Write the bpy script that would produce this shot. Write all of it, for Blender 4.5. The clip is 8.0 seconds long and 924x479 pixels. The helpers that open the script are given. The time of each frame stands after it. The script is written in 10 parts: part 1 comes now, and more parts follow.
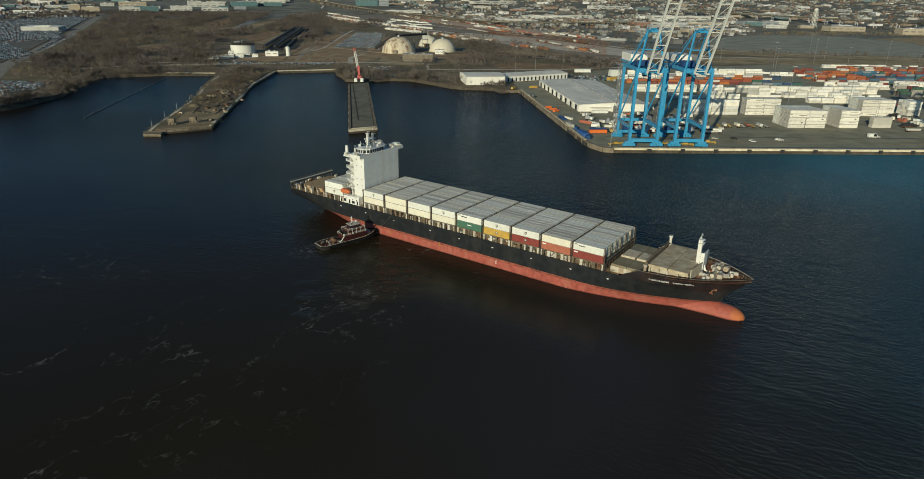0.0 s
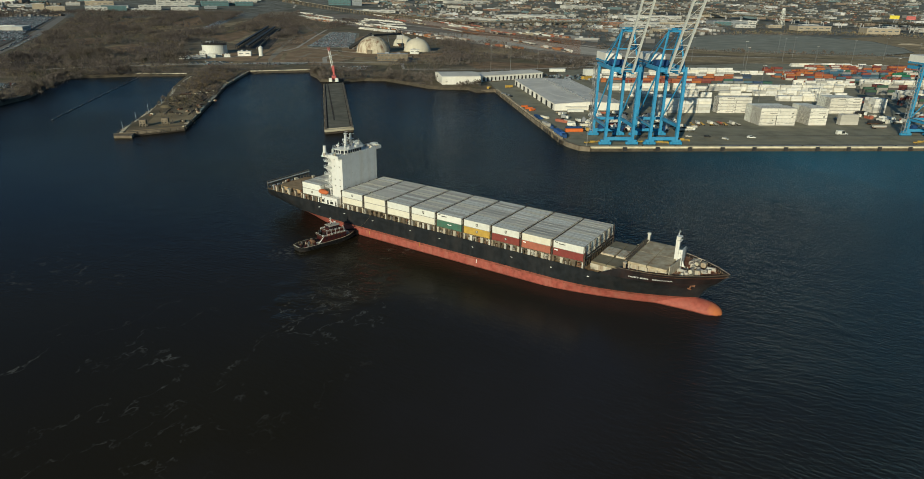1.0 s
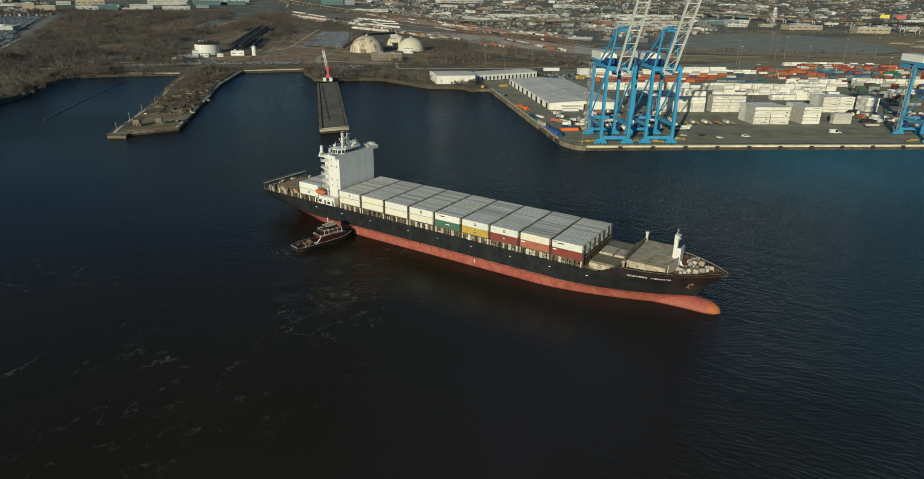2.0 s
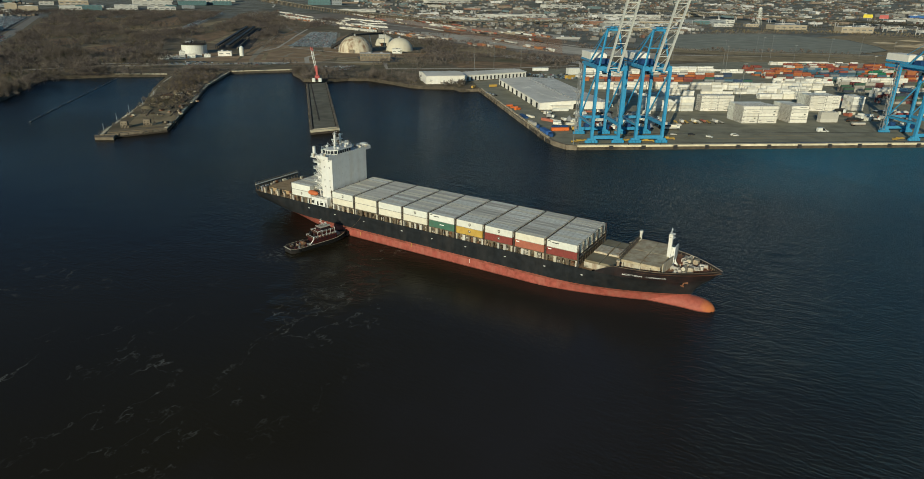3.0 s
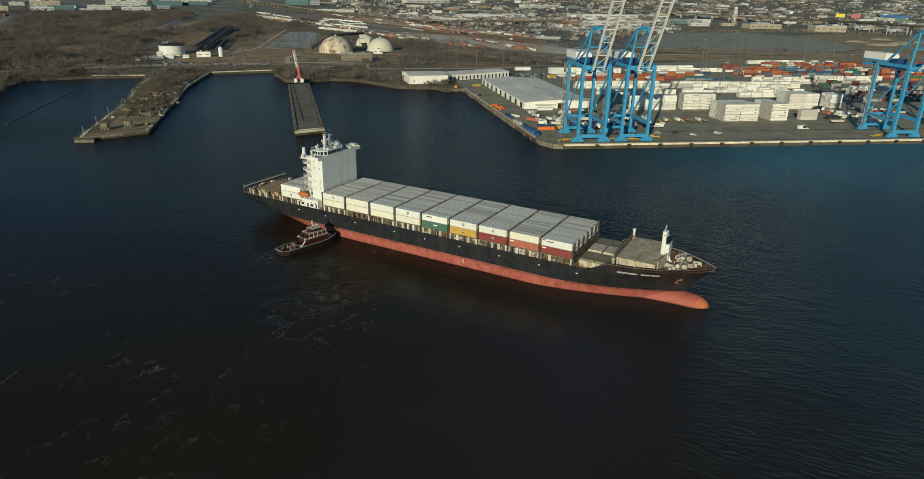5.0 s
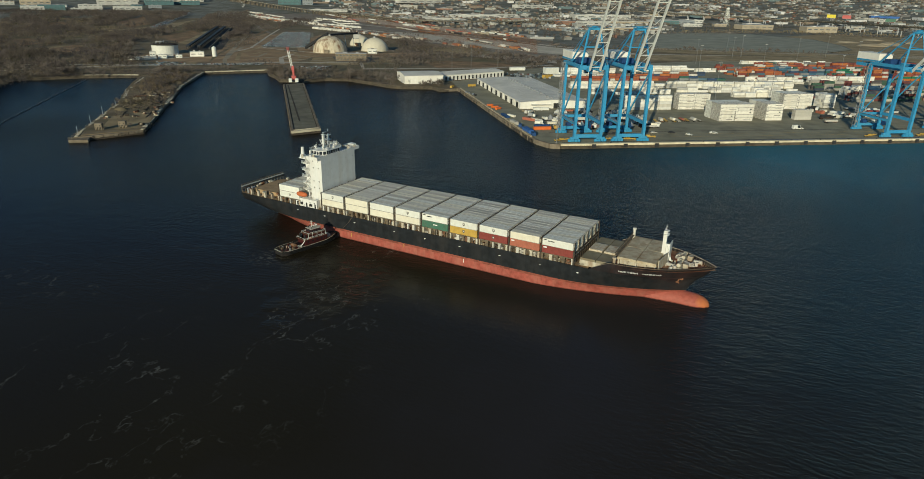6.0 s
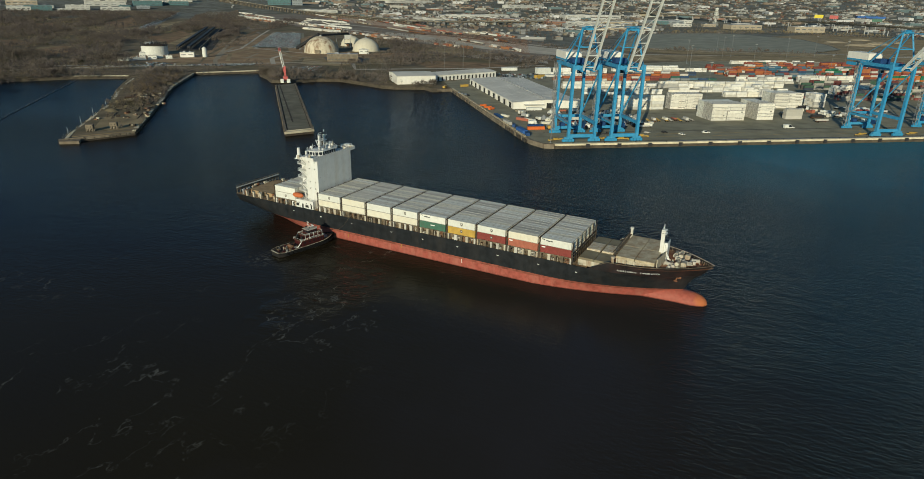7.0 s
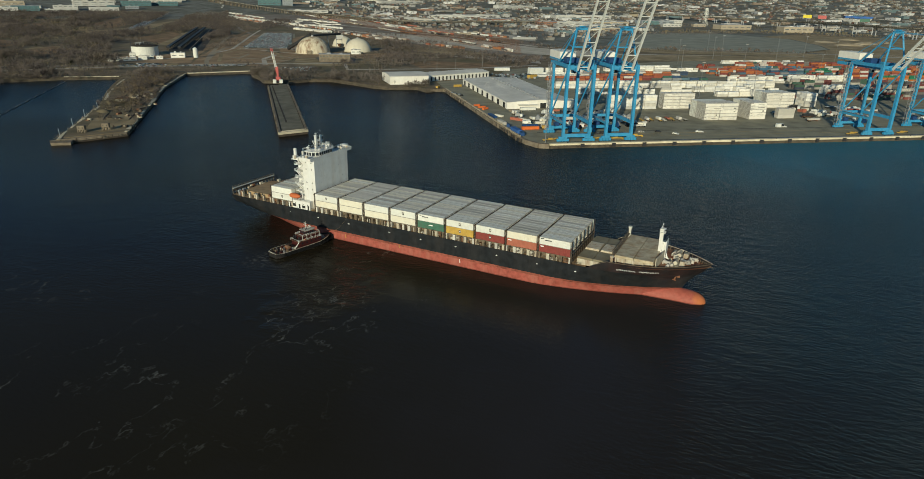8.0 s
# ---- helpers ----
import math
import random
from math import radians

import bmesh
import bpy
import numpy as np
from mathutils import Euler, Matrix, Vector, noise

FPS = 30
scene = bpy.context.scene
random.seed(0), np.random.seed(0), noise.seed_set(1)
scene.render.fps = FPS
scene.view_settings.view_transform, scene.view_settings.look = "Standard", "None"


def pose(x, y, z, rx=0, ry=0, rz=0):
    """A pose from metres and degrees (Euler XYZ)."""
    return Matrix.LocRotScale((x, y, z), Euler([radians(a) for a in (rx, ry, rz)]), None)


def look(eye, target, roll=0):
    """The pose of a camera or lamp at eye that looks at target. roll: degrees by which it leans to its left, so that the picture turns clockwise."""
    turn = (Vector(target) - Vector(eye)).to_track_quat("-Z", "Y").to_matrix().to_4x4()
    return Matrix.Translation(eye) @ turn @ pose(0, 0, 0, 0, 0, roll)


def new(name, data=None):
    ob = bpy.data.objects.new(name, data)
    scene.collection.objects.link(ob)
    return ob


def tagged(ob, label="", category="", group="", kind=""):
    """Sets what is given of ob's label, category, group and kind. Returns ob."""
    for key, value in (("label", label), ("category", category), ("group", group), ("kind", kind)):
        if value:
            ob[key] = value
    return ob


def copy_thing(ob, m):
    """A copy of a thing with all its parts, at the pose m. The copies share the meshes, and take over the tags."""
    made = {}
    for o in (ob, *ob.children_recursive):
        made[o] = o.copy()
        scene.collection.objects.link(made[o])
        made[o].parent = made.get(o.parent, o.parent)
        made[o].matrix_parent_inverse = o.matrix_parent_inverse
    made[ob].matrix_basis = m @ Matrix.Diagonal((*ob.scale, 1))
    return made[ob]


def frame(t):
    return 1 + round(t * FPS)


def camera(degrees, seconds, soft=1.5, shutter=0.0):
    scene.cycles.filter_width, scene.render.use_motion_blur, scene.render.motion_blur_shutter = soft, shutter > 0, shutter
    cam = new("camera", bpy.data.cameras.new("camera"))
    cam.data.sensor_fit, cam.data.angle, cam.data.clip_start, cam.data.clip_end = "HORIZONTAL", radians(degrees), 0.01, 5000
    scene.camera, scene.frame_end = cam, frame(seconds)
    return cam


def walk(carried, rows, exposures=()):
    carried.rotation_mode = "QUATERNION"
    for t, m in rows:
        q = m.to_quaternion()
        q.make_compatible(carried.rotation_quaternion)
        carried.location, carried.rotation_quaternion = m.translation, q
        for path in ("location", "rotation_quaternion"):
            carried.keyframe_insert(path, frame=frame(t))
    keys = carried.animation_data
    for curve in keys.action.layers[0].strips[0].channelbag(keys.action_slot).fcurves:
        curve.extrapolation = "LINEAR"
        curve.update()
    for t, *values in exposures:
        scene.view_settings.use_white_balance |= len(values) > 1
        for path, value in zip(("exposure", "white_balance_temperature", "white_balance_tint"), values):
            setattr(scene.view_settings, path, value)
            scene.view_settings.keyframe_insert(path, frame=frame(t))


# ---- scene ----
cam = camera(71.8, 8.0, soft=0.7)

PATH = [
    (0, (135.883, -219.171, 105.206), (134.814, -217.645, 104.482), 1.0),
    (0.5, (135.326, -219.564, 105.136), (134.301, -218.007, 104.412), 1.1),
    (1, (134.554, -220.01, 105.108), (133.546, -218.442, 104.384), 1.1),
    (1.5, (133.741, -220.461, 105.114), (132.74, -218.889, 104.389), 1.1),
    (3, (130.698, -221.884, 105.024), (129.737, -220.286, 104.299), 1.1),
    (3.5, (129.519, -222.377, 104.975), (128.574, -220.77, 104.251), 1.1),
    (4, (128.346, -222.865, 104.908), (127.417, -221.249, 104.184), 1.2),
    (4.5, (127.175, -223.363, 104.815), (126.257, -221.74, 104.091), 1.1),
    (6, (123.217, -225.173, 104.347), (122.327, -223.534, 103.624), 1.2),
    (6.5, (121.944, -225.724, 104.261), (121.066, -224.078, 103.539), 1.2),
    (7, (120.728, -226.358, 104.149), (119.863, -224.706, 103.428), 1.2),
    (7.5, (119.49, -226.963, 104.017), (118.637, -225.304, 103.297), 1.2),
    (8, (118.216, -227.465, 103.909), (117.374, -225.8, 103.189), 1.2),
]
walk(cam, [(t, look(eye, target, roll)) for t, eye, target, roll in PATH], [(0, 0.11, 6700, -5), (8, 0.11, 6700, -5)])

# ---- world and sun ----
SUN_EL, SUN_AZ = 15.0, 170.5
world = bpy.data.worlds.new("sky")
scene.world = world
world.use_nodes = True
wn = world.node_tree
sky = wn.nodes.new("ShaderNodeTexSky")
sky.sky_type = "NISHITA"
sky.sun_disc = False
sky.sun_elevation, sky.sun_rotation = radians(SUN_EL), radians(SUN_AZ)
sky.air_density, sky.dust_density, sky.ozone_density = 1.0, 0.0, 5.0
wn.links.new(sky.outputs[0], wn.nodes["Background"].inputs[0])
wn.nodes["Background"].inputs[1].default_value = 0.08
sun = new("sun", bpy.data.lights.new("sun", "SUN"))
sun.data.energy, sun.data.angle, sun.data.color = 3.95, radians(0.5), (1.0, 0.885, 0.74)
sun.matrix_world = look((0.165 * 500, -0.986 * 500, 500 * math.tan(radians(SUN_EL))), (0, 0, 0))

# ---- frames of reference ----
LAND = pose(-34, 206, 0, 0, 0, 37.7)     # x along the terminal's quay, y inland
GZ = 3.2                                 # level of the land over the river


def lw(u, v, z=GZ):
    return LAND @ Vector((u, v, z))


# ---- mesh building ----
class Shape:
    """Collects vertices and faces of one part."""

    def __init__(self):
        self.v, self.f = [], []

    def add(self, verts, faces):
        n = len(self.v)
        self.v += [tuple(p) for p in verts]
        self.f += [tuple(i + n for i in f) for f in faces]
        return self

    def box(self, x0, x1, y0, y1, z0, z1):
        vs = [(x, y, z) for z in (z0, z1) for y in (y0, y1) for x in (x0, x1)]
        return self.add(vs, [(0, 2, 3, 1), (4, 5, 7, 6), (0, 1, 5, 4), (2, 6, 7, 3), (0, 4, 6, 2), (1, 3, 7, 5)])

    def cham(self, x0, x1, y0, y1, z0, z1, c):
        """A box whose upper edges are chamfered by c."""
        lo = [(x0, y0), (x1, y0), (x1, y1), (x0, y1)]
        hi = [(x0 + c, y0 + c), (x1 - c, y0 + c), (x1 - c, y1 - c), (x0 + c, y1 - c)]
        vs = [(*p, z0) for p in lo] + [(*p, z1 - c) for p in lo] + [(*p, z1) for p in hi]
        fs = [(3, 2, 1, 0), (8, 9, 10, 11)]
        for k in (0, 4):
            fs += [(k + i, k + (i + 1) % 4, k + 4 + (i + 1) % 4, k + 4 + i) for i in range(4)]
        return self.add(vs, fs)

    def tube(self, p, q, r, r2=None, n=8, caps=True):
        p, q = Vector(p), Vector(q)
        r2 = r if r2 is None else r2
        d = (q - p).normalized()
        a = d.orthogonal().normalized()
        b = d.cross(a)
        ring = [(a * math.cos(2 * math.pi * i / n) + b * math.sin(2 * math.pi * i / n)) for i in range(n)]
        vs = [p + w * r for w in ring] + [q + w * r2 for w in ring]
        fs = [(i, (i + 1) % n, n + (i + 1) % n, n + i) for i in range(n)]
        if caps:
            fs += [tuple(range(n - 1, -1, -1)), tuple(range(n, 2 * n))]
        return self.add(vs, fs)

    def beam(self, p, q, w, h):
        """A bar of rectangular section; w across, h along the up side."""
        p, q = Vector(p), Vector(q)
        d = (q - p).normalized()
        a = d.cross(Vector((0, 0, 1)))
        a = Vector((1, 0, 0)) if a.length < 1e-3 else a.normalized()
        b = a.cross(d)
        vs = [o + a * (sx * w / 2) + b * (sz * h / 2) for o in (p, q) for sx, sz in ((-1, -1), (1, -1), (1, 1), (-1, 1))]
        return self.add(vs, [(3, 2, 1, 0), (4, 5, 6, 7)] + [(i, (i + 1) % 4, 4 + (i + 1) % 4, 4 + i) for i in range(4)])

    def loft(self, rows, close=False):
        """Quads between rows of equally many points."""
        n = len(rows[0])
        vs = [p for row in rows for p in row]
        fs = []
        for r in range(len(rows) - 1):
            for i in range(n if close else n - 1):
                j = (i + 1) % n
                fs.append((r * n + i, r * n + j, (r + 1) * n + j, (r + 1) * n + i))
        return self.add(vs, fs)

    def prism(self, pts, z0, z1):
        """Upright prism over a polygon given anticlockwise."""
        n = len(pts)
        vs = [(*p[:2], z0) for p in pts] + [(*p[:2], z1) for p in pts]
        return self.add(vs, [tuple(range(n - 1, -1, -1)), tuple(range(n, 2 * n))] + [(i, (i + 1) % n, n + (i + 1) % n, n + i) for i in range(n)])

    def dome(self, c, r, h, n=24, m=8, low=0.0):
        rows = []
        for k in range(m + 1):
            e = math.pi / 2 * k / m
            rr, z = r * max(math.cos(e), 0.002), h * math.sin(e)
            rows.append([(c[0] + rr * math.cos(2 * math.pi * i / n), c[1] + rr * math.sin(2 * math.pi * i / n), c[2] + low + z) for i in range(n)])
        if low:
            rows.insert(0, [(x, y, c[2]) for x, y, z in rows[0]])
        return self.loft(rows, close=True)

    def mesh(self, name, material, smooth=False):
        me = bpy.data.meshes.new(name)
        me.from_pydata(self.v, [], self.f)
        for m in material if isinstance(material, (list, tuple)) else [material]:
            me.materials.append(m)
        if smooth:
            me.shade_smooth()
        me.validate()
        return me


def part(name, shape, material, parent=None, label="", smooth=False, m=None):
    ob = new(name, shape.mesh(name, material, smooth))
    if parent is not None:
        ob.parent = parent
    if m is not None:
        ob.matrix_basis = m
    return tagged(ob, label)


def thing(name, label, category, m=None, group="", kind=""):
    ob = new(name)
    ob.empty_display_size = 0.1
    if m is not None:
        ob.matrix_basis = m
    return tagged(ob, label, category, group, kind)


def inside(x, y, poly):
    hit = False
    for (x0, y0), (x1, y1) in zip(poly, poly[1:] + poly[:1]):
        if (y0 > y) != (y1 > y) and x < (x1 - x0) * (y - y0) / (y1 - y0) + x0:
            hit = not hit
    return hit


# ---- materials ----
def material(name, col, var=0.18, scale=0.3, rough=0.6, metal=0.0, bump=0.0, stain=None, amount=0.5, stain_scale=0.08, rand=0.0, island=0.0, streak=False, spec=0.15):
    """A painted or raw surface: base colour with fine grain, larger stains (streaked downward if wanted) and relief."""
    mt = bpy.data.materials.new(name)
    mt.use_nodes = True
    nt = mt.node_tree
    n, l = nt.nodes, nt.links
    bs = n["Principled BSDF"]
    bs.inputs["Roughness"].default_value, bs.inputs["Metallic"].default_value = rough, metal
    bs.inputs["Specular IOR Level"].default_value = spec
    geo = n.new("ShaderNodeNewGeometry")
    fine = n.new("ShaderNodeTexNoise")
    fine.inputs["Scale"].default_value, fine.inputs["Detail"].default_value = scale, 6
    l.new(geo.outputs["Position"], fine.inputs["Vector"])
    ramp = n.new("ShaderNodeMapRange")
    ramp.inputs["From Min"].default_value, ramp.inputs["From Max"].default_value = 0.3, 0.7
    ramp.inputs["To Min"].default_value, ramp.inputs["To Max"].default_value = 1 - var, 1 + var
    l.new(fine.outputs["Fac"], ramp.inputs["Value"])
    base = n.new("ShaderNodeMix")
    base.data_type, base.blend_type = "RGBA", "MULTIPLY"
    base.inputs[0].default_value = 1.0
    base.inputs[6].default_value = (*col, 1)
    l.new(ramp.outputs["Result"], base.inputs[7])
    out = base.outputs[2]
    if rand or island:
        val = n.new("ShaderNodeObjectInfo").outputs["Random"] if rand else geo.outputs["Random Per Island"]
        mr = n.new("ShaderNodeMapRange")
        k = rand or island
        mr.inputs["To Min"].default_value, mr.inputs["To Max"].default_value = 1 - k, 1 + k
        l.new(val, mr.inputs["Value"])
        mx = n.new("ShaderNodeMix")
        mx.data_type, mx.blend_type = "RGBA", "MULTIPLY"
        mx.inputs[0].default_value = 1.0
        l.new(out, mx.inputs[6])
        l.new(mr.outputs["Result"], mx.inputs[7])
        out = mx.outputs[2]
    if stain:
        big = n.new("ShaderNodeTexNoise")
        big.inputs["Scale"].default_value, big.inputs["Detail"].default_value, big.inputs["Roughness"].default_value = stain_scale, 8, 0.65
        if streak:
            mp = n.new("ShaderNodeMapping")
            mp.inputs["Scale"].default_value = (1, 1, 0.12)
            l.new(geo.outputs["Position"], mp.inputs["Vector"])
            l.new(mp.outputs["Vector"], big.inputs["Vector"])
        else:
            l.new(geo.outputs["Position"], big.inputs["Vector"])
        mr = n.new("ShaderNodeMapRange")
        mr.inputs["From Min"].default_value, mr.inputs["From Max"].default_value = 0.45, 0.70
        mr.inputs["To Max"].default_value = amount
        l.new(big.outputs["Fac"], mr.inputs["Value"])
        mx = n.new("ShaderNodeMix")
        mx.data_type = "RGBA"
        l.new(mr.outputs["Result"], mx.inputs[0])
        l.new(out, mx.inputs[6])
        mx.inputs[7].default_value = (*stain, 1)
        out = mx.outputs[2]
    l.new(out, bs.inputs["Base Color"])
    if bump:
        bp = n.new("ShaderNodeBump")
        bp.inputs["Strength"].default_value, bp.inputs["Distance"].default_value = 0.6, bump
        l.new(fine.outputs["Fac"], bp.inputs["Height"])
        l.new(bp.outputs["Normal"], bs.inputs["Normal"])
    return mt


def palette(name, colours, rough=0.5, per_object=False, var=0.12, scale=0.3):
    """One material whose colour is picked at random from a list, piece by piece."""
    mt = material(name, (1, 1, 1), var, scale, rough)
    nt = mt.node_tree
    n, l = nt.nodes, nt.links
    cr = n.new("ShaderNodeValToRGB")
    cr.color_ramp.interpolation = "CONSTANT"
    while len(cr.color_ramp.elements) < len(colours):
        cr.color_ramp.elements.new(0.5)
    for i, (e, c) in enumerate(zip(cr.color_ramp.elements, colours)):
        e.position, e.color = i / len(colours), (*c, 1)
    src = n.new("ShaderNodeObjectInfo").outputs["Random"] if per_object else n.new("ShaderNodeNewGeometry").outputs["Random Per Island"]
    l.new(src, cr.inputs["Fac"])
    for node in n:
        if node.type == "MIX" and node.blend_type == "MULTIPLY":
            l.new(cr.outputs["Color"], node.inputs[6])
    return mt


def water_material():
    mt = bpy.data.materials.new("river_water")
    mt.use_nodes = True
    nt = mt.node_tree
    n, l = nt.nodes, nt.links
    n.remove(n["Principled BSDF"])
    body, gloss, fres, mixed = n.new("ShaderNodeBsdfDiffuse"), n.new("ShaderNodeBsdfGlossy"), n.new("ShaderNodeFresnel"), n.new("ShaderNodeMixShader")
    gloss.inputs["Roughness"].default_value, gloss.inputs["Color"].default_value = 0.12, (0.368, 0.395, 0.430, 1)
    fres.inputs["IOR"].default_value = 1.33
    l.new(fres.outputs[0], mixed.inputs[0])
    l.new(body.outputs[0], mixed.inputs[1])
    l.new(gloss.outputs[0], mixed.inputs[2])
    l.new(mixed.outputs[0], n["Material Output"].inputs["Surface"])
    geo = n.new("ShaderNodeNewGeometry")

    def noisy(scale, detail, stretch, turn, kind_rough=0.55):
        mp = n.new("ShaderNodeMapping")
        mp.inputs["Rotation"].default_value = (0, 0, radians(turn))
        mp.inputs["Scale"].default_value = stretch
        l.new(geo.outputs["Position"], mp.inputs["Vector"])
        tx = n.new("ShaderNodeTexNoise")
        tx.inputs["Scale"].default_value, tx.inputs["Detail"].default_value, tx.inputs["Roughness"].default_value = scale, detail, kind_rough
        l.new(mp.outputs["Vector"], tx.inputs["Vector"])
        return tx

    def span(sock, a, b, c, d):
        mr = n.new("ShaderNodeMapRange")
        for key, val in zip(("From Min", "From Max", "To Min", "To Max"), (a, b, c, d)):
            mr.inputs[key].default_value = val
        l.new(sock, mr.inputs["Value"])
        return mr.outputs["Result"]

    def times(a, b):
        mm = n.new("ShaderNodeMath")
        mm.operation = "MULTIPLY"
        l.new(a, mm.inputs[0])
        l.new(b, mm.inputs[1])
        return mm.outputs[0]

    ripples = noisy(0.62, 6, (0.6, 1.45, 1), -32)
    swell = noisy(0.15, 5, (0.5, 1.4, 1), -40)
    ruffled = span(noisy(0.006, 4, (1, 1, 1), 0).outputs["Fac"], 0.35, 0.65, 0.45, 1.0)
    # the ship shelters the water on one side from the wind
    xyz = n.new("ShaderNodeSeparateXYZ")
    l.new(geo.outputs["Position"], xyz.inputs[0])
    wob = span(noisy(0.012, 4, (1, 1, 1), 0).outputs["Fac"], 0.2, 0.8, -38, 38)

    def plus(a, b, op="ADD"):
        mm = n.new("ShaderNodeMath")
        mm.operation = op
        l.new(a, mm.inputs[0])
        l.new(b, mm.inputs[1])
        return mm.outputs[0]

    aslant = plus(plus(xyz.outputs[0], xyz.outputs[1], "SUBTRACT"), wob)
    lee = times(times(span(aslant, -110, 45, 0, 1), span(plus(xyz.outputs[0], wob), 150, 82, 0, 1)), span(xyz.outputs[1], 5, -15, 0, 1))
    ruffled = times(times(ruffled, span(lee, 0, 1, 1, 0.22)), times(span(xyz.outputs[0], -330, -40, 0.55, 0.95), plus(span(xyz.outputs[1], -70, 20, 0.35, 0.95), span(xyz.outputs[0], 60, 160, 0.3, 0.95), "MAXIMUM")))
    # water stirred by the tug's screws
    away = n.new("ShaderNodeVectorMath")
    away.operation = "DISTANCE"
    l.new(geo.outputs["Position"], away.inputs[0])
    away.inputs[1].default_value = (-24, -48, 0)
    ruffled = plus(ruffled, times(span(plus(away.outputs["Value"], wob), 34, 4, 0, 0.75), span(noisy(0.09, 4, (1, 1, 1), 0).outputs["Fac"], 0.4, 0.62, 0, 1)))
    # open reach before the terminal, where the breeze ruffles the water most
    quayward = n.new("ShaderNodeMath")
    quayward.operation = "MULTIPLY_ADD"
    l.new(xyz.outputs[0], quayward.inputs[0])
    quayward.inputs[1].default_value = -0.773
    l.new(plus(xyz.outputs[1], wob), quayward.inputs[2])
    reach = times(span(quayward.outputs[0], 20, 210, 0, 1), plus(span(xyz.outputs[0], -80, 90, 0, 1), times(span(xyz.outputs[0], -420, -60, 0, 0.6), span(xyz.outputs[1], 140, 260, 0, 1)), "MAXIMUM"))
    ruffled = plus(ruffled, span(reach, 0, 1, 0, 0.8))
    # brighter, bluer gloss colour paints extra sky reflection into this reach
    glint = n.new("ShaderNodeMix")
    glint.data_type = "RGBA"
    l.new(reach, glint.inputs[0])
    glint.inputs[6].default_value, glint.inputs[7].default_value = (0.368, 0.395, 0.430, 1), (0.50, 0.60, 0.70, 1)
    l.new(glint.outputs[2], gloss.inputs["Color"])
    b1 = n.new("ShaderNodeBump")
    b1.inputs["Distance"].default_value = 1.6
    b1.inputs["Strength"].default_value = 0.7
    l.new(times(ripples.outputs["Fac"], ruffled), b1.inputs["Height"])
    b2 = n.new("ShaderNodeBump")
    b2.inputs["Distance"].default_value = 2.4
    b2.inputs["Strength"].default_value = 0.5
    l.new(times(swell.outputs["Fac"], plus(ruffled, span(reach, 0, 1, 0, 2.2))), b2.inputs["Height"])
    l.new(b1.outputs["Normal"], b2.inputs["Normal"])
    for node in (gloss, fres):
        l.new(b2.outputs["Normal"], node.inputs["Normal"])
    # silt in the water and thin threads of foam
    silt = n.new("ShaderNodeMix")
    silt.data_type = "RGBA"
    l.new(plus(span(noisy(0.008, 5, (1, 1, 1), 10).outputs["Fac"], 0.3, 0.7, 0, 0.45), span(lee, 0, 1, 0, 0.6)), silt.inputs[0])
    silt.inputs[6].default_value, silt.inputs[7].default_value = (0.0132, 0.0108, 0.0082, 1), (0.0245, 0.0195, 0.0100, 1)
    bowward = n.new("ShaderNodeMix")        # paler body colour stands in for reflections abreast of the ship's fore part
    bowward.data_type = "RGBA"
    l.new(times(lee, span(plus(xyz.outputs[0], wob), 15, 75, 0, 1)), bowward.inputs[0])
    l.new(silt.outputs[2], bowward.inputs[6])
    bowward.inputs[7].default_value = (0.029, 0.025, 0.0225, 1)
    clear = n.new("ShaderNodeMix")          # blue sky reflection off the terminal painted into the body colour
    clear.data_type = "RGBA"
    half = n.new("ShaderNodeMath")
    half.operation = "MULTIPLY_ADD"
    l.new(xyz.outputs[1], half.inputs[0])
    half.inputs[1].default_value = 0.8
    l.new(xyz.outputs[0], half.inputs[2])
    # the left bay gets the same painted blue in place of reflected sky
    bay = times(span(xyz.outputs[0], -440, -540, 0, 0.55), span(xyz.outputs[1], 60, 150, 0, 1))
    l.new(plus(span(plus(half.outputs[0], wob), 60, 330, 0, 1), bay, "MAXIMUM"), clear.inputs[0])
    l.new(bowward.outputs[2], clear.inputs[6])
    # stronger painted blue towards the quay, again for reflected sky
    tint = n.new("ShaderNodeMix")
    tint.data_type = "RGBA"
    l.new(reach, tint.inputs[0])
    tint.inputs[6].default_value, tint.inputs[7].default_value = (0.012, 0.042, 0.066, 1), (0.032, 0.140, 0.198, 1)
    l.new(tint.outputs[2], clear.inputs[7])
    warp = noisy(0.02, 7, (1.25, 0.8, 1), 48, 0.62)
    line = n.new("ShaderNodeMath")
    line.operation = "SUBTRACT"
    l.new(warp.outputs["Fac"], line.inputs[0])
    line.inputs[1].default_value = 0.5
    absl = n.new("ShaderNodeMath")
    absl.operation = "ABSOLUTE"
    l.new(line.outputs[0], absl.inputs[0])
    thread = span(absl.outputs[0], 0.0, 0.006, 1, 0)
    patch = times(span(noisy(0.016, 4, (1.5, 0.55, 1), 48).outputs["Fac"], 0.40, 0.54, 0, 1), times(span(xyz.outputs[0], 30, -12, 0, 1), span(aslant, -70, 10, 0.05, 1)))
    crumbs = span(noisy(0.22, 6, (1, 1, 1), 0).outputs["Fac"], 0.44, 0.62, 0, 0.8)
    foam = n.new("ShaderNodeMix")
    foam.data_type = "RGBA"
    churn = n.new("ShaderNodeVectorMath")
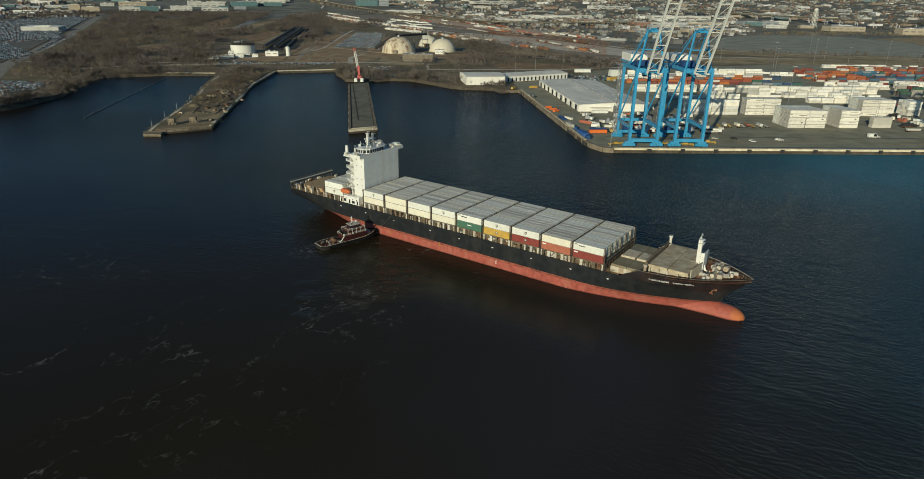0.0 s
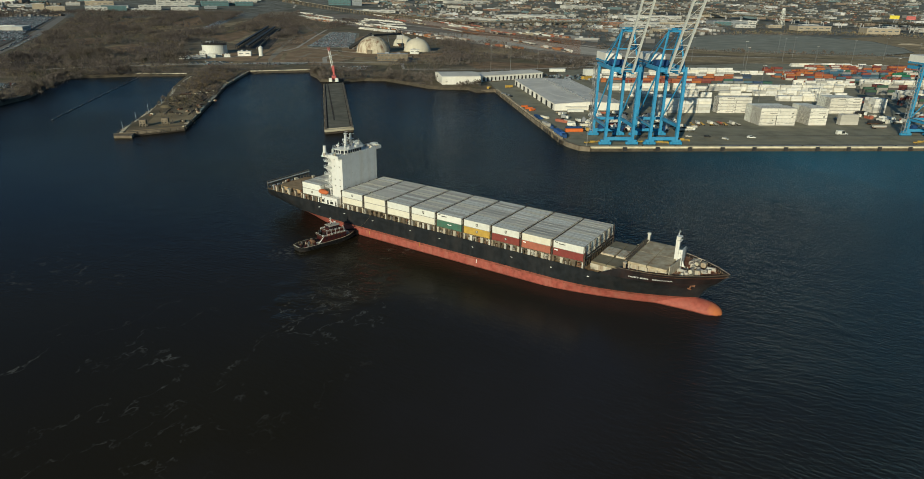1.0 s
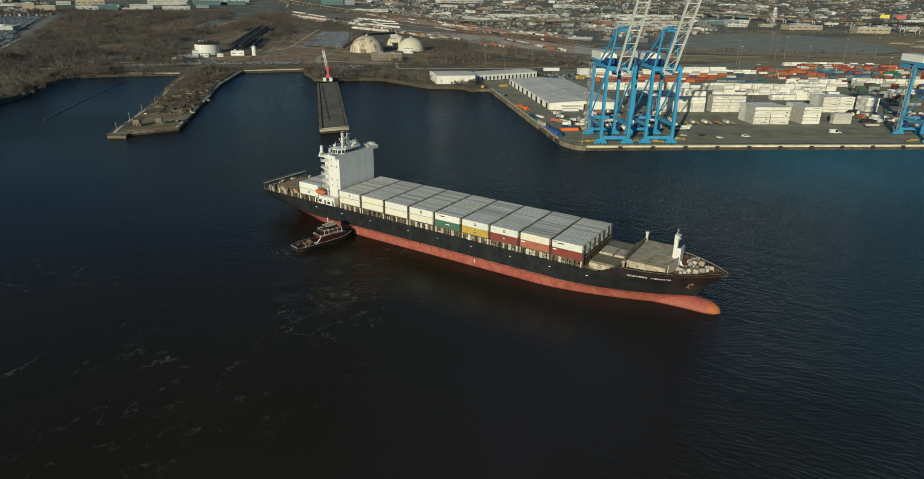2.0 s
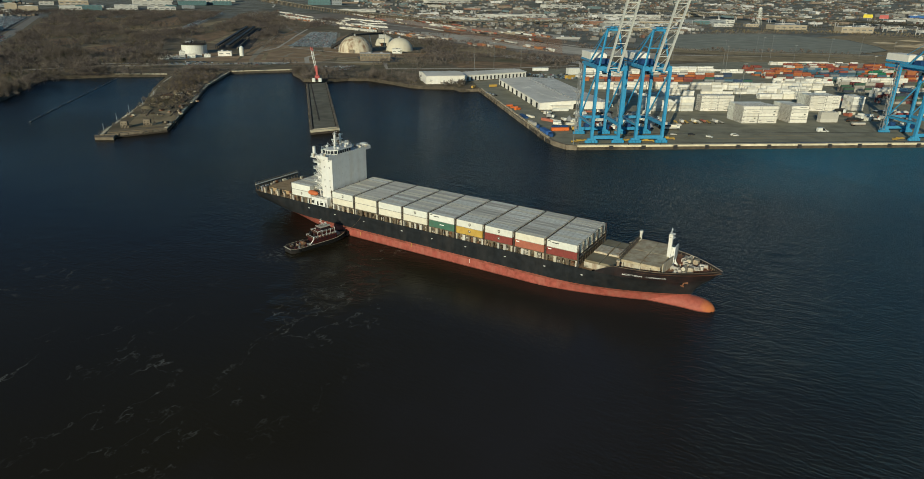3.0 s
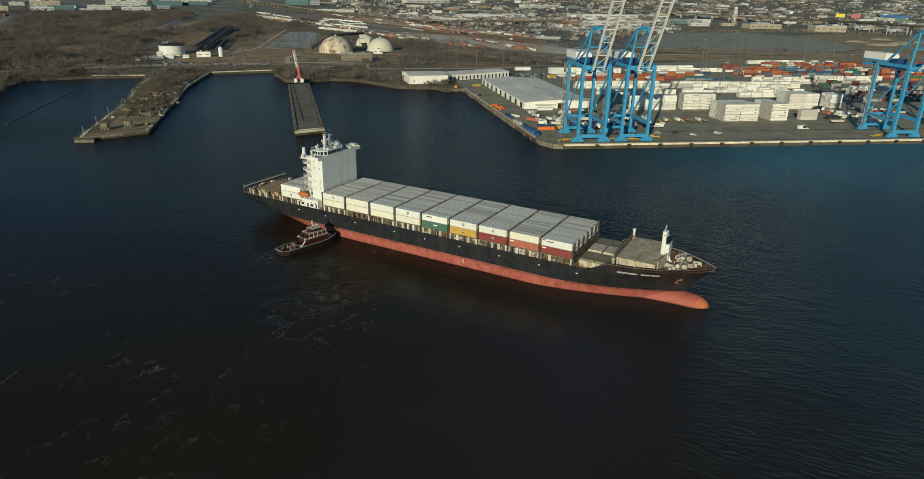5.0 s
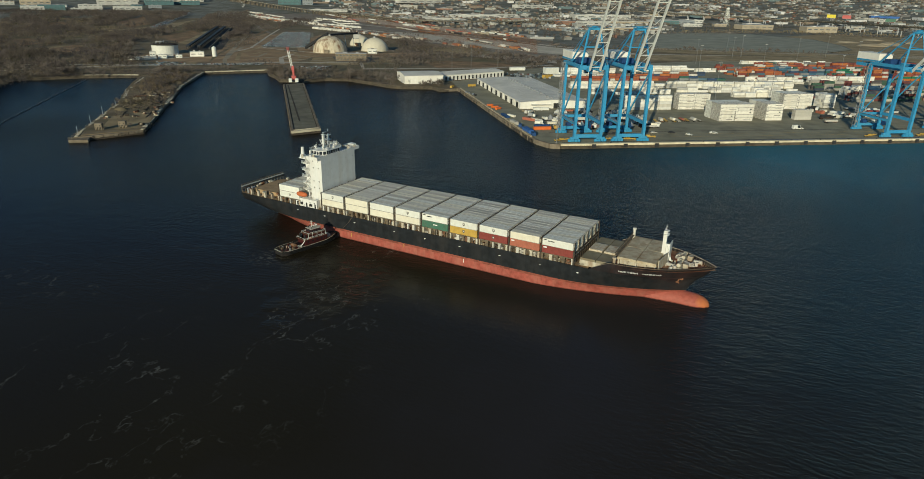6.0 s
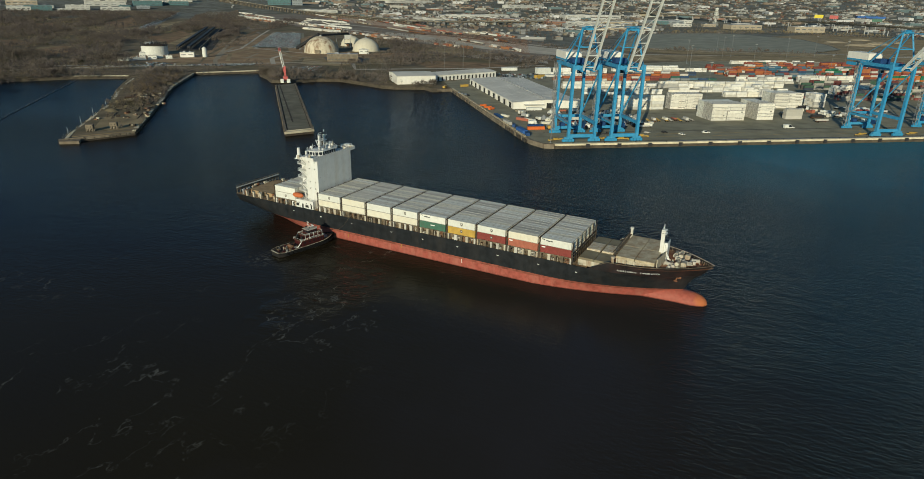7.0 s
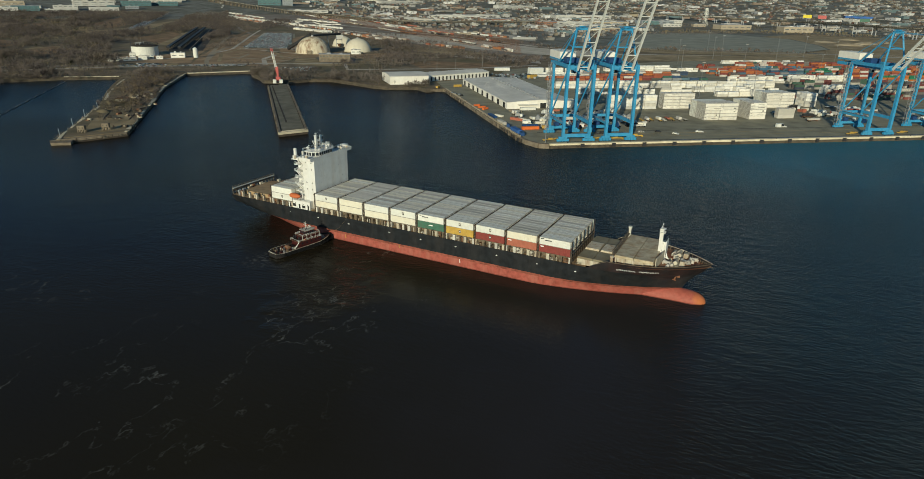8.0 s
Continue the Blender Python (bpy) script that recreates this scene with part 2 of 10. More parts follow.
    churn.operation = "DISTANCE"
    l.new(geo.outputs["Position"], churn.inputs[0])
    churn.inputs[1].default_value = (-63.5, -49, 0)
    froth = times(span(churn.outputs["Value"], 10, 2, 0, 1), span(noisy(0.5, 4, (1, 1, 1), 0).outputs["Fac"], 0.5, 0.62, 0, 0.5))
    l.new(plus(times(times(thread, patch), crumbs), froth), foam.inputs[0])
    l.new(clear.outputs[2], foam.inputs[6])
    foam.inputs[7].default_value = (0.19, 0.18, 0.145, 1)
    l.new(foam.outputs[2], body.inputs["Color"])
    return mt


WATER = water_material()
SOIL = material("scrub_soil", (0.18, 0.14, 0.09), 0.35, 0.05, 0.95, stain=(0.11, 0.098, 0.05), amount=0.9, stain_scale=0.012, bump=0.3)
CITYGROUND = material("city_streets_and_yards", (0.168, 0.166, 0.138), 0.4, 0.03, 0.95, stain=(0.08, 0.073, 0.048), amount=0.9, stain_scale=0.006)
GIRDER = material("weathered_girder_steel", (0.075, 0.07, 0.058), 0.25, 0.05, 0.7, stain=(0.12, 0.10, 0.075), amount=0.5, stain_scale=0.02)
SPOIL = material("pale_spoil", (0.34, 0.285, 0.20), 0.3, 0.06, 0.95, stain=(0.20, 0.155, 0.10), amount=0.8, stain_scale=0.03)
DIRT = material("bare_dirt", (0.33, 0.225, 0.13), 0.45, 0.05, 0.95, stain=(0.17, 0.11, 0.065), amount=0.85, stain_scale=0.025)
GRASS = material("dry_grass", (0.32, 0.245, 0.14), 0.35, 0.08, 0.95, stain=(0.145, 0.11, 0.058), amount=0.8, stain_scale=0.02)
DARKGROUND = material("trestle_dark_ground", (0.045, 0.042, 0.038), 0.35, 0.1, 0.95, stain=(0.10, 0.085, 0.065), amount=0.6, stain_scale=0.03)
RUSSETGRASS = material("russet_winter_grass", (0.235, 0.15, 0.085), 0.4, 0.06, 0.95, stain=(0.145, 0.115, 0.06), amount=0.8, stain_scale=0.02)
ASPHALT = material("worn_asphalt", (0.243, 0.226, 0.16), 0.25, 0.08, 0.9, stain=(0.29, 0.265, 0.18), amount=0.6, stain_scale=0.03)
ROADTOP = material("pale_road", (0.50, 0.44, 0.345), 0.15, 0.05, 0.9, stain=(0.24, 0.215, 0.18), amount=0.5, stain_scale=0.02)
BALLAST = material("rail_ballast", (0.20, 0.165, 0.125), 0.3, 0.03, 0.95, stain=(0.29, 0.255, 0.21), amount=0.7, stain_scale=0.008)
FIELD = material("tarred_field", (0.255, 0.25, 0.195), 0.22, 0.03, 0.9, stain=(0.305, 0.285, 0.205), amount=0.5, stain_scale=0.01)
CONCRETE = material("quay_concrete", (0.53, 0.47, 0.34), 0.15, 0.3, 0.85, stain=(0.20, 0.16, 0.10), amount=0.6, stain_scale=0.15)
# paler copy of the concrete, with the sun on the cap put into the colour
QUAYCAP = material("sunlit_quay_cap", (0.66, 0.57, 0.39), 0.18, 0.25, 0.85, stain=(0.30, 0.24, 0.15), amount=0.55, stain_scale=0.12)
OLDSTONE = material("weathered_concrete", (0.20, 0.165, 0.12), 0.25, 0.3, 0.9, stain=(0.12, 0.095, 0.065), amount=0.8, stain_scale=0.12)
DARKTIMBER = material("wet_timber", (0.055, 0.045, 0.035), 0.3, 0.5, 0.85, stain=(0.12, 0.095, 0.065), amount=0.4)
LASHING = material("grimy_lashing_steel", (0.12, 0.095, 0.068), 0.3, 0.5, 0.75, stain=(0.26, 0.19, 0.11), amount=0.5, stain_scale=0.6)
# lashing steel darkened to put the bay gaps' shade into its colour
LASH_DARK = material("darkened_lashing_steel", (0.05, 0.042, 0.034), 0.35, 0.5, 0.8, stain=(0.15, 0.09, 0.05), amount=0.5, stain_scale=0.6)
PONTOON = material("rust_flecked_white", (0.52, 0.47, 0.36), 0.15, 0.6, 0.6, stain=(0.28, 0.13, 0.05), amount=0.8, stain_scale=0.5)
# reefer frames darkened in place of the shaded gaps between tiers
BOX_EDGE = material("reefer_edge_dark", (0.17, 0.165, 0.15), 0.1, 0.6, 0.6)
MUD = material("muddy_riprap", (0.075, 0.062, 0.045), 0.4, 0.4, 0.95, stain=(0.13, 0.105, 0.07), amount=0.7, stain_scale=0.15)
# greyer frames likewise paint the shaded gaps between white and cream boxes
BOX_FRAME = material("container_edge_grey", (0.30, 0.285, 0.25), 0.1, 0.6, 0.6)
BULKTOP = material("coal_dust_deck", (0.165, 0.152, 0.112), 0.25, 0.1, 0.95, stain=(0.115, 0.10, 0.07), amount=0.6, stain_scale=0.03)
HULL_BLACK = material("black_hull_paint", (0.016, 0.018, 0.020), 0.35, 0.4, 0.45, stain=(0.048, 0.042, 0.038), amount=0.4, stain_scale=0.22, streak=True)
HULL_BOW = material("rust_tinged_black_paint", (0.018, 0.016, 0.017), 0.35, 0.4, 0.5, stain=(0.06, 0.03, 0.025), amount=0.5, stain_scale=0.2, streak=True)
HATCH_OLIVE = material("olive_hatch_paint", (0.225, 0.20, 0.135), 0.2, 0.4, 0.7, stain=(0.15, 0.10, 0.055), amount=0.6, stain_scale=0.2)
HULL_RED = material("red_antifouling", (0.30, 0.076, 0.056), 0.28, 0.6, 0.65, stain=(0.36, 0.135, 0.098), amount=0.75, stain_scale=0.42, streak=True)
BULB_ORANGE = material("worn_bulb_antifouling", (0.33, 0.088, 0.063), 0.15, 0.9, 0.6, stain=(0.37, 0.13, 0.092), amount=0.5, stain_scale=0.5)


def wear_orange(mt):
    """Antifouling rubbed to orange towards the bulb's tip, with a ragged edge."""
    nt = mt.node_tree
    n, l = nt.nodes, nt.links
    bs = n["Principled BSDF"]
    src = bs.inputs["Base Color"].links[0].from_socket
    geo, xyz, tx = n.new("ShaderNodeNewGeometry"), n.new("ShaderNodeSeparateXYZ"), n.new("ShaderNodeTexNoise")
    tx.inputs["Scale"].default_value, tx.inputs["Detail"].default_value = 0.5, 6
    l.new(geo.outputs["Position"], xyz.inputs[0])
    l.new(geo.outputs["Position"], tx.inputs["Vector"])
    mm = n.new("ShaderNodeMath")
    mm.operation = "MULTIPLY_ADD"
    l.new(tx.outputs["Fac"], mm.inputs[0])
    mm.inputs[1].default_value = 7.0
    l.new(xyz.outputs[0], mm.inputs[2])
    mr = n.new("ShaderNodeMapRange")
    mr.inputs["From Min"].default_value, mr.inputs["From Max"].default_value, mr.inputs["To Max"].default_value = 101.5, 105.0, 0.85
    l.new(mm.outputs[0], mr.inputs["Value"])
    mx = n.new("ShaderNodeMix")
    mx.data_type = "RGBA"
    l.new(mr.outputs["Result"], mx.inputs[0])
    l.new(src, mx.inputs[6])
    mx.inputs[7].default_value = (0.46, 0.15, 0.052, 1)
    l.new(mx.outputs[2], bs.inputs["Base Color"])


wear_orange(BULB_ORANGE)
SLIME = material("wet_waterline_growth", (0.155, 0.045, 0.034), 0.3, 0.6, 0.35, stain=(0.09, 0.035, 0.026), amount=0.7, stain_scale=0.3)
RUST_BAND = material("rust_bled_antifouling", (0.20, 0.062, 0.042), 0.4, 0.5, 0.7, stain=(0.32, 0.09, 0.065), amount=0.9, stain_scale=0.22)
LIFEBOAT = material("faded_orange_glassfibre", (0.47, 0.13, 0.05), 0.12, 0.6, 0.5)
REEFER = material("reefer_cream_white", (0.69, 0.655, 0.57), 0.07, 0.5, 0.5, stain=(0.52, 0.45, 0.34), amount=0.45, stain_scale=0.3, rand=0.10, streak=True)
DECK = material("rusty_deck_paint", (0.32, 0.225, 0.125), 0.25, 0.3, 0.75, stain=(0.16, 0.075, 0.035), amount=0.8, stain_scale=0.12)
FORE_DECK = material("rust_red_deck", (0.23, 0.10, 0.06), 0.3, 0.4, 0.75, stain=(0.33, 0.25, 0.17), amount=0.7, stain_scale=0.2)
HATCH = material("hatch_cover_grey", (0.45, 0.385, 0.265), 0.2, 0.4, 0.7, stain=(0.25, 0.15, 0.07), amount=0.8, stain_scale=0.3)
BEIGE = material("buff_ship_fittings", (0.44, 0.40, 0.31), 0.2, 0.5, 0.65, stain=(0.22, 0.115, 0.055), amount=0.85, stain_scale=0.5, streak=True)
SHIPWHITE = material("ship_white_paint", (0.655, 0.65, 0.61), 0.06, 0.4, 0.45, stain=(0.52, 0.45, 0.34), amount=0.4, stain_scale=0.35, streak=True)
RUST = material("rusted_steel", (0.15, 0.068, 0.038), 0.35, 0.8, 0.8, stain=(0.34, 0.25, 0.16), amount=0.5, stain_scale=0.5)
GLASS = material("dark_window_glass", (0.02, 0.025, 0.03), 0.1, 1.0, 0.08, spec=0.6)
BILL_YELLOW = material("faded_yellow_board", (0.62, 0.50, 0.06), 0.12, 0.1, 0.6)
BILL_BLUE = material("bright_blue_roof", (0.04, 0.11, 0.30), 0.15, 0.05, 0.6)
DRUM = material("weathered_drum_paint", (0.47, 0.44, 0.38), 0.2, 0.6, 0.65, stain=(0.20, 0.10, 0.055), amount=0.7, stain_scale=0.6)
BADGE_GREY = material("faded_dark_emblem", (0.10, 0.095, 0.085), 0.2, 1.0, 0.6)
ORANGE = material("lifeboat_orange", (0.62, 0.15, 0.04), 0.1, 0.6, 0.45)
LETTER = material("white_lettering", (0.75, 0.74, 0.70), 0.08, 1.0, 0.5)
BOX_WHITE = material("container_white", (0.655, 0.65, 0.58), 0.06, 0.6, 0.5, stain=(0.48, 0.44, 0.37), amount=0.35, stain_scale=0.35, rand=0.07)
BOX_CREAM = material("container_cream", (0.66, 0.62, 0.50), 0.06, 0.6, 0.5, stain=(0.56, 0.48, 0.34), amount=0.35, stain_scale=0.35, rand=0.05)
BOX_GREY = material("container_grey_white", (0.475, 0.45, 0.39), 0.07, 0.6, 0.55, stain=(0.42, 0.39, 0.33), amount=0.4, stain_scale=0.3, rand=0.24)
BOX_GREEN = material("container_green", (0.06, 0.145, 0.10), 0.12, 0.6, 0.5, stain=(0.12, 0.10, 0.07), amount=0.4, stain_scale=0.4)
BOX_YELLOW = material("container_yellow", (0.47, 0.305, 0.07), 0.1, 0.6, 0.5, stain=(0.30, 0.16, 0.06), amount=0.4, stain_scale=0.4)
BOX_MAROON = material("container_maroon", (0.215, 0.05, 0.042), 0.12, 0.6, 0.5, stain=(0.15, 0.06, 0.04), amount=0.4, stain_scale=0.4)
BOX_BRICK = material("container_brick_red", (0.36, 0.125, 0.08), 0.12, 0.6, 0.5, stain=(0.25, 0.09, 0.06), amount=0.4, stain_scale=0.4)
BOX_MIX = palette("container_colours", [(0.24, 0.075, 0.055), (0.29, 0.095, 0.05), (0.17, 0.05, 0.045), (0.05, 0.075, 0.12), (0.33, 0.12, 0.055), (0.045, 0.06, 0.09), (0.20, 0.065, 0.055), (0.52, 0.50, 0.45), (0.055, 0.10, 0.08), (0.17, 0.06, 0.05), (0.56, 0.54, 0.48), (0.20, 0.20, 0.20), (0.48, 0.44, 0.37), (0.14, 0.05, 0.045), (0.07, 0.13, 0.17), (0.10, 0.09, 0.085), (0.31, 0.115, 0.05)], 0.6)
BOX_REDS = palette("container_reds", [(0.25, 0.08, 0.055), (0.31, 0.105, 0.05), (0.19, 0.055, 0.045), (0.34, 0.125, 0.055), (0.22, 0.07, 0.055), (0.27, 0.085, 0.05), (0.40, 0.14, 0.05), (0.16, 0.05, 0.045), (0.36, 0.12, 0.05), (0.50, 0.47, 0.41), (0.14, 0.13, 0.12)], 0.6)
BOX_BLUES = palette("container_blues", [(0.045, 0.075, 0.13), (0.06, 0.13, 0.19), (0.05, 0.09, 0.12), (0.10, 0.16, 0.20), (0.22, 0.23, 0.23), (0.24, 0.075, 0.055), (0.05, 0.11, 0.085)], 0.6)
BOX_DULL = palette("container_dulls", [(0.10, 0.09, 0.085), (0.20, 0.065, 0.055), (0.14, 0.05, 0.045), (0.05, 0.06, 0.08), (0.30, 0.28, 0.24), (0.055, 0.10, 0.07), (0.40, 0.37, 0.31), (0.13, 0.12, 0.11)], 0.6)
BOX_PALE = palette("container_pales", [(0.70, 0.67, 0.59), (0.74, 0.69, 0.57), (0.58, 0.565, 0.51), (0.68, 0.66, 0.60), (0.52, 0.49, 0.42), (0.40, 0.385, 0.345), (0.72, 0.69, 0.61)], 0.5)
CRANE_BLUE = material("crane_blue_paint", (0.045, 0.25, 0.44), 0.12, 0.3, 0.4, stain=(0.10, 0.29, 0.42), amount=0.5, stain_scale=0.1)
CRANE_DARK = material("crane_navy_paint", (0.02, 0.055, 0.145), 0.12, 0.3, 0.45)
BOOM_PALE = material("boom_pale_grey", (0.58, 0.58, 0.53), 0.08, 0.3, 0.45, stain=(0.42, 0.40, 0.34), amount=0.4, stain_scale=0.2)
BOOMLOG = material("bleached_boom_logs", (0.23, 0.21, 0.18), 0.3, 0.5, 0.8)
POLE = material("weathered_pole_steel", (0.19, 0.19, 0.18), 0.15, 0.5, 0.6)
STEEL = material("galvanised_steel", (0.34, 0.34, 0.33), 0.12, 0.5, 0.45, metal=0.4)
BLACKSTEEL = material("dark_steel", (0.035, 0.035, 0.036), 0.2, 0.5, 0.6)
ROOF_PALE = material("pale_metal_roof", (0.60, 0.575, 0.515), 0.08, 0.08, 0.8, stain=(0.40, 0.38, 0.33), amount=0.55, stain_scale=0.03)
ROOF_GREY = material("grey_felt_roof", (0.30, 0.30, 0.30), 0.12, 0.08, 0.8, stain=(0.42, 0.41, 0.38), amount=0.6, stain_scale=0.03)
WALL_WHITE = material("white_cladding", (0.74, 0.71, 0.63), 0.06, 0.3, 0.6, stain=(0.55, 0.49, 0.39), amount=0.4, stain_scale=0.1, streak=True)
WALL_PALE = material("pale_city_cladding", (0.47, 0.46, 0.42), 0.12, 0.06, 0.7, stain=(0.33, 0.30, 0.25), amount=0.5, stain_scale=0.05, streak=True)
WALL_TAN = material("tan_masonry", (0.37, 0.315, 0.235), 0.1, 0.3, 0.85, stain=(0.30, 0.23, 0.15), amount=0.4, stain_scale=0.1)
WALL_BRICK = material("red_brickwork", (0.24, 0.135, 0.095), 0.12, 0.3, 0.85)
WALL_GREY = material("grey_panels", (0.24, 0.26, 0.27), 0.12, 0.2, 0.6)
DOOR_DARK = material("open_dock_dark", (0.03, 0.03, 0.028), 0.2, 0.5, 0.8)
DOME_PALE = material("stained_dome_concrete", (0.56, 0.49, 0.36), 0.08, 0.2, 0.8, stain=(0.15, 0.065, 0.03), amount=0.95, stain_scale=0.16, streak=True)
DOME_CLEAN = material("pale_dome_concrete", (0.58, 0.53, 0.41), 0.06, 0.2, 0.8, stain=(0.45, 0.38, 0.27), amount=0.5, stain_scale=0.1, streak=True)
BARK = material("bare_twigs", (0.142, 0.117, 0.10), 0.36, 0.06, 0.95, stain=(0.088, 0.075, 0.052), amount=0.85, stain_scale=0.012, island=0.13)
RUSSET = material("russet_brush", (0.155, 0.118, 0.08), 0.42, 0.08, 0.95, stain=(0.15, 0.125, 0.065), amount=0.8, stain_scale=0.012, island=0.3)
DARKBARK = material("dark_thicket_twigs", (0.10, 0.084, 0.077), 0.34, 0.07, 0.95, stain=(0.13, 0.105, 0.07), amount=0.6, stain_scale=0.012, island=0.15)
TANBRUSH = material("tan_reeds_and_brush", (0.26, 0.205, 0.12), 0.4, 0.06, 0.95, stain=(0.17, 0.15, 0.075), amount=0.7, stain_scale=0.012, island=0.3)
EVERGREEN = material("dark_evergreen", (0.05, 0.052, 0.025), 0.25, 0.1, 0.95, island=0.3)
HAZY_GLASS = material("far_window_band", (0.10, 0.11, 0.115), 0.2, 0.3, 0.4)
WALL_TEAL = material("teal_curtain_wall", (0.095, 0.165, 0.17), 0.2, 0.2, 0.4)
ROADGREY = material("worn_grey_concrete_road", (0.25, 0.225, 0.185), 0.2, 0.06, 0.9, stain=(0.16, 0.145, 0.12), amount=0.6, stain_scale=0.03)
LOT_GREY = material("grey_car_park_asphalt", (0.13, 0.125, 0.11), 0.2, 0.05, 0.9, stain=(0.19, 0.17, 0.14), amount=0.6, stain_scale=0.03)
TUG_RED = material("tug_dark_red", (0.05, 0.012, 0.012), 0.2, 0.5, 0.5)
TUG_BLACK = material("tug_black", (0.02, 0.02, 0.02), 0.25, 0.5, 0.55, stain=(0.06, 0.04, 0.03), amount=0.4, stain_scale=0.5)
TUG_DECK = material("tug_brown_deck", (0.14, 0.075, 0.05), 0.25, 0.6, 0.8)
TYRE = material("black_rubber", (0.015, 0.015, 0.015), 0.3, 1.0, 0.9)
RED_WHITE_R = material("signal_red", (0.42, 0.10, 0.09), 0.12, 0.5, 0.5)
CAR_MIX = palette("car_colours", [(0.22, 0.24, 0.25), (0.10, 0.125, 0.13), (0.03, 0.035, 0.04), (0.36, 0.37, 0.37), (0.06, 0.09, 0.105), (0.19, 0.21, 0.22), (0.05, 0.052, 0.052), (0.12, 0.15, 0.16), (0.045, 0.055, 0.06), (0.15, 0.055, 0.045)], 0.35)
CITY_MIX = palette("city_walls", [(0.27, 0.265, 0.24), (0.19, 0.165, 0.125), (0.15, 0.115, 0.085), (0.37, 0.36, 0.33), (0.17, 0.165, 0.155), (0.23, 0.21, 0.17), (0.22, 0.22, 0.215), (0.135, 0.105, 0.08), (0.115, 0.11, 0.10), (0.30, 0.295, 0.275), (0.165, 0.09, 0.068)], 0.85)
ROOF_MIX = palette("city_flat_roofs", [(0.46, 0.455, 0.43), (0.30, 0.295, 0.275), (0.19, 0.185, 0.17), (0.38, 0.36, 0.315), (0.14, 0.135, 0.13), (0.52, 0.51, 0.49), (0.22, 0.17, 0.13), (0.12, 0.165, 0.17)], 0.8)
REEFER_MIX = palette("reefer_whites", [(0.665, 0.655, 0.57), (0.62, 0.615, 0.535), (0.69, 0.685, 0.61), (0.56, 0.55, 0.47), (0.65, 0.645, 0.56)], 0.5)
BOX_GREENS = palette("container_greens", [(0.03, 0.15, 0.085), (0.40, 0.13, 0.04), (0.035, 0.12, 0.075), (0.44, 0.155, 0.05), (0.50, 0.47, 0.41), (0.03, 0.17, 0.10), (0.28, 0.085, 0.05)], 0.6)
RAILCAR_MIX = palette("railcar_colours", [(0.22, 0.09, 0.06), (0.40, 0.33, 0.26), (0.10, 0.09, 0.085), (0.55, 0.52, 0.47), (0.34, 0.15, 0.07), (0.16, 0.14, 0.12)], 0.7)

# ---- river and land ----
river = Shape()
river.add([(-5200, -5200, 0), (5200, -5200, 0), (5200, 5200, 0), (-5200, 5200, 0)], [(0, 1, 2, 3)])
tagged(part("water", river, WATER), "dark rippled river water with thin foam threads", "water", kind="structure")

HUB = Vector((125, -220, 0))


def polar(r, az, z):
    return (HUB.x + r * math.cos(radians(az)), HUB.y + r * math.sin(radians(az)), z)


def far_level(r):
    """Land is level and climbs gently far behind the city."""
    return GZ + max(0.0, r - 3000) * 0.052


from mathutils.geometry import tessellate_polygon


def build_ground():
    shore = [(-1180, -310), (-800, -200), (-560, -80), (-524, 7), (-529, 23), (-544, 45), (-564, 75), (-631, 129), (-681, 174), (-660, 215), (-647, 238),
             (-603, 280), (-592, 305), (-567, 349), (-521, 412), (-491, 387), (-465, 372), (-440, 352), (-415, 366), (-408, 392), (-383, 408), (-338, 398), (-308, 390), (-292, 392),
             (-264, 410), (-246, 398), (-236, 412)]
    quay = [lw(-29, 290), lw(-18, 100), lw(-11, 16), lw(-5, 3), lw(3, 1), lw(700, 1), lw(1150, -120)]
    line = [(x, y, GZ) for x, y in shore] + [tuple(p) for p in quay]
    azs = list(range(20, 186, 3))
    arc = [polar(1400, a, GZ) for a in azs]
    bm = bmesh.new()
    top = [bm.verts.new(p) for p in line]
    low = []
    for i, p in enumerate(line):      # bank: slopes by the shore, sheer by the quays
        q = Vector(line[min(i + 1, len(line) - 1)]) - Vector(line[max(i - 1, 0)])
        out = Vector((q.y, -q.x, 0)).normalized() * (3.5 if i < len(shore) - 1 else 0.3)
        low.append(bm.verts.new((p[0] + out.x, p[1] + out.y, -0.8)))
    ring = [bm.verts.new(p) for p in arc]
    for i in range(len(line) - 1):
        f = bm.faces.new((low[i], low[i + 1], top[i + 1], top[i]))
        f.material_index = 1
    loop = top + ring
    for a, b, c in tessellate_polygon([[v.co for v in loop]]):
        bm.faces.new((loop[a], loop[b], loop[c]))
    last = ring
    for r in (1900, 2500, 3000, 3500, 4000, 4500, 4960, 5600, 6600):
        nxt = [bm.verts.new(polar(r, a, far_level(r))) for a in azs]
        for i in range(len(azs) - 1):
            f = bm.faces.new((last[i], nxt[i], nxt[i + 1], last[i + 1]))
            f.material_index = 2 if r > 2500 or azs[i] < 120 else 0
        last = nxt
    for f in bm.faces:
        f.normal_update()
        if f.normal.z < 0:
            f.normal_flip()
    me = bpy.data.meshes.new("ground")
    bm.to_mesh(me)
    bm.free()
    me.materials.append(SOIL)
    me.materials.append(MUD)
    me.materials.append(CITYGROUND)
    ob = new("ground", me)
    return tagged(ob, "brown winter scrubland and city ground behind the river", "ground", kind="structure")


build_ground()


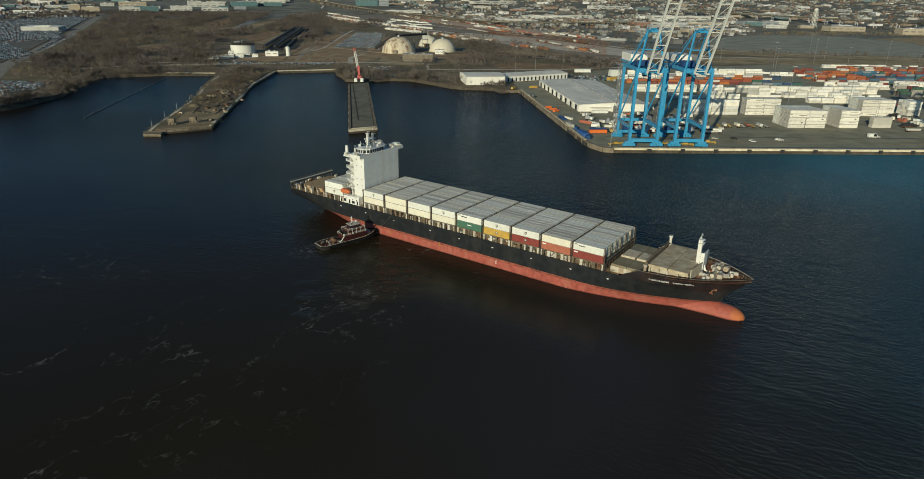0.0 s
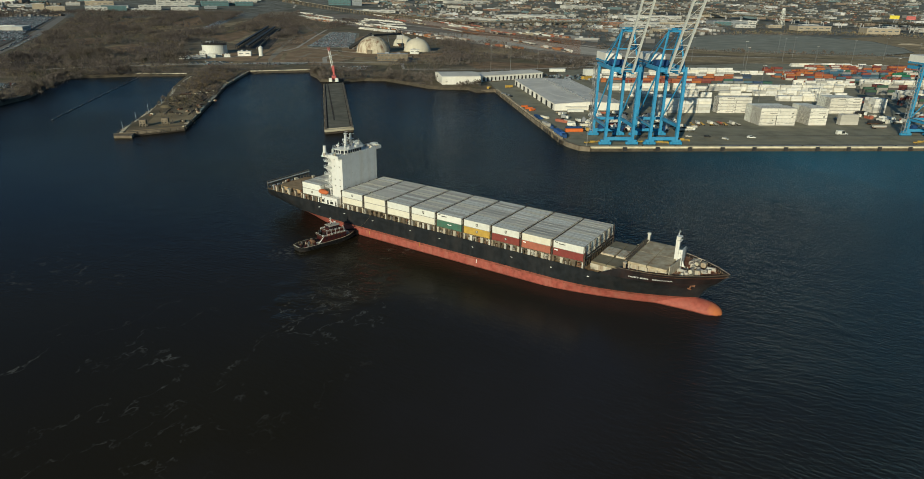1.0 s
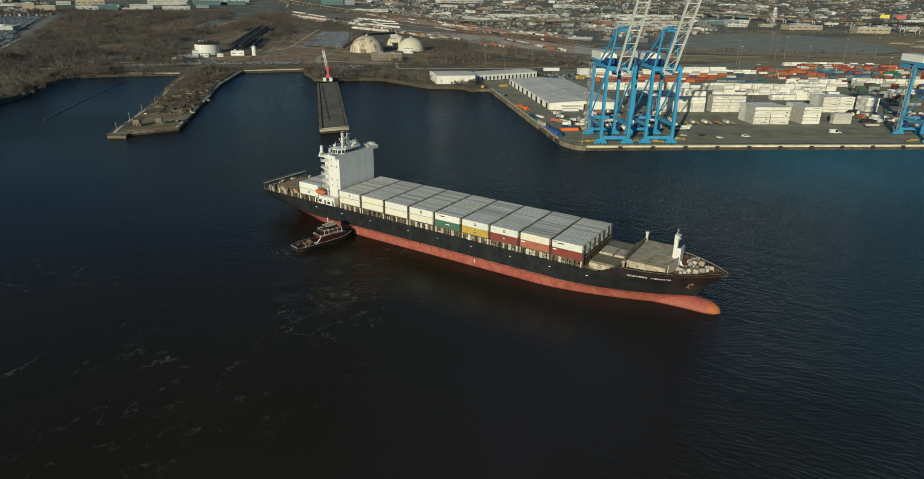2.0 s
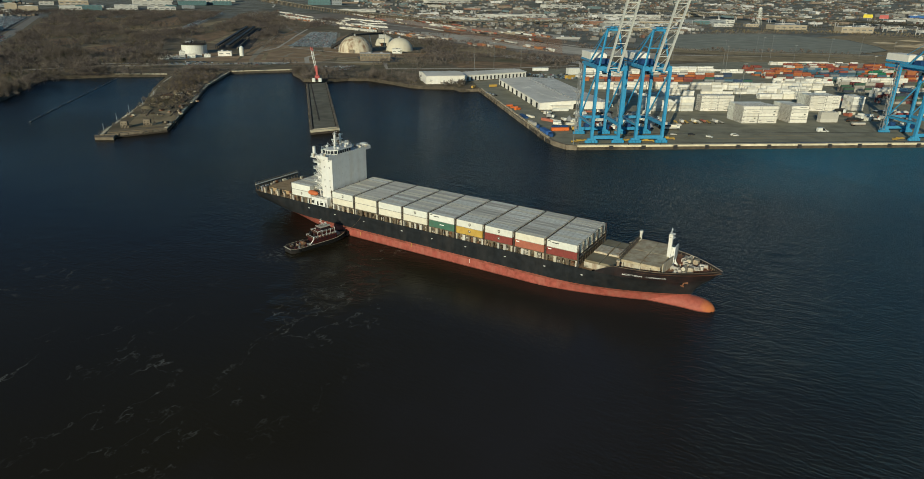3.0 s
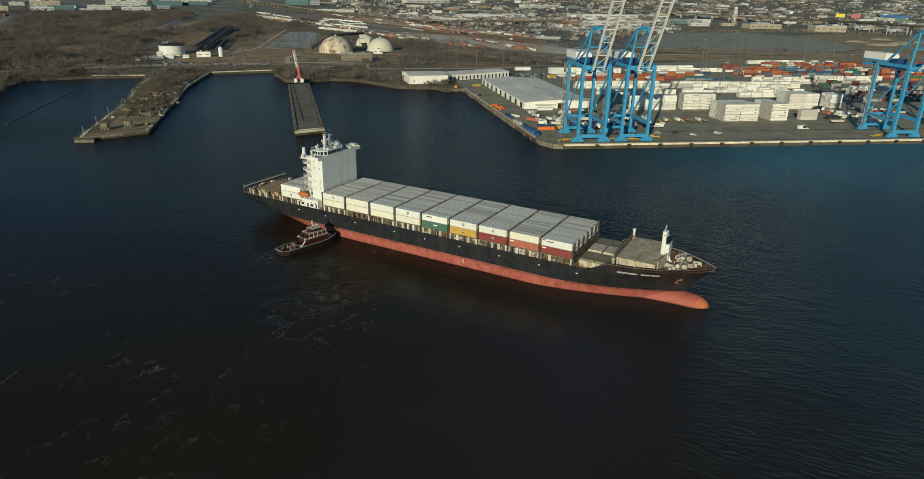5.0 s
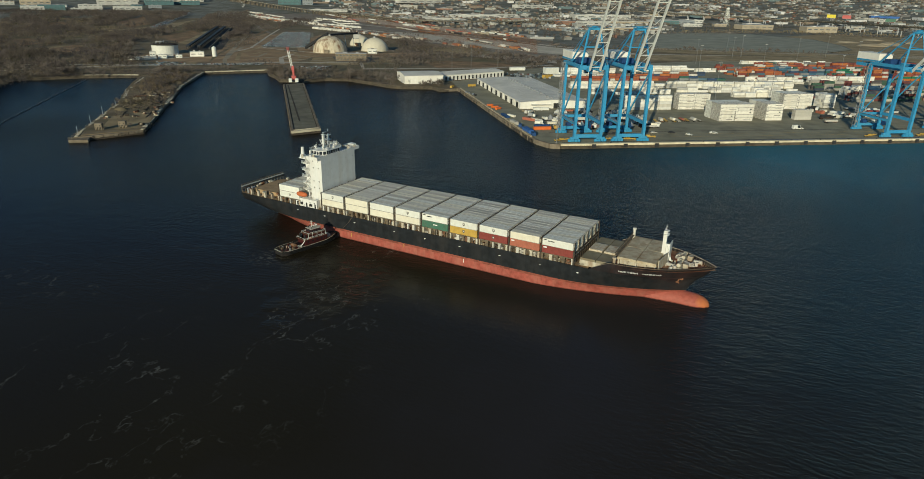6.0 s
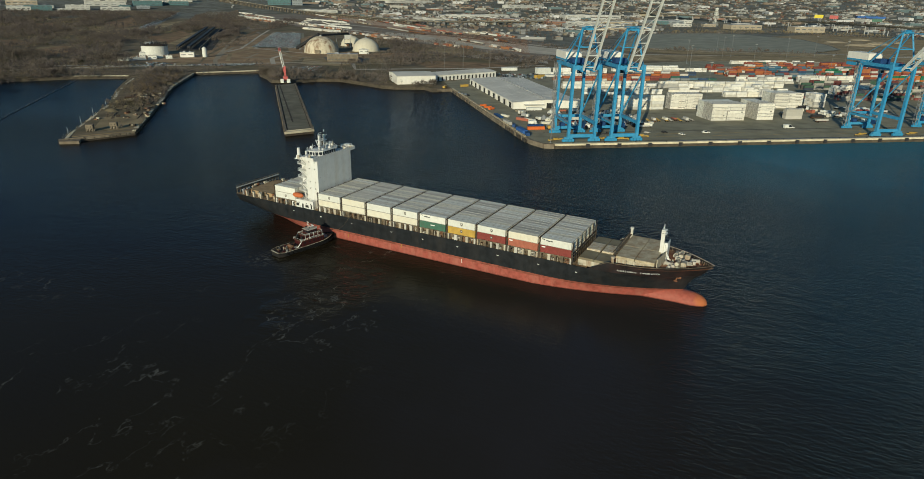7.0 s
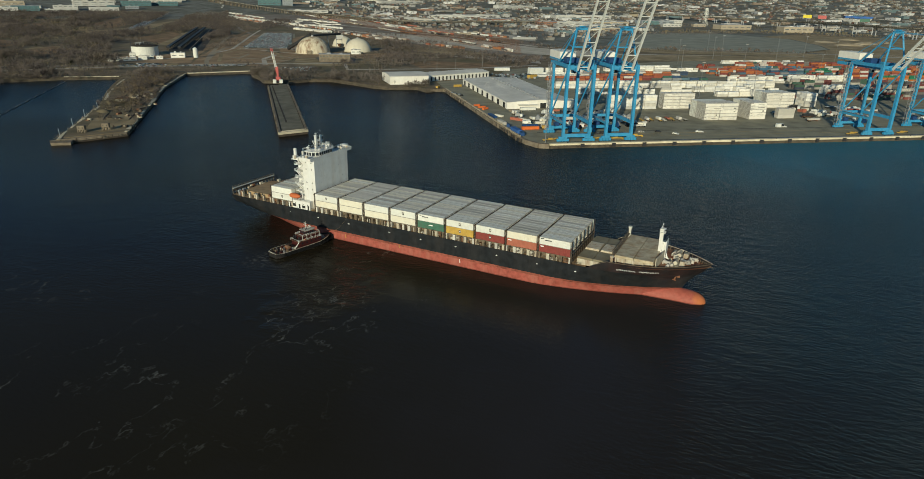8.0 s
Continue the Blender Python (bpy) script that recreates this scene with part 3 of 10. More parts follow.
def sheet(name, pts, mt, label, category, z=GZ + 0.06, world_xy=True):
    """A thin paved or bare area laid on the ground."""
    bm = bmesh.new()
    vs = [bm.verts.new((p[0], p[1], z)) for p in (pts if world_xy else [lw(*q) for q in pts])]
    f = bm.faces.new(vs)
    f.normal_update()
    if f.normal.z < 0:
        f.normal_flip()
    bmesh.ops.triangulate(bm, faces=[f])
    me = bpy.data.meshes.new(name)
    bm.to_mesh(me)
    bm.free()
    me.materials.append(mt)
    return tagged(new(name, me), label, category, kind="structure")


def strip(name, line, width, mt, label, category, z=GZ + 0.1):
    pts = [Vector((p[0], p[1], 0)) for p in line]
    left, right = [], []
    for i, p in enumerate(pts):
        d = (pts[min(i + 1, len(pts) - 1)] - pts[max(i - 1, 0)]).normalized()
        nrm = Vector((-d.y, d.x, 0)) * width / 2
        left.append((p.x + nrm.x, p.y + nrm.y, z))
        right.append((p.x - nrm.x, p.y - nrm.y, z))
    return tagged(part(name, Shape().loft([right, left]), mt), label, category, kind="structure")


sheet("pavement", [(-29, 290), (-18, 100), (-11, 17), (-4, 4), (4, 2.5), (700, 2.5), (1000, 2.5), (1000, 760), (560, 640), (300, 560), (90, 480), (60, 400), (-30, 345)], ASPHALT, "worn dark asphalt of the container terminal", "pavement", world_xy=False)
sheet("railyard", [(-3000, 2750), (-2600, 2760), (-779, 1397), (-419, 1183), (-256, 800), (-458, 834), (-833, 1137), (-1234, 1274), (-1994, 1808)], BALLAST, "brown gravel of a wide rail yard", "railyard")
sheet("tarred_field", [(-262, 1200), (-147, 1192), (-59, 1218), (35, 1266), (118, 1306), (167, 1446), (149, 1579), (81, 1806), (-10, 1878), (-94, 1939), (-195, 1953), (-295, 1764), (-330, 1554)], FIELD, "flat dark grey tarred field beyond the terminal", "field", z=GZ + 0.1)
sheet("dirt_ground", [(-647, 426), (-580, 493), (-600, 560), (-676, 604), (-780, 720), (-842, 707), (-790, 620), (-766, 592), (-744, 532)], DIRT, "bare rusty brown dirt beside the tank farm", "ground")
sheet("russet_grass", [(-412, 629), (-396, 675), (-315, 697), (-262, 662), (-283, 625), (-349, 568)], RUSSETGRASS, "russet winter grass behind the low warehouse", "grass")
sheet("car_park", [(-787, 664), (-706, 713), (-995, 1044), (-1074, 1021)], ASPHALT, "asphalt lot filled with parked cars", "car park")
sheet("car_park", [(-900, 142), (-1130, 284), (-1390, 450), (-2160, 898), (-2285, 905), (-2181, 560), (-1500, 270)], LOT_GREY, "huge asphalt lot with rows of parked cars", "car park")
sheet("car_park", [(-708, 78), (-655, 107), (-611, 73), (-583, 30)], ASPHALT, "asphalt lot with parked cars by the riverbank", "car park")
strip("road", [(-700, 60), (-836, 126), (-943, 189), (-1061, 262), (-1383, 466), (-2168, 916), (-2900, 1330)], 22, ROADGREY, "worn grey access road past the woods", "road")
strip("lot_hedge", [(-900, 150), (-1060, 250), (-1380, 440), (-1900, 735)], 5, DARKTIMBER, "dark verge between the car lot and the road", "verge", z=GZ + 0.14)
strip("road", [(-1356, 863), (-1906, 1378), (-2912, 2331)], 34, ROADGREY, "pale lane with parked cars through the woods", "road")
strip("road", [(-640, 415), (-560, 505), (-480, 560), (-430, 500), (-300, 620), (-240, 720)], 9, ROADTOP, "pale dusty road behind the riverbank", "road")
strip("road", [(-900, 180), (-760, 300), (-700, 350), (-640, 395)], 7, ROADTOP, "pale track through the scrub", "road")
sheet("dry_meadow", [(90, 1320), (125, 1310), (172, 1446), (154, 1579), (88, 1806), (0, 1880), (120, 2190), (330, 2110), (900, 1900), (800, 1420), (275, 1300)], GRASS, "dry straw-coloured waste ground beside the tarred field", "grass", z=GZ + 0.08)
sheet("dry_meadow", [(-262, 1195), (-147, 1187), (-59, 1213), (35, 1261), (90, 1290), (300, 1290), (162, 1221), (-100, 1090), (-230, 1080)], GRASS, "dry grass bank before the tarred field", "grass", z=GZ + 0.24)
strip("dirt_track", [(-240, 1160), (-60, 1185), (60, 1240), (200, 1310), (420, 1420)], 7, ROADTOP, "pale gravel track along the tarred field", "track", z=GZ + 0.3)
strip("highway", [(-1500, 1420), (-814, 1175), (-627, 1131), (-322, 960), (-82, 953), (130, 1113), (600, 1500)], 26, ROADTOP, "pale concrete highway beside the rail yard", "road")
strip("highway", [(-1400, 1560), (-700, 1260), (-380, 1080), (-180, 1010), (60, 1150), (300, 1330)], 14, ROADTOP, "pale concrete slip road", "road")

# quay wall of the terminal: cap beam, fenders, face with shade in its colour
quay_wall = thing("quay_wall", "buff concrete quay edge of the container terminal", "quay", LAND, kind="structure")
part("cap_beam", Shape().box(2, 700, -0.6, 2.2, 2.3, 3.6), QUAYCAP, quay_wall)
# the dark bank material stands in for shade on the face
part("wall_face", Shape().box(2, 700, -0.3, 1.5, -1, 2.7), MUD, quay_wall, "stained quay face darkened for shade")
side = Shape()
for (u0, v0), (u1, v1) in zip([(-29, 290), (-18, 100), (-11, 16), (-5, 3)], [(-18, 100), (-11, 16), (-5, 3), (2, 0.6)]):
    side.beam((u0, v0, 1.3), (u1, v1, 1.3), 2.4, 4.3)
part("side_wall", side, OLDSTONE, quay_wall)
fender_me = Shape().box(-1.5, 1.5, -1.1, -0.62, 0.6, 3.3).box(-1.1, 1.1, -1.4, -1.1, 0.9, 2.8).mesh("fender", BLACKSTEEL)
for k in range(19):
    f = new("fender", fender_me)
    f.parent, f.location = quay_wall, (27 + 24.2 * k, 0, 0)
bollard_me = Shape().tube((0, 0, 3.5), (0, 0, 4.1), 0.28, 0.22).tube((0, 0, 4.1), (0, 0, 4.35), 0.45, 0.4).mesh("bollard", BLACKSTEEL)
for k in range(19):
    f = new("bollard", bollard_me)
    f.parent, f.location = quay_wall, (16 + 24.2 * k, 0.6, 0)
tie_me = Shape().cham(-10.6, 10.6, -0.9, 0.8, 0, 0.75, 0.15).box(-9, -6.5, -1.3, 1.2, 0.1, 0.5).box(3, 5.2, -1.4, 1.1, 0.1, 0.6).mesh("edge_block", HATCH)
for k in range(11):
    f = new("edge_block", tie_me)
    f.parent = quay_wall
    a, b = Vector((-28, 285, 3.3)), Vector((-12.5, 26, 3.3))
    f.location = a.lerp(b, (k + 0.5) / 11)
    f.rotation_euler = (0, 0, math.atan2(b.y - a.y, b.x - a.x))
rngq = random.Random(61)
pile_me = [Shape().tube((0, 0, -1), (0, 0, h), 0.42, 0.36, 7).mesh("fender_pile", mt2) for h, mt2 in ((2.9, DARKTIMBER), (3.3, OLDSTONE), (2.4, BLACKSTEEL))]
for k in range(96):
    f = new("fender_pile", rngq.choice(pile_me))
    f.parent, f.location = quay_wall, Vector((-30.6, 289, 0)).lerp(Vector((-13.9, 20, 0)), k / 95) + Vector((rngq.uniform(-0.25, 0.25), rngq.uniform(-0.6, 0.6), 0))
for v0, mt2, lb in ((6.5, BLACKSTEEL, "waterside"), (40.5, BLACKSTEEL, "landside")):
    rail = Shape().box(5, 690, v0 - 0.35, v0 + 0.35, GZ + 0.05, GZ + 0.16)
    part("crane_rail", rail, mt2, quay_wall)
part("cable_trench", Shape().box(100, 560, 4.4, 5.2, GZ + 0.06, GZ + 0.11), CRANE_DARK, quay_wall, "dark blue cable trench along the quay")
part("paint_line", Shape().box(60, 600, 20, 20.3, GZ + 0.06, GZ + 0.075).box(60, 600, 30, 30.3, GZ + 0.06, GZ + 0.075), BOX_YELLOW, quay_wall, "faded yellow lane lines")

# ---- the container ship ----
SHIP = thing("container_ship", "black and red container ship lying in the river beside a tug", "ship")
#          z     aft x  aft half  run  fore x  taper  power
LEVELS = [(-5.0, -96, 0.2, 62, 90.0, 58, 1.5), (-1.0, -101, 0.5, 58, 91.0, 55, 1.65), (1.0, -105, 1.6, 54, 92.0, 53, 1.7), (3.0, -110, 4.5, 48, 93.2, 50, 1.78),
          (4.2, -112.6, 7.5, 41, 94.5, 48, 1.8), (7.2, -115, 12.2, 30, 96.0, 44, 2.0), (9.6, -115, 13.7, 22, 98.0, 41, 2.15), (11.0, -115, 14.4, 15, 99.8, 38.5, 2.25), (15.4, -115, 14.4, 15, 103.6, 36, 2.5)]
BEAM = 15.0


def half_breadth(x, lv):
    z, xa, ha, la, xf, lf, p = lv
    if x < xa + la:
        s = min(1.0, max(0.0, (xa + la - x) / la))
        return ha + (BEAM - ha) * (1 - s ** 2.2)
    if x > xf - lf:
        s = min(1.0, (x - (xf - lf)) / lf)
        return max(0.04, BEAM * (1 - s ** p))
    return BEAM


def hull_row(lv, side, x_from=None, n=72):
    z, xa, xf = lv[0], lv[1], lv[4]
    row = []
    for i in range(n + 1):
        s = i / n
        s = 0.5 - 0.5 * math.cos(math.pi * s)       # closer stations at the ends
        x = (xa if x_from is None else x_from) + (xf - (xa if x_from is None else x_from)) * s
        row.append((x, side * half_breadth(x, lv), z))
    return row


def hull_shell(levels):
    sh = Shape()
    sh.loft([hull_row(lv, -1) for lv in levels])
    sh.loft([hull_row(lv, 1) for lv in reversed(levels)])
    sh.loft([[hull_row(lv, -1)[0], hull_row(lv, 1)[0]] for lv in reversed(levels)])   # transom
    return sh


part("bottom_plating", hull_shell(LEVELS[:5]), HULL_RED, SHIP, "faded red underwater hull riding high", smooth=True)
part("topside_plating", hull_shell(LEVELS[4:8]), HULL_BLACK, SHIP, "black painted hull side with scuffs", smooth=True)
# dark wet line where the hull meets the river
def bulb_breadth(x):
    """Half breadth of the bulb at the waterline."""
    s = (x - 72) / 31.3
    if not 0 <= s <= 1:
        return 0.0
    return (5.4 - 1.6 * min(1, s / 0.65)) * math.sqrt(max(0.0004, 1 - max(0, (s - 0.78) / 0.22) ** 2.3))


wet = Shape()
for side in (-1, 1):
    band = []
    for zz in (-0.4, 0.05, 0.32):
        f = (zz + 1) / 2
        line = [(p[0] + (q[0] - p[0]) * f, abs(p[1] + (q[1] - p[1]) * f)) for p, q in zip(hull_row(LEVELS[1], side), hull_row(LEVELS[2], side))]
        line = [p for p in line if p[0] < 91] + [(x, 0.0) for x in np.arange(91.5, 103.2, 0.75)]
        band.append([(x, side * (max(y, bulb_breadth(x)) + 0.04), zz) for x, y in line])
    wet.loft(band if side < 0 else band[::-1])
part("waterline_growth", wet, SLIME, SHIP, "dark wet growth along the waterline", smooth=True)
# rusty bleeding just under the black topside
bleed = Shape()
for side in (-1, 1):
    band = []
    for f in (0.25, 0.6, 1.0):
        band.append([(p[0] + (q[0] - p[0]) * f, p[1] + (q[1] - p[1]) * f + side * 0.02, p[2] + (q[2] - p[2]) * f) for p, q in zip(hull_row(LEVELS[3], side), hull_row(LEVELS[4], side))])
    bleed.loft(band if side < 0 else band[::-1])
part("rust_band", bleed, RUST_BAND, SHIP, "rust-brown band under the black paint", smooth=True)
# raised forecastle side with a sloping break
fore_rows = []
for f in (0.0, 0.5, 1.0):
    pair = []
    for side in (-1, 1):
        row = []
        for i in range(41):
            s = 0.5 - 0.5 * math.cos(math.pi * i / 40)
            x = 62 + (99.8 - 62) * s
            x2 = 62 + (103.6 - 62) * s
            top = 11.02 + 3.7 * min(1, max(0, (x2 - 62) / 7)) + 0.7 * max(0, (x2 - 70) / 33)
            xx = x + (x2 - x) * f
            b = half_breadth(x, LEVELS[7]) * (1 - f) + half_breadth(x2, LEVELS[8]) * f
            row.append((xx, side * b, 11.0 + (top - 11.0) * f))
        pair.append(row)
    fore_rows.append(pair)
fc = Shape()
fc.loft([p[0] for p in fore_rows]).loft([p[1] for p in reversed(fore_rows)])
part("forecastle_plating", fc, HULL_BOW, SHIP, "black raised bow plating", smooth=True)
for side in (0, 1):
    ring = [[(x, y * 0.995 + dy, z + dz) for dy, dz in ((-0.14, 0.02), (0.14, 0.02), (0.14, 0.18), (-0.14, 0.18))] for x, y, z in fore_rows[2][side][8:]]
    part("bulwark_rail", Shape().loft(ring, close=True), BEIGE if side else LASHING, SHIP, "pale worn bulwark cap round the bow" if side else "grimy bulwark cap round the bow")
# bulb
bulb = Shape()
rows = []
for i in range(33):
    s = 1 - (1 - i / 32) ** 1.6
    x = 72 + 31.3 * s
    k = math.sqrt(max(0.0004, 1 - max(0, (s - 0.78) / 0.22) ** 2.3))
    wide, tall, mid = (5.4 - 1.6 * min(1, s / 0.65)) * k, (3.2 + 0.9 * min(1, s / 0.55) - 0.6 * max(0, s - 0.55) / 0.45) * k, 0.1
    rows.append([(x, wide * math.cos(a), mid + tall * math.sin(a)) for a in [2 * math.pi * j / 24 for j in range(24)]])
bulb.loft(rows, close=True)
part("bulbous_bow", bulb, BULB_ORANGE, SHIP, "rounded red bulb with a worn orange tip", smooth=True)

deck = Shape()
outline = [p for p in hull_row(LEVELS[7], -1) if p[0] < 64]
deck.loft([[(x, y * 0.995, 10.75) for x, y, z in outline], [(x, -y * 0.995, 10.75) for x, y, z in outline]])
part("main_deck", deck, DECK, SHIP, "rust-stained brown deck")
fdeck = Shape()
row = [p for p in fore_rows[2][0]]
fdeck.loft([[(x, y * 0.985, min(z - 0.9, 14.3)) for x, y, z in row], [(x, -y * 0.985, min(z - 0.9, 14.3)) for x, y, z in row]])
part("forecastle_deck", fdeck, FORE_DECK, SHIP, "rust red forecastle deck")
# rail along the deck edge
guard = Shape()
for side in (-1, 1):
    for x in np.arange(-113, 60, 3.0):
        guard.box(x - 0.05, x + 0.05, side * 14.55 - 0.05, side * 14.55 + 0.05, 10.8, 12.0)
    for z in (11.5, 12.0):
        guard.box(-95, 60, side * 14.55 - 0.04, side * 14.55 + 0.04, z - 0.04, z + 0.04)
part("guard_rail", guard, LASHING, SHIP, "rusty deck-edge rail")

BAY0, PITCH, ROW = -63.1, 13.3, 2.475
# coamings, hatch covers and side pedestals bay by bay
cover_me = Shape().cham(0, 12.2, -4.85, 4.85, 12.5, 13.58, 0.12)
for j in range(5):
    cover_me.box(0.4 + 2.6 * j, 0.7 + 2.6 * j, -4.6, 4.6, 13.58, 13.64)
cover_me = cover_me.mesh("hatch_cover", HATCH)
# dark steel on the coaming stands in for shade behind the pedestals
coam_me = Shape().box(-0.3, 12.5, -12.9, 12.9, 10.7, 12.5).mesh("coaming", LASHING)
post_me = {(w, mt.name): Shape().box(-w, w, -0.8, 0.8, 10.75, 13.27).box(-w - 0.12, w + 0.12, -0.9, 0.9, 13.0, 13.27).mesh("container_pedestal", mt) for w in (0.36, 0.55) for mt in (BEIGE, LASHING, BOX_GREY)}
beam_me = Shape().box(-0.2, 12.4, -0.95, 0.95, 13.28, 13.55).mesh("support_beam", LASHING)
lash = Shape()
for y in np.arange(-14.6, 14.7, 2.65):
    lash.box(-0.42, -0.26, y - 0.1, y + 0.1, 10.8, 15.2)
lash.box(-0.62, -0.12, -14.9, 14.9, 13.7, 13.8).box(-0.62, -0.12, -14.9, 14.9, 15.1, 15.2)
for s in (-14.9, 14.6):
    lash.box(-0.7, -0.1, s, s + 0.3, 10.8, 16.2)
for s in (-14.75, -9.9, -4.95, 0, 4.95, 9.9, 14.75):
    lash.box(-0.45, -0.2, s - 0.16, s + 0.16, 15.2, 19.7)
end_lash_me = lash.mesh("lashing_bridge", LASH_DARK)
# added dark bar that draws the shadow line between two bays
lash.box(-0.78, -0.1, -14.9, 14.9, 18.7, 19.2)
lash_me = lash.mesh("lashing_bridge", LASH_DARK)
starts = [BAY0 + PITCH * k for k in range(9)] + [-88.6]
rngp = random.Random(17)
for x in starts:
    for k in range(7):
        xx, hh = x + rngp.uniform(0.8, 11.5), rngp.uniform(0.5, 2.1)
        part("deck_fitting", Shape().cham(xx - 0.5, xx + 0.5, -13.9, -13.2, 10.76, 10.76 + hh, 0.06).tube((xx + 0.8, -14.0, 10.76), (xx + 0.8, -14.0, 11.0 + hh), 0.14), rngp.choice((RUST, BOX_GREY, DARKTIMBER, BEIGE, LASH_DARK, BOX_GREY, RUST)), SHIP)
    for name, me, y in (("coaming", coam_me, 0), ("support_beam", beam_me, -13.9), ("support_beam", beam_me, 13.9), ("lashing_bridge", lash_me, 0)):
        o = new(name, me)
        o.parent, o.location = SHIP, (x, y, 0)
    for dx, w in ((0.15, 0.36), (3.4, 0.55), (6.1, 0.36), (8.8, 0.55), (12.0, 0.36)):
        for y in (-13.95, 13.95):
            o = new("container_pedestal", post_me[w, rngp.choice(("buff_ship_fittings", "container_grey_white", "grimy_lashing_steel", "buff_ship_fittings"))])
            o.parent, o.location = SHIP, (x + dx + rngp.uniform(-0.35, 0.35), y, 0)
    for y in (-9.8, 0, 9.8):
        o = new("hatch_cover", cover_me)
        o.parent, o.location = SHIP, (x, y * 0.82, 0)
o = new("lashing_bridge", end_lash_me)
o.parent, o.location = SHIP, (BAY0 + PITCH * 9 - 0.3, 0, 0)

# forward hatches: the low one and the raised one before the mast
fh = Shape().box(57.6, 69.6, -12.6, 12.6, 10.7, 12.9)
part("coaming", fh, BEIGE, SHIP)
for y0, y1 in ((-12.4, -4.3), (-4.1, 4.1), (4.3, 12.4)):
    for x0, x1 in ((57.7, 63.4), (63.6, 69.5)):
        part("hatch_cover", Shape().cham(x0, x1, y0, y1, 12.9, 13.7, 0.12), HATCH_OLIVE, SHIP, "olive low hatch cover")
for x0 in (58.1, 64.0):
    pan = Shape()
    for i in range(4):
        pan.box(x0 + 0.1 + 1.25 * i, x0 + 1.2 + 1.25 * i, -3.7, 3.7, 13.7, 14.35)
    pan.box(x0, x0 + 5.2, -3.9, 3.9, 13.7, 14.2)
    part("hatch_pontoon", pan, PONTOON, SHIP, "white rust-flecked hatch pontoon")
rh = Shape().prism([(71.6, -11.4), (78, -11.4), (84.6, -8.8), (84.6, 8.8), (78, 11.4), (71.6, 11.4)], 11.8, 16.0)
part("coaming", rh, BEIGE, SHIP)
for x0, x1 in ((71.2, 77.9), (78.1, 85.0)):
    cov = Shape().cham(x0, x1, -12.2, 12.2, 16.0, 16.9, 0.12)
    cov.box(x0 + 0.3, x1 - 0.3, -0.1, 0.1, 16.9, 16.95)
    part("hatch_cover", cov, HATCH, SHIP, "buff raised hatch cover")
fore_post = Shape().box(-0.3, 0.3, -0.35, 0.35, 13.8, 16.0).mesh("container_pedestal", BEIGE)
for x in (71.8, 74.9, 78, 81.2, 84.3):
    for y in (-1, 1):
        y *= min(12.0, half_breadth(x, LEVELS[7]) - 0.9)
        o = new("container_pedestal", fore_post)
        o.parent, o.location = SHIP, (x, y, 0)
sr = Shape().beam((70.6, -12.5, 17.2), (70.6, 12.5, 17.2), 0.9, 0.2)
for y in np.arange(-12, 12.1, 2.4):
    sr.box(70.2, 70.4, y - 0.1, y + 0.1, 11.8, 18.2)
sr.box(70.15, 70.45, -12.5, 12.5, 18.1, 18.25)
part("lashing_bridge", sr, LASHING, SHIP)
part("vent_post", Shape().tube((70.7, 12.6, 12), (70.7, 12.6, 19.4), 0.5, 0.5, 10).tube((70.7, 12.6, 19.4), (70.7, 12.6, 20.0), 0.75, 0.7, 10), BOX_GREY, SHIP)
part("vent_post", Shape().tube((70.5, -13.2, 12), (70.5, -13.2, 16.2), 0.5, 0.5, 10).tube((70.5, -13.2, 16.2), (70.5, -13.2, 16.8), 0.75, 0.7, 10), BEIGE, SHIP)
# breakwater and foremast
bw = Shape()
for s in (-1, 1):
    bw.beam((87.0, 0, 16.1), (85.6, s * 11.0, 16.1), 0.3, 3.8)
part("breakwater", bw, BEIGE, SHIP, "pale steel breakwater plate")
mast = Shape().beam((84.8, 0, 14.0), (84.7, 0, 25.6), 1.0, 1.3).box(84.0, 86.0, -1.2, 1.2, 24.2, 24.35).box(84.1, 85.9, -1.0, 1.0, 25.6, 25.75)
mast.tube((84.7, 0, 25.7), (84.7, 0, 27.9), 0.14, 0.08).beam((84.7, -1.8, 26.9), (84.7, 1.8, 26.9), 0.12, 0.12)
for s in (-1.2, 1.2):
    mast.box(84.0, 86.0, s - 0.03, s + 0.03, 25.2, 25.28)
mast.add([(85.3, -0.1, 15), (88.2, -0.1, 14.3), (85.3, -0.1, 21), (85.3, 0.1, 15), (88.2, 0.1, 14.3), (85.3, 0.1, 21)], [(0, 1, 2), (5, 4, 3), (0, 3, 4, 1), (1, 4, 5, 2)])
part("foremast", mast, SHIPWHITE, SHIP, "white foremast with a lamp platform")
part("mast_platform", Shape().box(86.9, 87.1, -1.9, 2.6, 14.4, 21.6).box(85.3, 87.0, 0.3, 0.5, 14.4, 20.6), SHIPWHITE, SHIP, "tall white plate abaft the windlass")
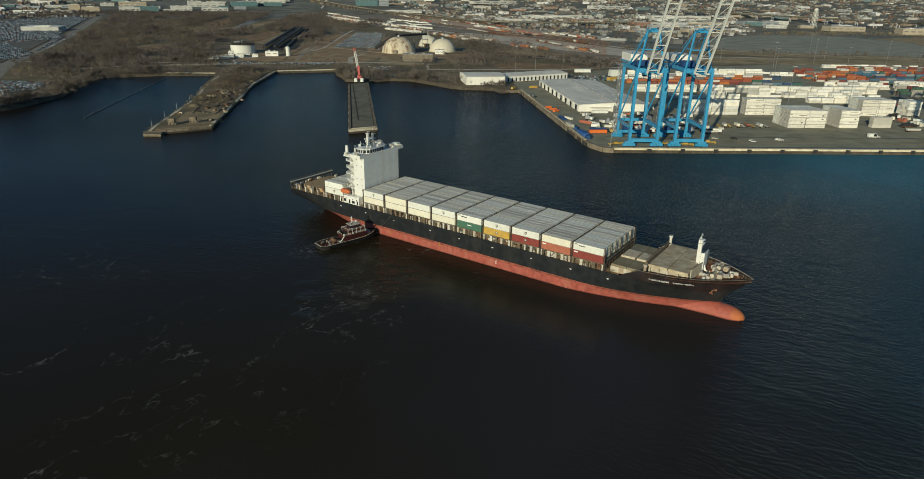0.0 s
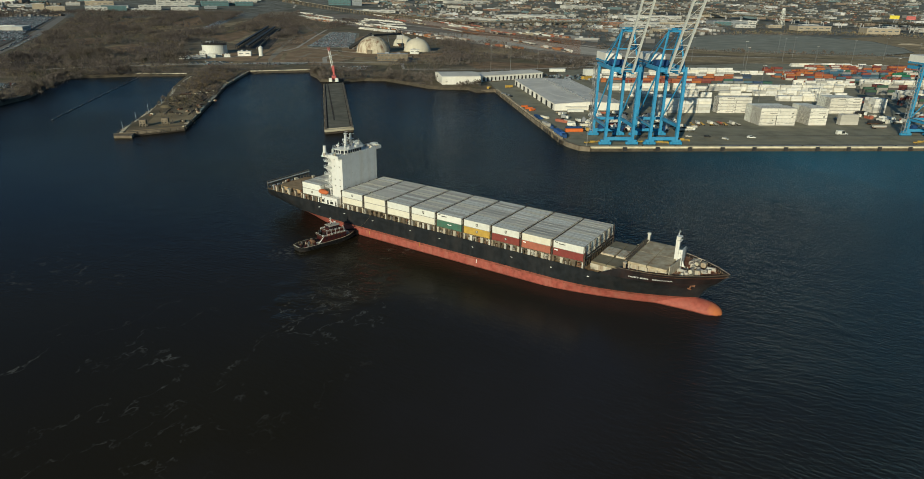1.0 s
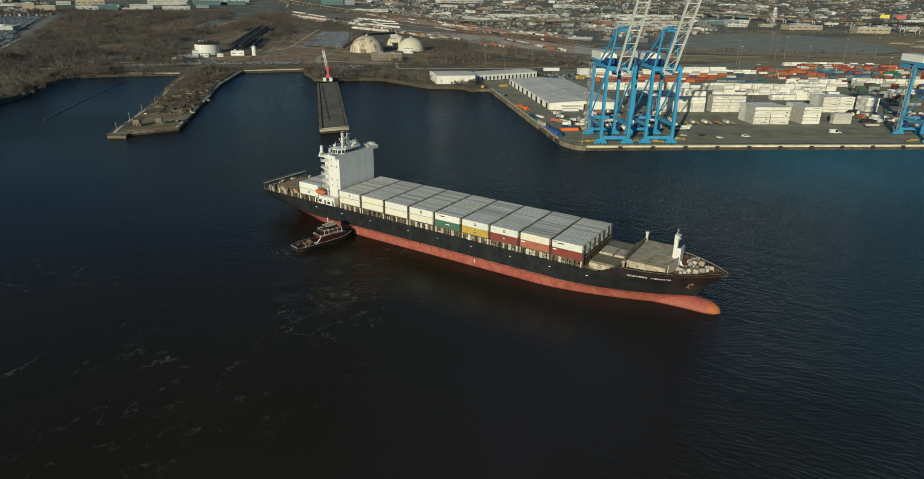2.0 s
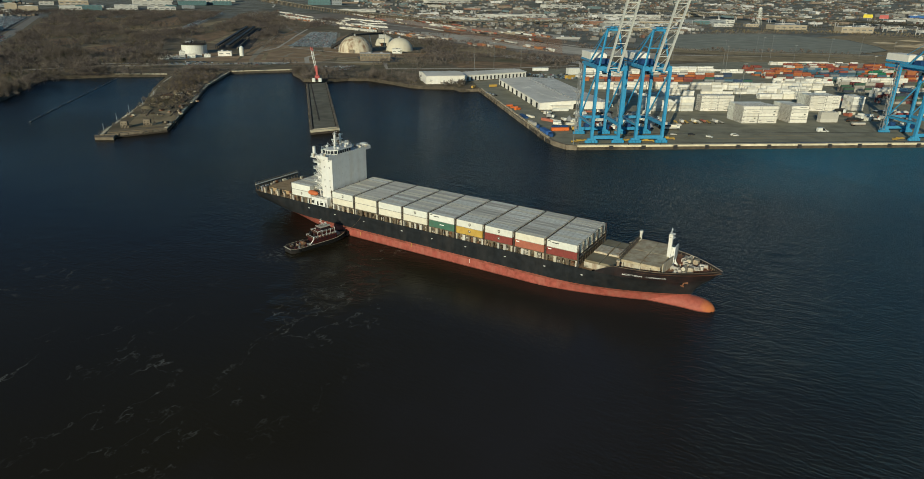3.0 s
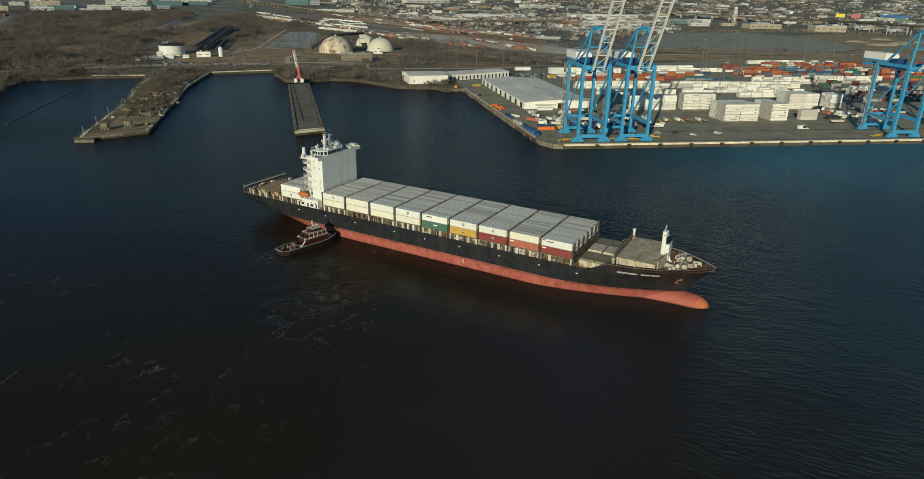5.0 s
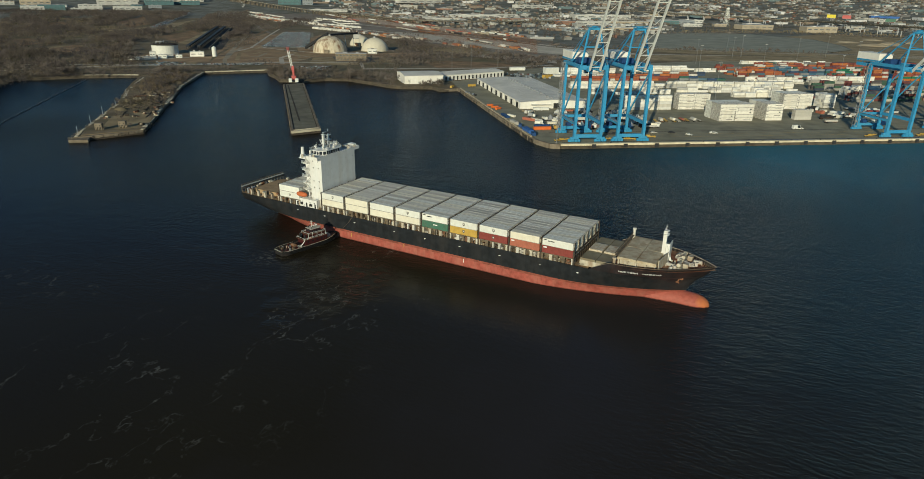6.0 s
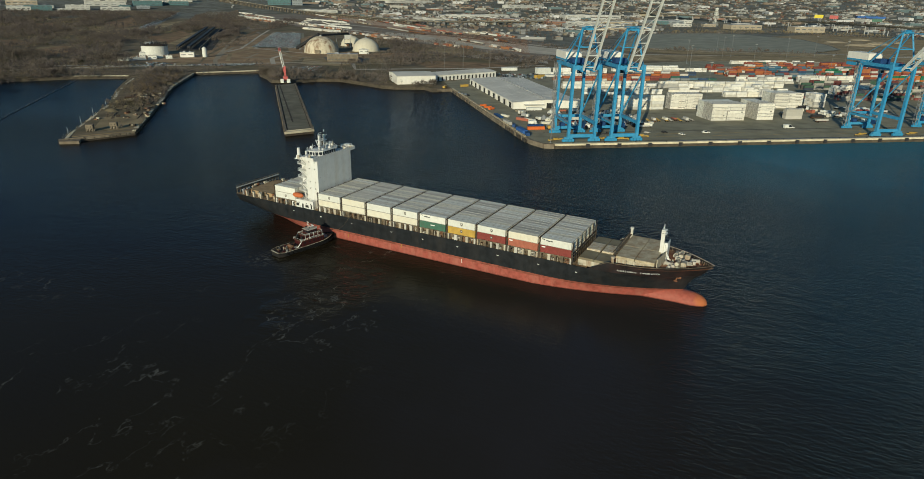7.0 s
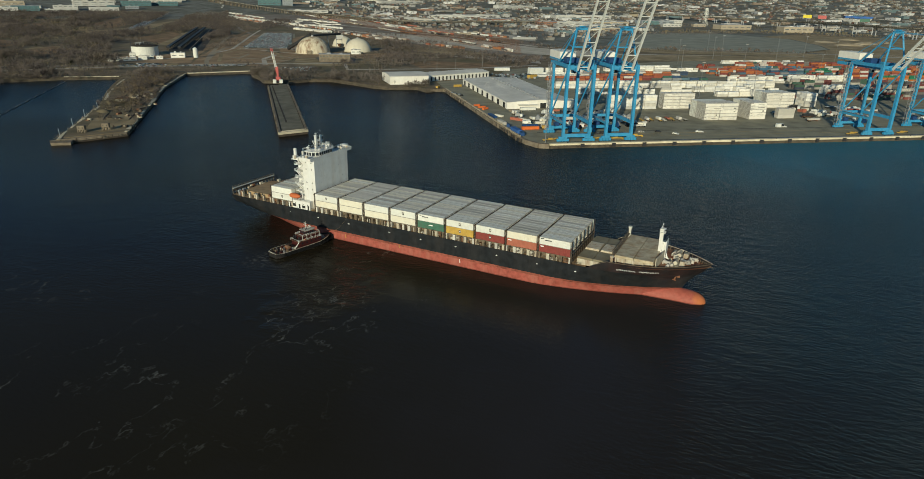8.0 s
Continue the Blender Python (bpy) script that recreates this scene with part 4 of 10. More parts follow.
# mooring gear on the forecastle
for y in (-4.2, 4.2):
    wl = Shape().tube((91.6, y - 2.2, 15.9), (91.6, y + 2.2, 15.9), 0.55, n=14).tube((91.6, y - 2.4, 15.9), (91.6, y - 2.2, 15.9), 0.74, n=14).tube((91.6, y + 2.2, 15.9), (91.6, y + 2.4, 15.9), 0.74, n=14).box(90.4, 92.9, y - 2.5, y + 2.5, 14.3, 14.9).box(92.9, 94.6, y - 0.8, y + 0.8, 14.3, 16.2)
    part("windlass", wl, BEIGE, SHIP, "dirty anchor windlass")
    part("anchor_chain", Shape().beam((93, y, 14.6), (98, y * 0.55, 14.6), 0.6, 0.35), RUST, SHIP)
for x, y in ((95.5, 0.2), (89.4, -7.0), (89.4, 7.0)):
    part("mooring_winch", Shape().tube((x, y - 1.3, 15.1), (x, y + 1.3, 15.0), 0.48, n=12).box(x - 0.9, x + 0.9, y - 1.5, y + 1.5, 14.3, 14.7).box(x + 0.8, x + 1.7, y - 0.5, y + 0.5, 14.3, 15.7), DRUM, SHIP)
for x, y, turn in ((90.0, 2.4, 25), (88.8, -5.6, 70), (94.2, -1.6, 60), (96.8, 2.0, 100)):
    dr = Shape().tube((0, -1.5, 15.45), (0, 1.5, 15.45), 0.85, n=16).tube((0, -1.7, 15.45), (0, -1.5, 15.45), 1.15, n=16).tube((0, 1.5, 15.45), (0, 1.7, 15.45), 1.15, n=16).box(-1.0, 1.0, -2.0, -1.75, 14.3, 15.9).box(-1.0, 1.0, 1.75, 2.0, 14.3, 15.9)
    part("rope_drum", dr, DRUM, SHIP, "pale rope drum on the forecastle", m=pose(x, y, 0, 0, 0, turn) @ Matrix.Translation((0, 0, 14.3)) @ Matrix.Scale(0.78, 4) @ Matrix.Translation((0, 0, -14.3)))
for x, y, L in ((93.6, -1.6, 3.2), (96.4, 3.0, 2.6), (90.2, 1.8, 3.0), (99.0, -0.8, 2.0)):
    part("deck_hatch", Shape().cham(x - L / 2, x + L / 2, y - 0.9, y + 0.9, 14.28, 14.75, 0.08), FORE_DECK, SHIP)
rng = random.Random(5)
for k in range(9):
    x = rng.uniform(88.5, 100)
    y = rng.uniform(-1, 1) * max(0.5, half_breadth(x, LEVELS[8]) - 1.6)
    b = Shape()
    for d in (-0.5, 0.5):
        b.tube((x + d, y, 14.3), (x + d, y, 15.1), 0.24, n=8)
    b.box(x - 0.9, x + 0.9, y - 0.35, y + 0.35, 14.25, 14.4)
    part("mooring_bollard", b, RUST if k % 3 else BEIGE, SHIP)
stay_me = Shape().box(-0.12, 0.12, -0.12, 0.12, 0, 1.0).mesh("bulwark_stay", LASHING)
for side in (0, 1):
    for p in fore_rows[2][side][14:-2]:
        o = new("bulwark_stay", stay_me)
        o.parent, o.location = SHIP, (p[0] - 0.6, math.copysign(max(0.15, abs(p[1]) - 0.75), p[1]), p[2] - 1.0)
# anchor in its pocket and hull marks
for s in (-1, 1):
    bx = 92.0
    by = s * (half_breadth(bx, LEVELS[6]) + 0.25)
    anc = Shape().tube((bx + 0.4, by, 10.6), (bx - 0.2, by * 1.02, 8.6), 0.28).beam((bx - 0.8, by, 8.8), (bx + 0.5, by, 8.6), 0.4, 0.45).box(bx - 0.9, bx + 1.6, min(by, by - s * 1.2), max(by, by - s * 1.2), 9.8, 11.4)
    part("anchor", anc, RUST, SHIP, "rusty stockless anchor hanging at the bow")
part("anchor_recess", Shape().tube((92.8, -half_breadth(92.8, LEVELS[6]) - 0.15, 11.3), (92.8, -half_breadth(92.8, LEVELS[6]) + 0.8, 11.3), 1.0, n=12), SHIPWHITE, SHIP)
for x, z in ((-45, 8.6), (-24, 8.6), (-8.5, 8.4), (8, 8.4), (26, 8.4), (43, 8.4), (58, 8.5), (-62, 8.6), (-78, 8.8)):
    part("hull_mark", Shape().box(x - 0.42, x + 0.42, -15.06, -14.9, z - 0.1, z + 0.1).box(x - 0.12, x + 0.12, -15.06, -14.9, z - 0.24, z - 0.1), LETTER, SHIP, "small white tug push mark")
for x, z, col in ((-19, 3.2, BOX_YELLOW), (10, 2.6, LETTER), (-47, 2.4, BOX_YELLOW), (81, 8.3, LETTER)):
    yb = half_breadth(x, LEVELS[4]) + (0.08 if x < 70 else 0.45)
    part("draught_mark", Shape().box(x - 0.11, x + 0.11, -yb - 0.06, -yb + 0.2, z - 0.8, z + 0.8) if x < 70 else Shape().tube((x, -yb - 0.5, z), (x, -yb + 0.4, z), 0.55, n=12), col, SHIP)


def hull_text(body, x0, x1, z, size):
    """Letters laid on the flared bow plating, starboard side."""
    cu = bpy.data.curves.new("ship_name", "FONT")
    cu.body, cu.size, cu.extrude, cu.resolution_u = body, size, 0.03, 2
    tmp = bpy.data.objects.new("ship_name", cu)
    scene.collection.objects.link(tmp)
    me = bpy.data.meshes.new_from_object(tmp.evaluated_get(bpy.context.evaluated_depsgraph_get()))
    bpy.data.objects.remove(tmp)
    w = max(v.co.x for v in me.vertices)
    for v in me.vertices:
        x = x0 + v.co.x / w * (x1 - x0)
        zz = z + v.co.y
        f = (zz - 11.0) / 4.2
        b = half_breadth(x, LEVELS[7]) * (1 - f) + half_breadth(x, LEVELS[8]) * f
        v.co = (x, -b - 0.22 - v.co.z, zz)
    me.materials.clear()
    me.materials.append(LETTER)
    ob = new("ship_name", me)
    ob.parent = SHIP
    return tagged(ob, "white painted ship name on the bow")


hull_text("NORTHERN", 72.7, 79.3, 12.0, 0.95)
hull_text("DEFENDER", 80.6, 87.1, 12.0, 0.85)

# accommodation block
house = part("accommodation_block", Shape().box(-71.5, -64.85, -12.0, 12.0, 10.7, 33.4), SHIPWHITE, SHIP, "tall white accommodation block")
part("lower_house", Shape().box(-79.0, -66.6, -14.6, -12.05, 10.7, 14.6).box(-79.0, -66.6, 12.05, 14.6, 10.7, 14.6).box(-76.2, -71.55, -9.5, 12, 10.7, 33.0), SHIPWHITE, SHIP)
part("engine_casing", Shape().box(-76.8, -74, -6, 6, 33.0, 35.2).box(-76.6, -74.4, 8.6, 11.4, 33.0, 36.5), SHIPWHITE, SHIP)
for k in range(6):
    z = 15.2 + 3.05 * k
    bal = Shape().box(-76.2, -71.52, -12.2, -9.52, z, z + 0.24)
    for zz in (z + 0.65, z + 1.15):
        bal.box(-76.2, -71.52, -12.2, -12.1, zz, zz + 0.08).box(-76.2, -76.1, -12.2, -9.5, zz, zz + 0.08)
    for x in np.arange(-76.15, -71.5, 1.5):
        bal.box(x - 0.05, x + 0.05, -12.2, -12.1, z, z + 1.2)
    part("balcony", bal, SHIPWHITE, SHIP, "white side balcony")
    part("side_ladder", Shape().beam((-75.8 + (k % 2) * 3.9, -11.3, z), (-71.9 - (k % 2) * 3.9, -11.3, z + 3.0), 0.7, 0.14), SHIPWHITE, SHIP)
win_me = Shape().box(0, 0.05, -0.08, 0.08, -0.09, 0.09).mesh("window", STEEL)
for k in range(6):
    for j in range(9):
        if (k * 5 + j * 7) % 4 == 0:
            continue
        o = new("window", win_me)
        o.parent, o.location = SHIP, (-64.87, -10.4 + 2.6 * j, 17.2 + 2.75 * k)
side_win_me = Shape().box(-0.2, 0.2, -0.07, 0, -0.27, 0.27).mesh("window", GLASS)
for k in range(6):
    for x in (-66.6, -69.6):
        if (k + int(-x)) % 3:
            o = new("window", side_win_me)
            o.parent, o.location = SHIP, (x, -11.98, 17.0 + 3.05 * k)
for x in (-77.6, -74.8, -70.5, -68.0):
    o = new("window", side_win_me)
    o.parent, o.location = SHIP, (x, -14.58, 13.2)
for x, z0, z1, w in ((-77.9, 10.95, 12.9, 0.9), (-75.6, 11.6, 12.9, 1.6), (-72.6, 10.95, 12.9, 0.9), (-70.2, 11.4, 12.6, 1.8), (-67.6, 10.95, 12.9, 0.8)):
    part("door_opening", Shape().box(x - w / 2, x + w / 2, -14.64, -14.5, z0, z1), DOOR_DARK, SHIP, "dark doorway in the lower house")
rl2 = Shape()
for x in np.arange(-79, -66.5, 1.5):
    rl2.box(x - 0.05, x + 0.05, -14.55, -14.45, 14.6, 15.7)
rl2.box(-79, -66.6, -14.55, -14.45, 15.62, 15.7).box(-79, -66.6, -14.53, -14.47, 15.1, 15.16)
part("house_rail", rl2, SHIPWHITE, SHIP)
# bridge deck, wings and wheelhouse
part("bridge_deck", Shape().box(-75.6, -64.87, -14.4, 15.6, 33.42, 33.75), SHIPWHITE, SHIP)
wing = Shape().box(-65.05, -64.88, -14.4, 15.6, 33.76, 34.75)
for y in np.arange(-13.9, 15, 1.5):
    part("parapet_bracket", Shape().box(-65.2, -64.8, y - 0.12, y + 0.12, 34.6, 34.95), STEEL, SHIP)
for s in (-1, 1):
    end = 15.6 if s > 0 else 14.4
    y0, y1 = sorted((s * 9.2, s * end))
    wing.box(-72.0, -71.85, y0, y1, 33.75, 34.9)
    ya, yb = sorted((s * end, s * (end - 0.15)))
    wing.box(-72.0, -65.06, ya, yb, 33.75, 34.9)
    if s < 0:
        wing.tube((-73.9, -13.4, 33.75), (-73.9, -13.4, 38.4), 0.8, 0.65, 12).box(-74.8, -73.0, -14.3, -12.6, 33.75, 35.2)
        continue
    ya, yb = sorted((s * 13.4, s * 15.6))
    wing.box(-69.6, -66.6, ya, yb, 35.6, 35.75)
    for x in (-69.5, -66.9):
        wing.box(x, x + 0.2, ya, ya + 0.2, 34.9, 35.6).box(x, x + 0.2, yb - 0.2, yb, 34.9, 35.6)
part("bridge_wing", wing, SHIPWHITE, SHIP, "white open bridge wing")
whp = [(-74.6, -7.0), (-70.2, -7.0), (-67.8, -4.6), (-67.8, 4.6), (-70.2, 7.0), (-74.6, 7.0)]
part("wheelhouse", Shape().prism(whp, 33.76, 35.7), SHIPWHITE, SHIP, "white wheelhouse with angled corners")
roof = [(x + (0.5 if x > -70 else -0.3), y * 1.06) for x, y in whp]
part("wheelhouse_roof", Shape().prism(roof, 35.7, 35.95), SHIPWHITE, SHIP)
for (x0, y0), (x1, y1) in zip(whp[:5], whp[1:]):
    d = Vector((x1 - x0, y1 - y0, 0))
    nw = max(1, int(d.length / 1.45))
    for k in range(nw):
        c0, c1 = Vector((x0, y0, 0)) + d * ((k + 0.12) / nw), Vector((x0, y0, 0)) + d * ((k + 0.88) / nw)
        nn = Vector((d.y, -d.x, 0)).normalized() * 0.05
        w = Shape().add([c0 - nn + Vector((0, 0, 34.0)), c1 - nn + Vector((0, 0, 34.0)), c1 - nn + Vector((0, 0, 35.45)), c0 - nn + Vector((0, 0, 35.45)), c0 + nn + Vector((0, 0, 34.0)), c1 + nn + Vector((0, 0, 34.0)), c1 + nn + Vector((0, 0, 35.45)), c0 + nn + Vector((0, 0, 35.45))],
                        [(4, 5, 6, 7), (0, 3, 2, 1), (0, 1, 5, 4), (1, 2, 6, 5), (2, 3, 7, 6), (3, 0, 4, 7)])
        part("bridge_window", w, GLASS, SHIP)
top = Shape()
for x, y in roof:
    top.box(x - 0.06, x + 0.06, y - 0.06, y + 0.06, 35.90, 37.10)
for (x0, y0), (x1, y1) in zip(roof, roof[1:] + roof[:1]):
    top.beam((x0, y0, 37.05), (x1, y1, 37.05), 0.08, 0.08).beam((x0, y0, 36.50), (x1, y1, 36.50), 0.06, 0.06)
part("roof_rail", top, SHIPWHITE, SHIP)
rm = Shape().beam((-71.4, -2.0, 35.90), (-71.4, -2.0, 42.0), 0.9, 0.9).box(-72.4, -70.2, -3.1, -0.9, 39.80, 39.95).box(-72.1, -70.6, -2.8, -1.2, 42.40, 42.55).beam((-70.6, -3.6, 40.60), (-70.6, -0.4, 40.60), 0.25, 0.3).beam((-71, -3.2, 43.40), (-71, -0.8, 43.40), 0.15, 0.15).tube((-71.4, -2.0, 42.0), (-71.4, -2.0, 43.6), 0.08).beam((-71.4, -2.0, 36.00), (-73.6, -2.0, 39.80), 0.2, 0.2)
part("radar_mast", rm, SHIPWHITE, SHIP, "white radar mast with scanners")
rm = Shape().beam((-72.5, 2.6, 35.90), (-72.5, 2.6, 41.80), 0.7, 0.7).box(-73.4, -71.5, 1.7, 3.6, 39.20, 39.35).beam((-72, 1.0, 41.40), (-72, 4.2, 41.40), 0.18, 0.2).tube((-72.5, 2.6, 43), (-72.5, 2.6, 44.2), 0.06)
part("signal_mast", rm, SHIPWHITE, SHIP)
for x, y, r in ((-69.6, 4.6, 0.7), (-73.4, -5.4, 0.75), (-69.5, -4.8, 0.5)):
    sd = Shape().dome((x, y, 37.00), r, r, 12, 5).tube((x, y, 35.90), (x, y, 37.05), 0.2)
    part("satellite_dome", sd, SHIPWHITE, SHIP, smooth=True)
for x, y in ((-73.6, 0.5), (-68.9, 2.2), (-69.0, -2.6), (-71.6, 5.6)):
    part("roof_locker", Shape().cham(x - 0.6, x + 0.6, y - 0.5, y + 0.5, 35.94, 36.80, 0.06), SHIPWHITE, SHIP)
rng = random.Random(3)
for k in range(26):
    x, y = rng.uniform(-74.3, -68.6), rng.uniform(-6, 6)
    h = rng.uniform(0.8, 3.6)
    part("aerial", Shape().tube((x, y, 35.90), (x, y, 35.90 + h), 0.07, 0.04, 6).box(x - 0.2, x + 0.2, y - 0.2, y + 0.2, 35.90 + h * 0.7, 35.90 + h * 0.7 + 0.3), (SHIPWHITE, BEIGE, STEEL, LASHING)[k % 4], SHIP)
for k in range(12):
    x, y = rng.uniform(-74, -66), rng.choice((-1, 1)) * rng.uniform(8.2, 14.5)
    part("deck_box", Shape().cham(x - 0.5, x + 0.5, y - 0.4, y + 0.4, 33.75, 33.75 + rng.uniform(0.6, 1.6), 0.05), SHIPWHITE if k % 2 else BEIGE, SHIP)
# lifeboat under its davit
lb = Shape()
rows = []
for i in range(13):
    s = -1 + i / 6
    k = math.sqrt(max(0.0004, 1 - abs(s) ** 2.6))
    rows.append([(-75.0 + 3.1 * s, -14.6 + 1.2 * k * math.cos(a), 16.5 + 1.3 * k * math.sin(a) * (1.0 if math.sin(a) > 0 else 0.8)) for a in [2 * math.pi * j / 14 for j in range(14)]])
lb.loft(rows, close=True)
part("lifeboat", lb, LIFEBOAT, SHIP, "orange enclosed lifeboat", smooth=True)
dv = Shape()
for x in (-78.2, -72.0):
    dv.beam((x, -12.6, 14.9), (x, -12.9, 19.0), 0.4, 0.4).beam((x, -12.9, 19.0), (x, -14.6, 19.2), 0.35, 0.35)
part("davit", dv, SHIPWHITE, SHIP)
# stern: mooring deck, rail gantry
part("stern_walkway", Shape().beam((-114.0, -14.2, 14.0), (-114.0, 14.2, 14.0), 0.9, 0.2), BOX_GREY, SHIP, "pale grating walkway across the stern")
sg = Shape().beam((-114.3, -14.2, 12.9), (-114.3, 14.2, 12.9), 0.2, 0.5)
for y in np.arange(-14, 14.1, 2.0):
    sg.box(-114.45, -114.15, y - 0.1, y + 0.1, 10.7, 14.9)
sg.box(-114.4, -114.25, -14.2, 14.2, 14.75, 14.9)
part("stern_rail", sg, LASHING, SHIP, "rusty railed walkway across the stern")
part("stern_platform", Shape().box(-111.5, -90.2, -9.5, 9.5, 10.7, 12.4), DECK, SHIP)
rng = random.Random(8)
for k in range(26):
    x, s = rng.uniform(-113, -91), rng.choice((-1, 1))
    y = s * rng.uniform(10.6, 13.6) if k < 16 else rng.uniform(-9, 9)
    if k >= 16:
        x = rng.uniform(-113.4, -111.9)
    h = rng.uniform(0.7, 1.9)
    b = Shape().box(x - 0.5, x + 0.5, y - 0.5, y + 0.5, 10.7, 11.75 + h * 0.5).tube((x, y - 0.7, 11.9 + h * 0.7), (x, y + 0.7, 11.9 + h * 0.7), 0.4 + 0.1 * h, n=10)
    part("mooring_winch", b, rng.choice((BEIGE, RUST, STEEL)), SHIP)
for x in np.arange(-108, -90, 4.4):
    part("deck_stanchion", Shape().box(x - 0.45, x + 0.45, -14.2, -13.2, 10.7, 13.2).box(x - 0.2, x + 0.2, -14.6, -13, 13.3, 13.6), BEIGE, SHIP)

# ---- containers ----
CL, CW, CH = 12.19, 2.44, 2.9


def container(mt, label, mark=None, group="containers", frame_mt=None, name="shipping_container", end_mt=None):
    """A forty-foot box: corrugated body, edge frame, two door leaves; origin at the corner, long side on x."""
    sh = Shape()
    n = 22
    prof = []
    for i in range(n):
        x0 = 0.16 + (CL - 0.32) * i / n
        w = (CL - 0.32) / n
        prof += [(x0, 0.02), (x0 + w * 0.45, 0.02), (x0 + w * 0.55, 0.06), (x0 + w * 0.95, 0.06)]
    prof.append((CL - 0.16, 0.02))
    sh.loft([[(x, d, 0.14) for x, d in prof], [(x, d, CH - 0.1) for x, d in prof]])
    sh.loft([[(x, CW - d, CH - 0.1) for x, d in prof], [(x, CW - d, 0.14) for x, d in prof]])
    sh.loft([[(x, 0.05, CH - 0.02 - d * 0.7) for x, d in prof], [(x, CW - 0.05, CH - 0.02 - d * 0.7) for x, d in prof]])
    sh.add([(0.1, 0.05, 0.15), (CL - 0.1, 0.05, 0.15), (CL - 0.1, CW - 0.05, 0.15), (0.1, CW - 0.05, 0.15)], [(3, 2, 1, 0)])
    ob = new(name, sh.mesh(name, mt))
    tagged(ob, label, "container", group)
    fr = Shape()
    for x in (0, CL - 0.16):
        for y in (0, CW - 0.16):
            fr.box(x, x + 0.16, y, y + 0.16, 0, CH)
    for y in (0, CW - 0.1):
        fr.box(0.16, CL - 0.16, y, y + 0.1, 0, 0.15).box(0.16, CL - 0.16, y, y + 0.1, CH - 0.1, CH)
    for x in (0, CL - 0.1):
        fr.box(x, x + 0.1, 0.16, CW - 0.16, 0, 0.15).box(x, x + 0.1, 0.16, CW - 0.16, CH - 0.12, CH)
    part("frame", fr, frame_mt or mt, ob)
    for y0, y1 in ((0.17, CW / 2 - 0.01), (CW / 2 + 0.01, CW - 0.17)):
        d = Shape().box(CL - 0.09, CL - 0.03, y0, y1, 0.16, CH - 0.13)
        for y in (y0 + 0.3, y1 - 0.3):
            d.box(CL - 0.03, CL + 0.01, y - 0.03, y + 0.03, 0.2, CH - 0.2)
        part("door", d, mt, ob)
    part("end_panel", Shape().box(0.03, 0.09, 0.17, CW - 0.17, 0.16, CH - 0.13), mt, ob)
    if end_mt is not None:
        part("end_unit", Shape().box(-0.0, 0.03, 0.45, CW - 0.45, 0.5, CH * 0.42).box(-0.0, 0.03, 0.6, CW - 0.6, CH * 0.5, CH - 0.4), end_mt, ob)
    if mark == "badge":
        crest = [(5.72, 2.05), (5.72, 1.25), (6.2, 0.8), (6.68, 1.25), (6.68, 2.05)]
        sh2 = Shape().add([(x, d, z) for d in (-0.012, 0.03) for x, z in crest], [(0, 1, 2, 3, 4), (9, 8, 7, 6, 5)] + [(i, 5 + i, 5 + (i + 1) % 5, (i + 1) % 5) for i in range(5)])
        part("badge", sh2, BADGE_GREY, ob, "dark shield-shaped emblem")
        part("badge_bar", Shape().box(5.9, 6.5, -0.02, -0.012, 1.35, 1.8), BOX_GREY, ob)
    elif mark == "long":
        part("line_mark", Shape().box(5.9, 10.6, -0.012, 0.03, 1.45, 1.8).box(0.5, 1.8, -0.012, 0.03, 2.15, 2.45).box(0.6, 2.8, -0.012, 0.03, 0.75, 0.92), BADGE_GREY, ob, "long dark row of unreadable lettering")
    elif mark == "crest":
        part("line_mark", Shape().box(9.3, 10.4, -0.012, 0.03, 0.95, 1.95).box(0.5, 1.7, -0.012, 0.03, 2.1, 2.4), BADGE_GREY, ob, "large dark emblem beside small lettering")
    elif mark == "bar":
        part("line_mark", Shape().box(2.2, 4.8, -0.012, 0.03, 1.75, 2.1).box(0.5, 1.7, -0.012, 0.03, 2.2, 2.5), BLACKSTEEL, ob, "dark row of unreadable lettering")
    elif mark == "white":
        part("line_mark", Shape().box(0.5, 1.9, -0.012, 0.03, 2.0, 2.45), LETTER, ob, "pale block of unreadable lettering")
    elif mark == "mid":
        part("line_mark", Shape().box(5.3, 7.3, -0.012, 0.03, 1.5, 1.85), LETTER, ob, "pale block of unreadable lettering")
    return ob


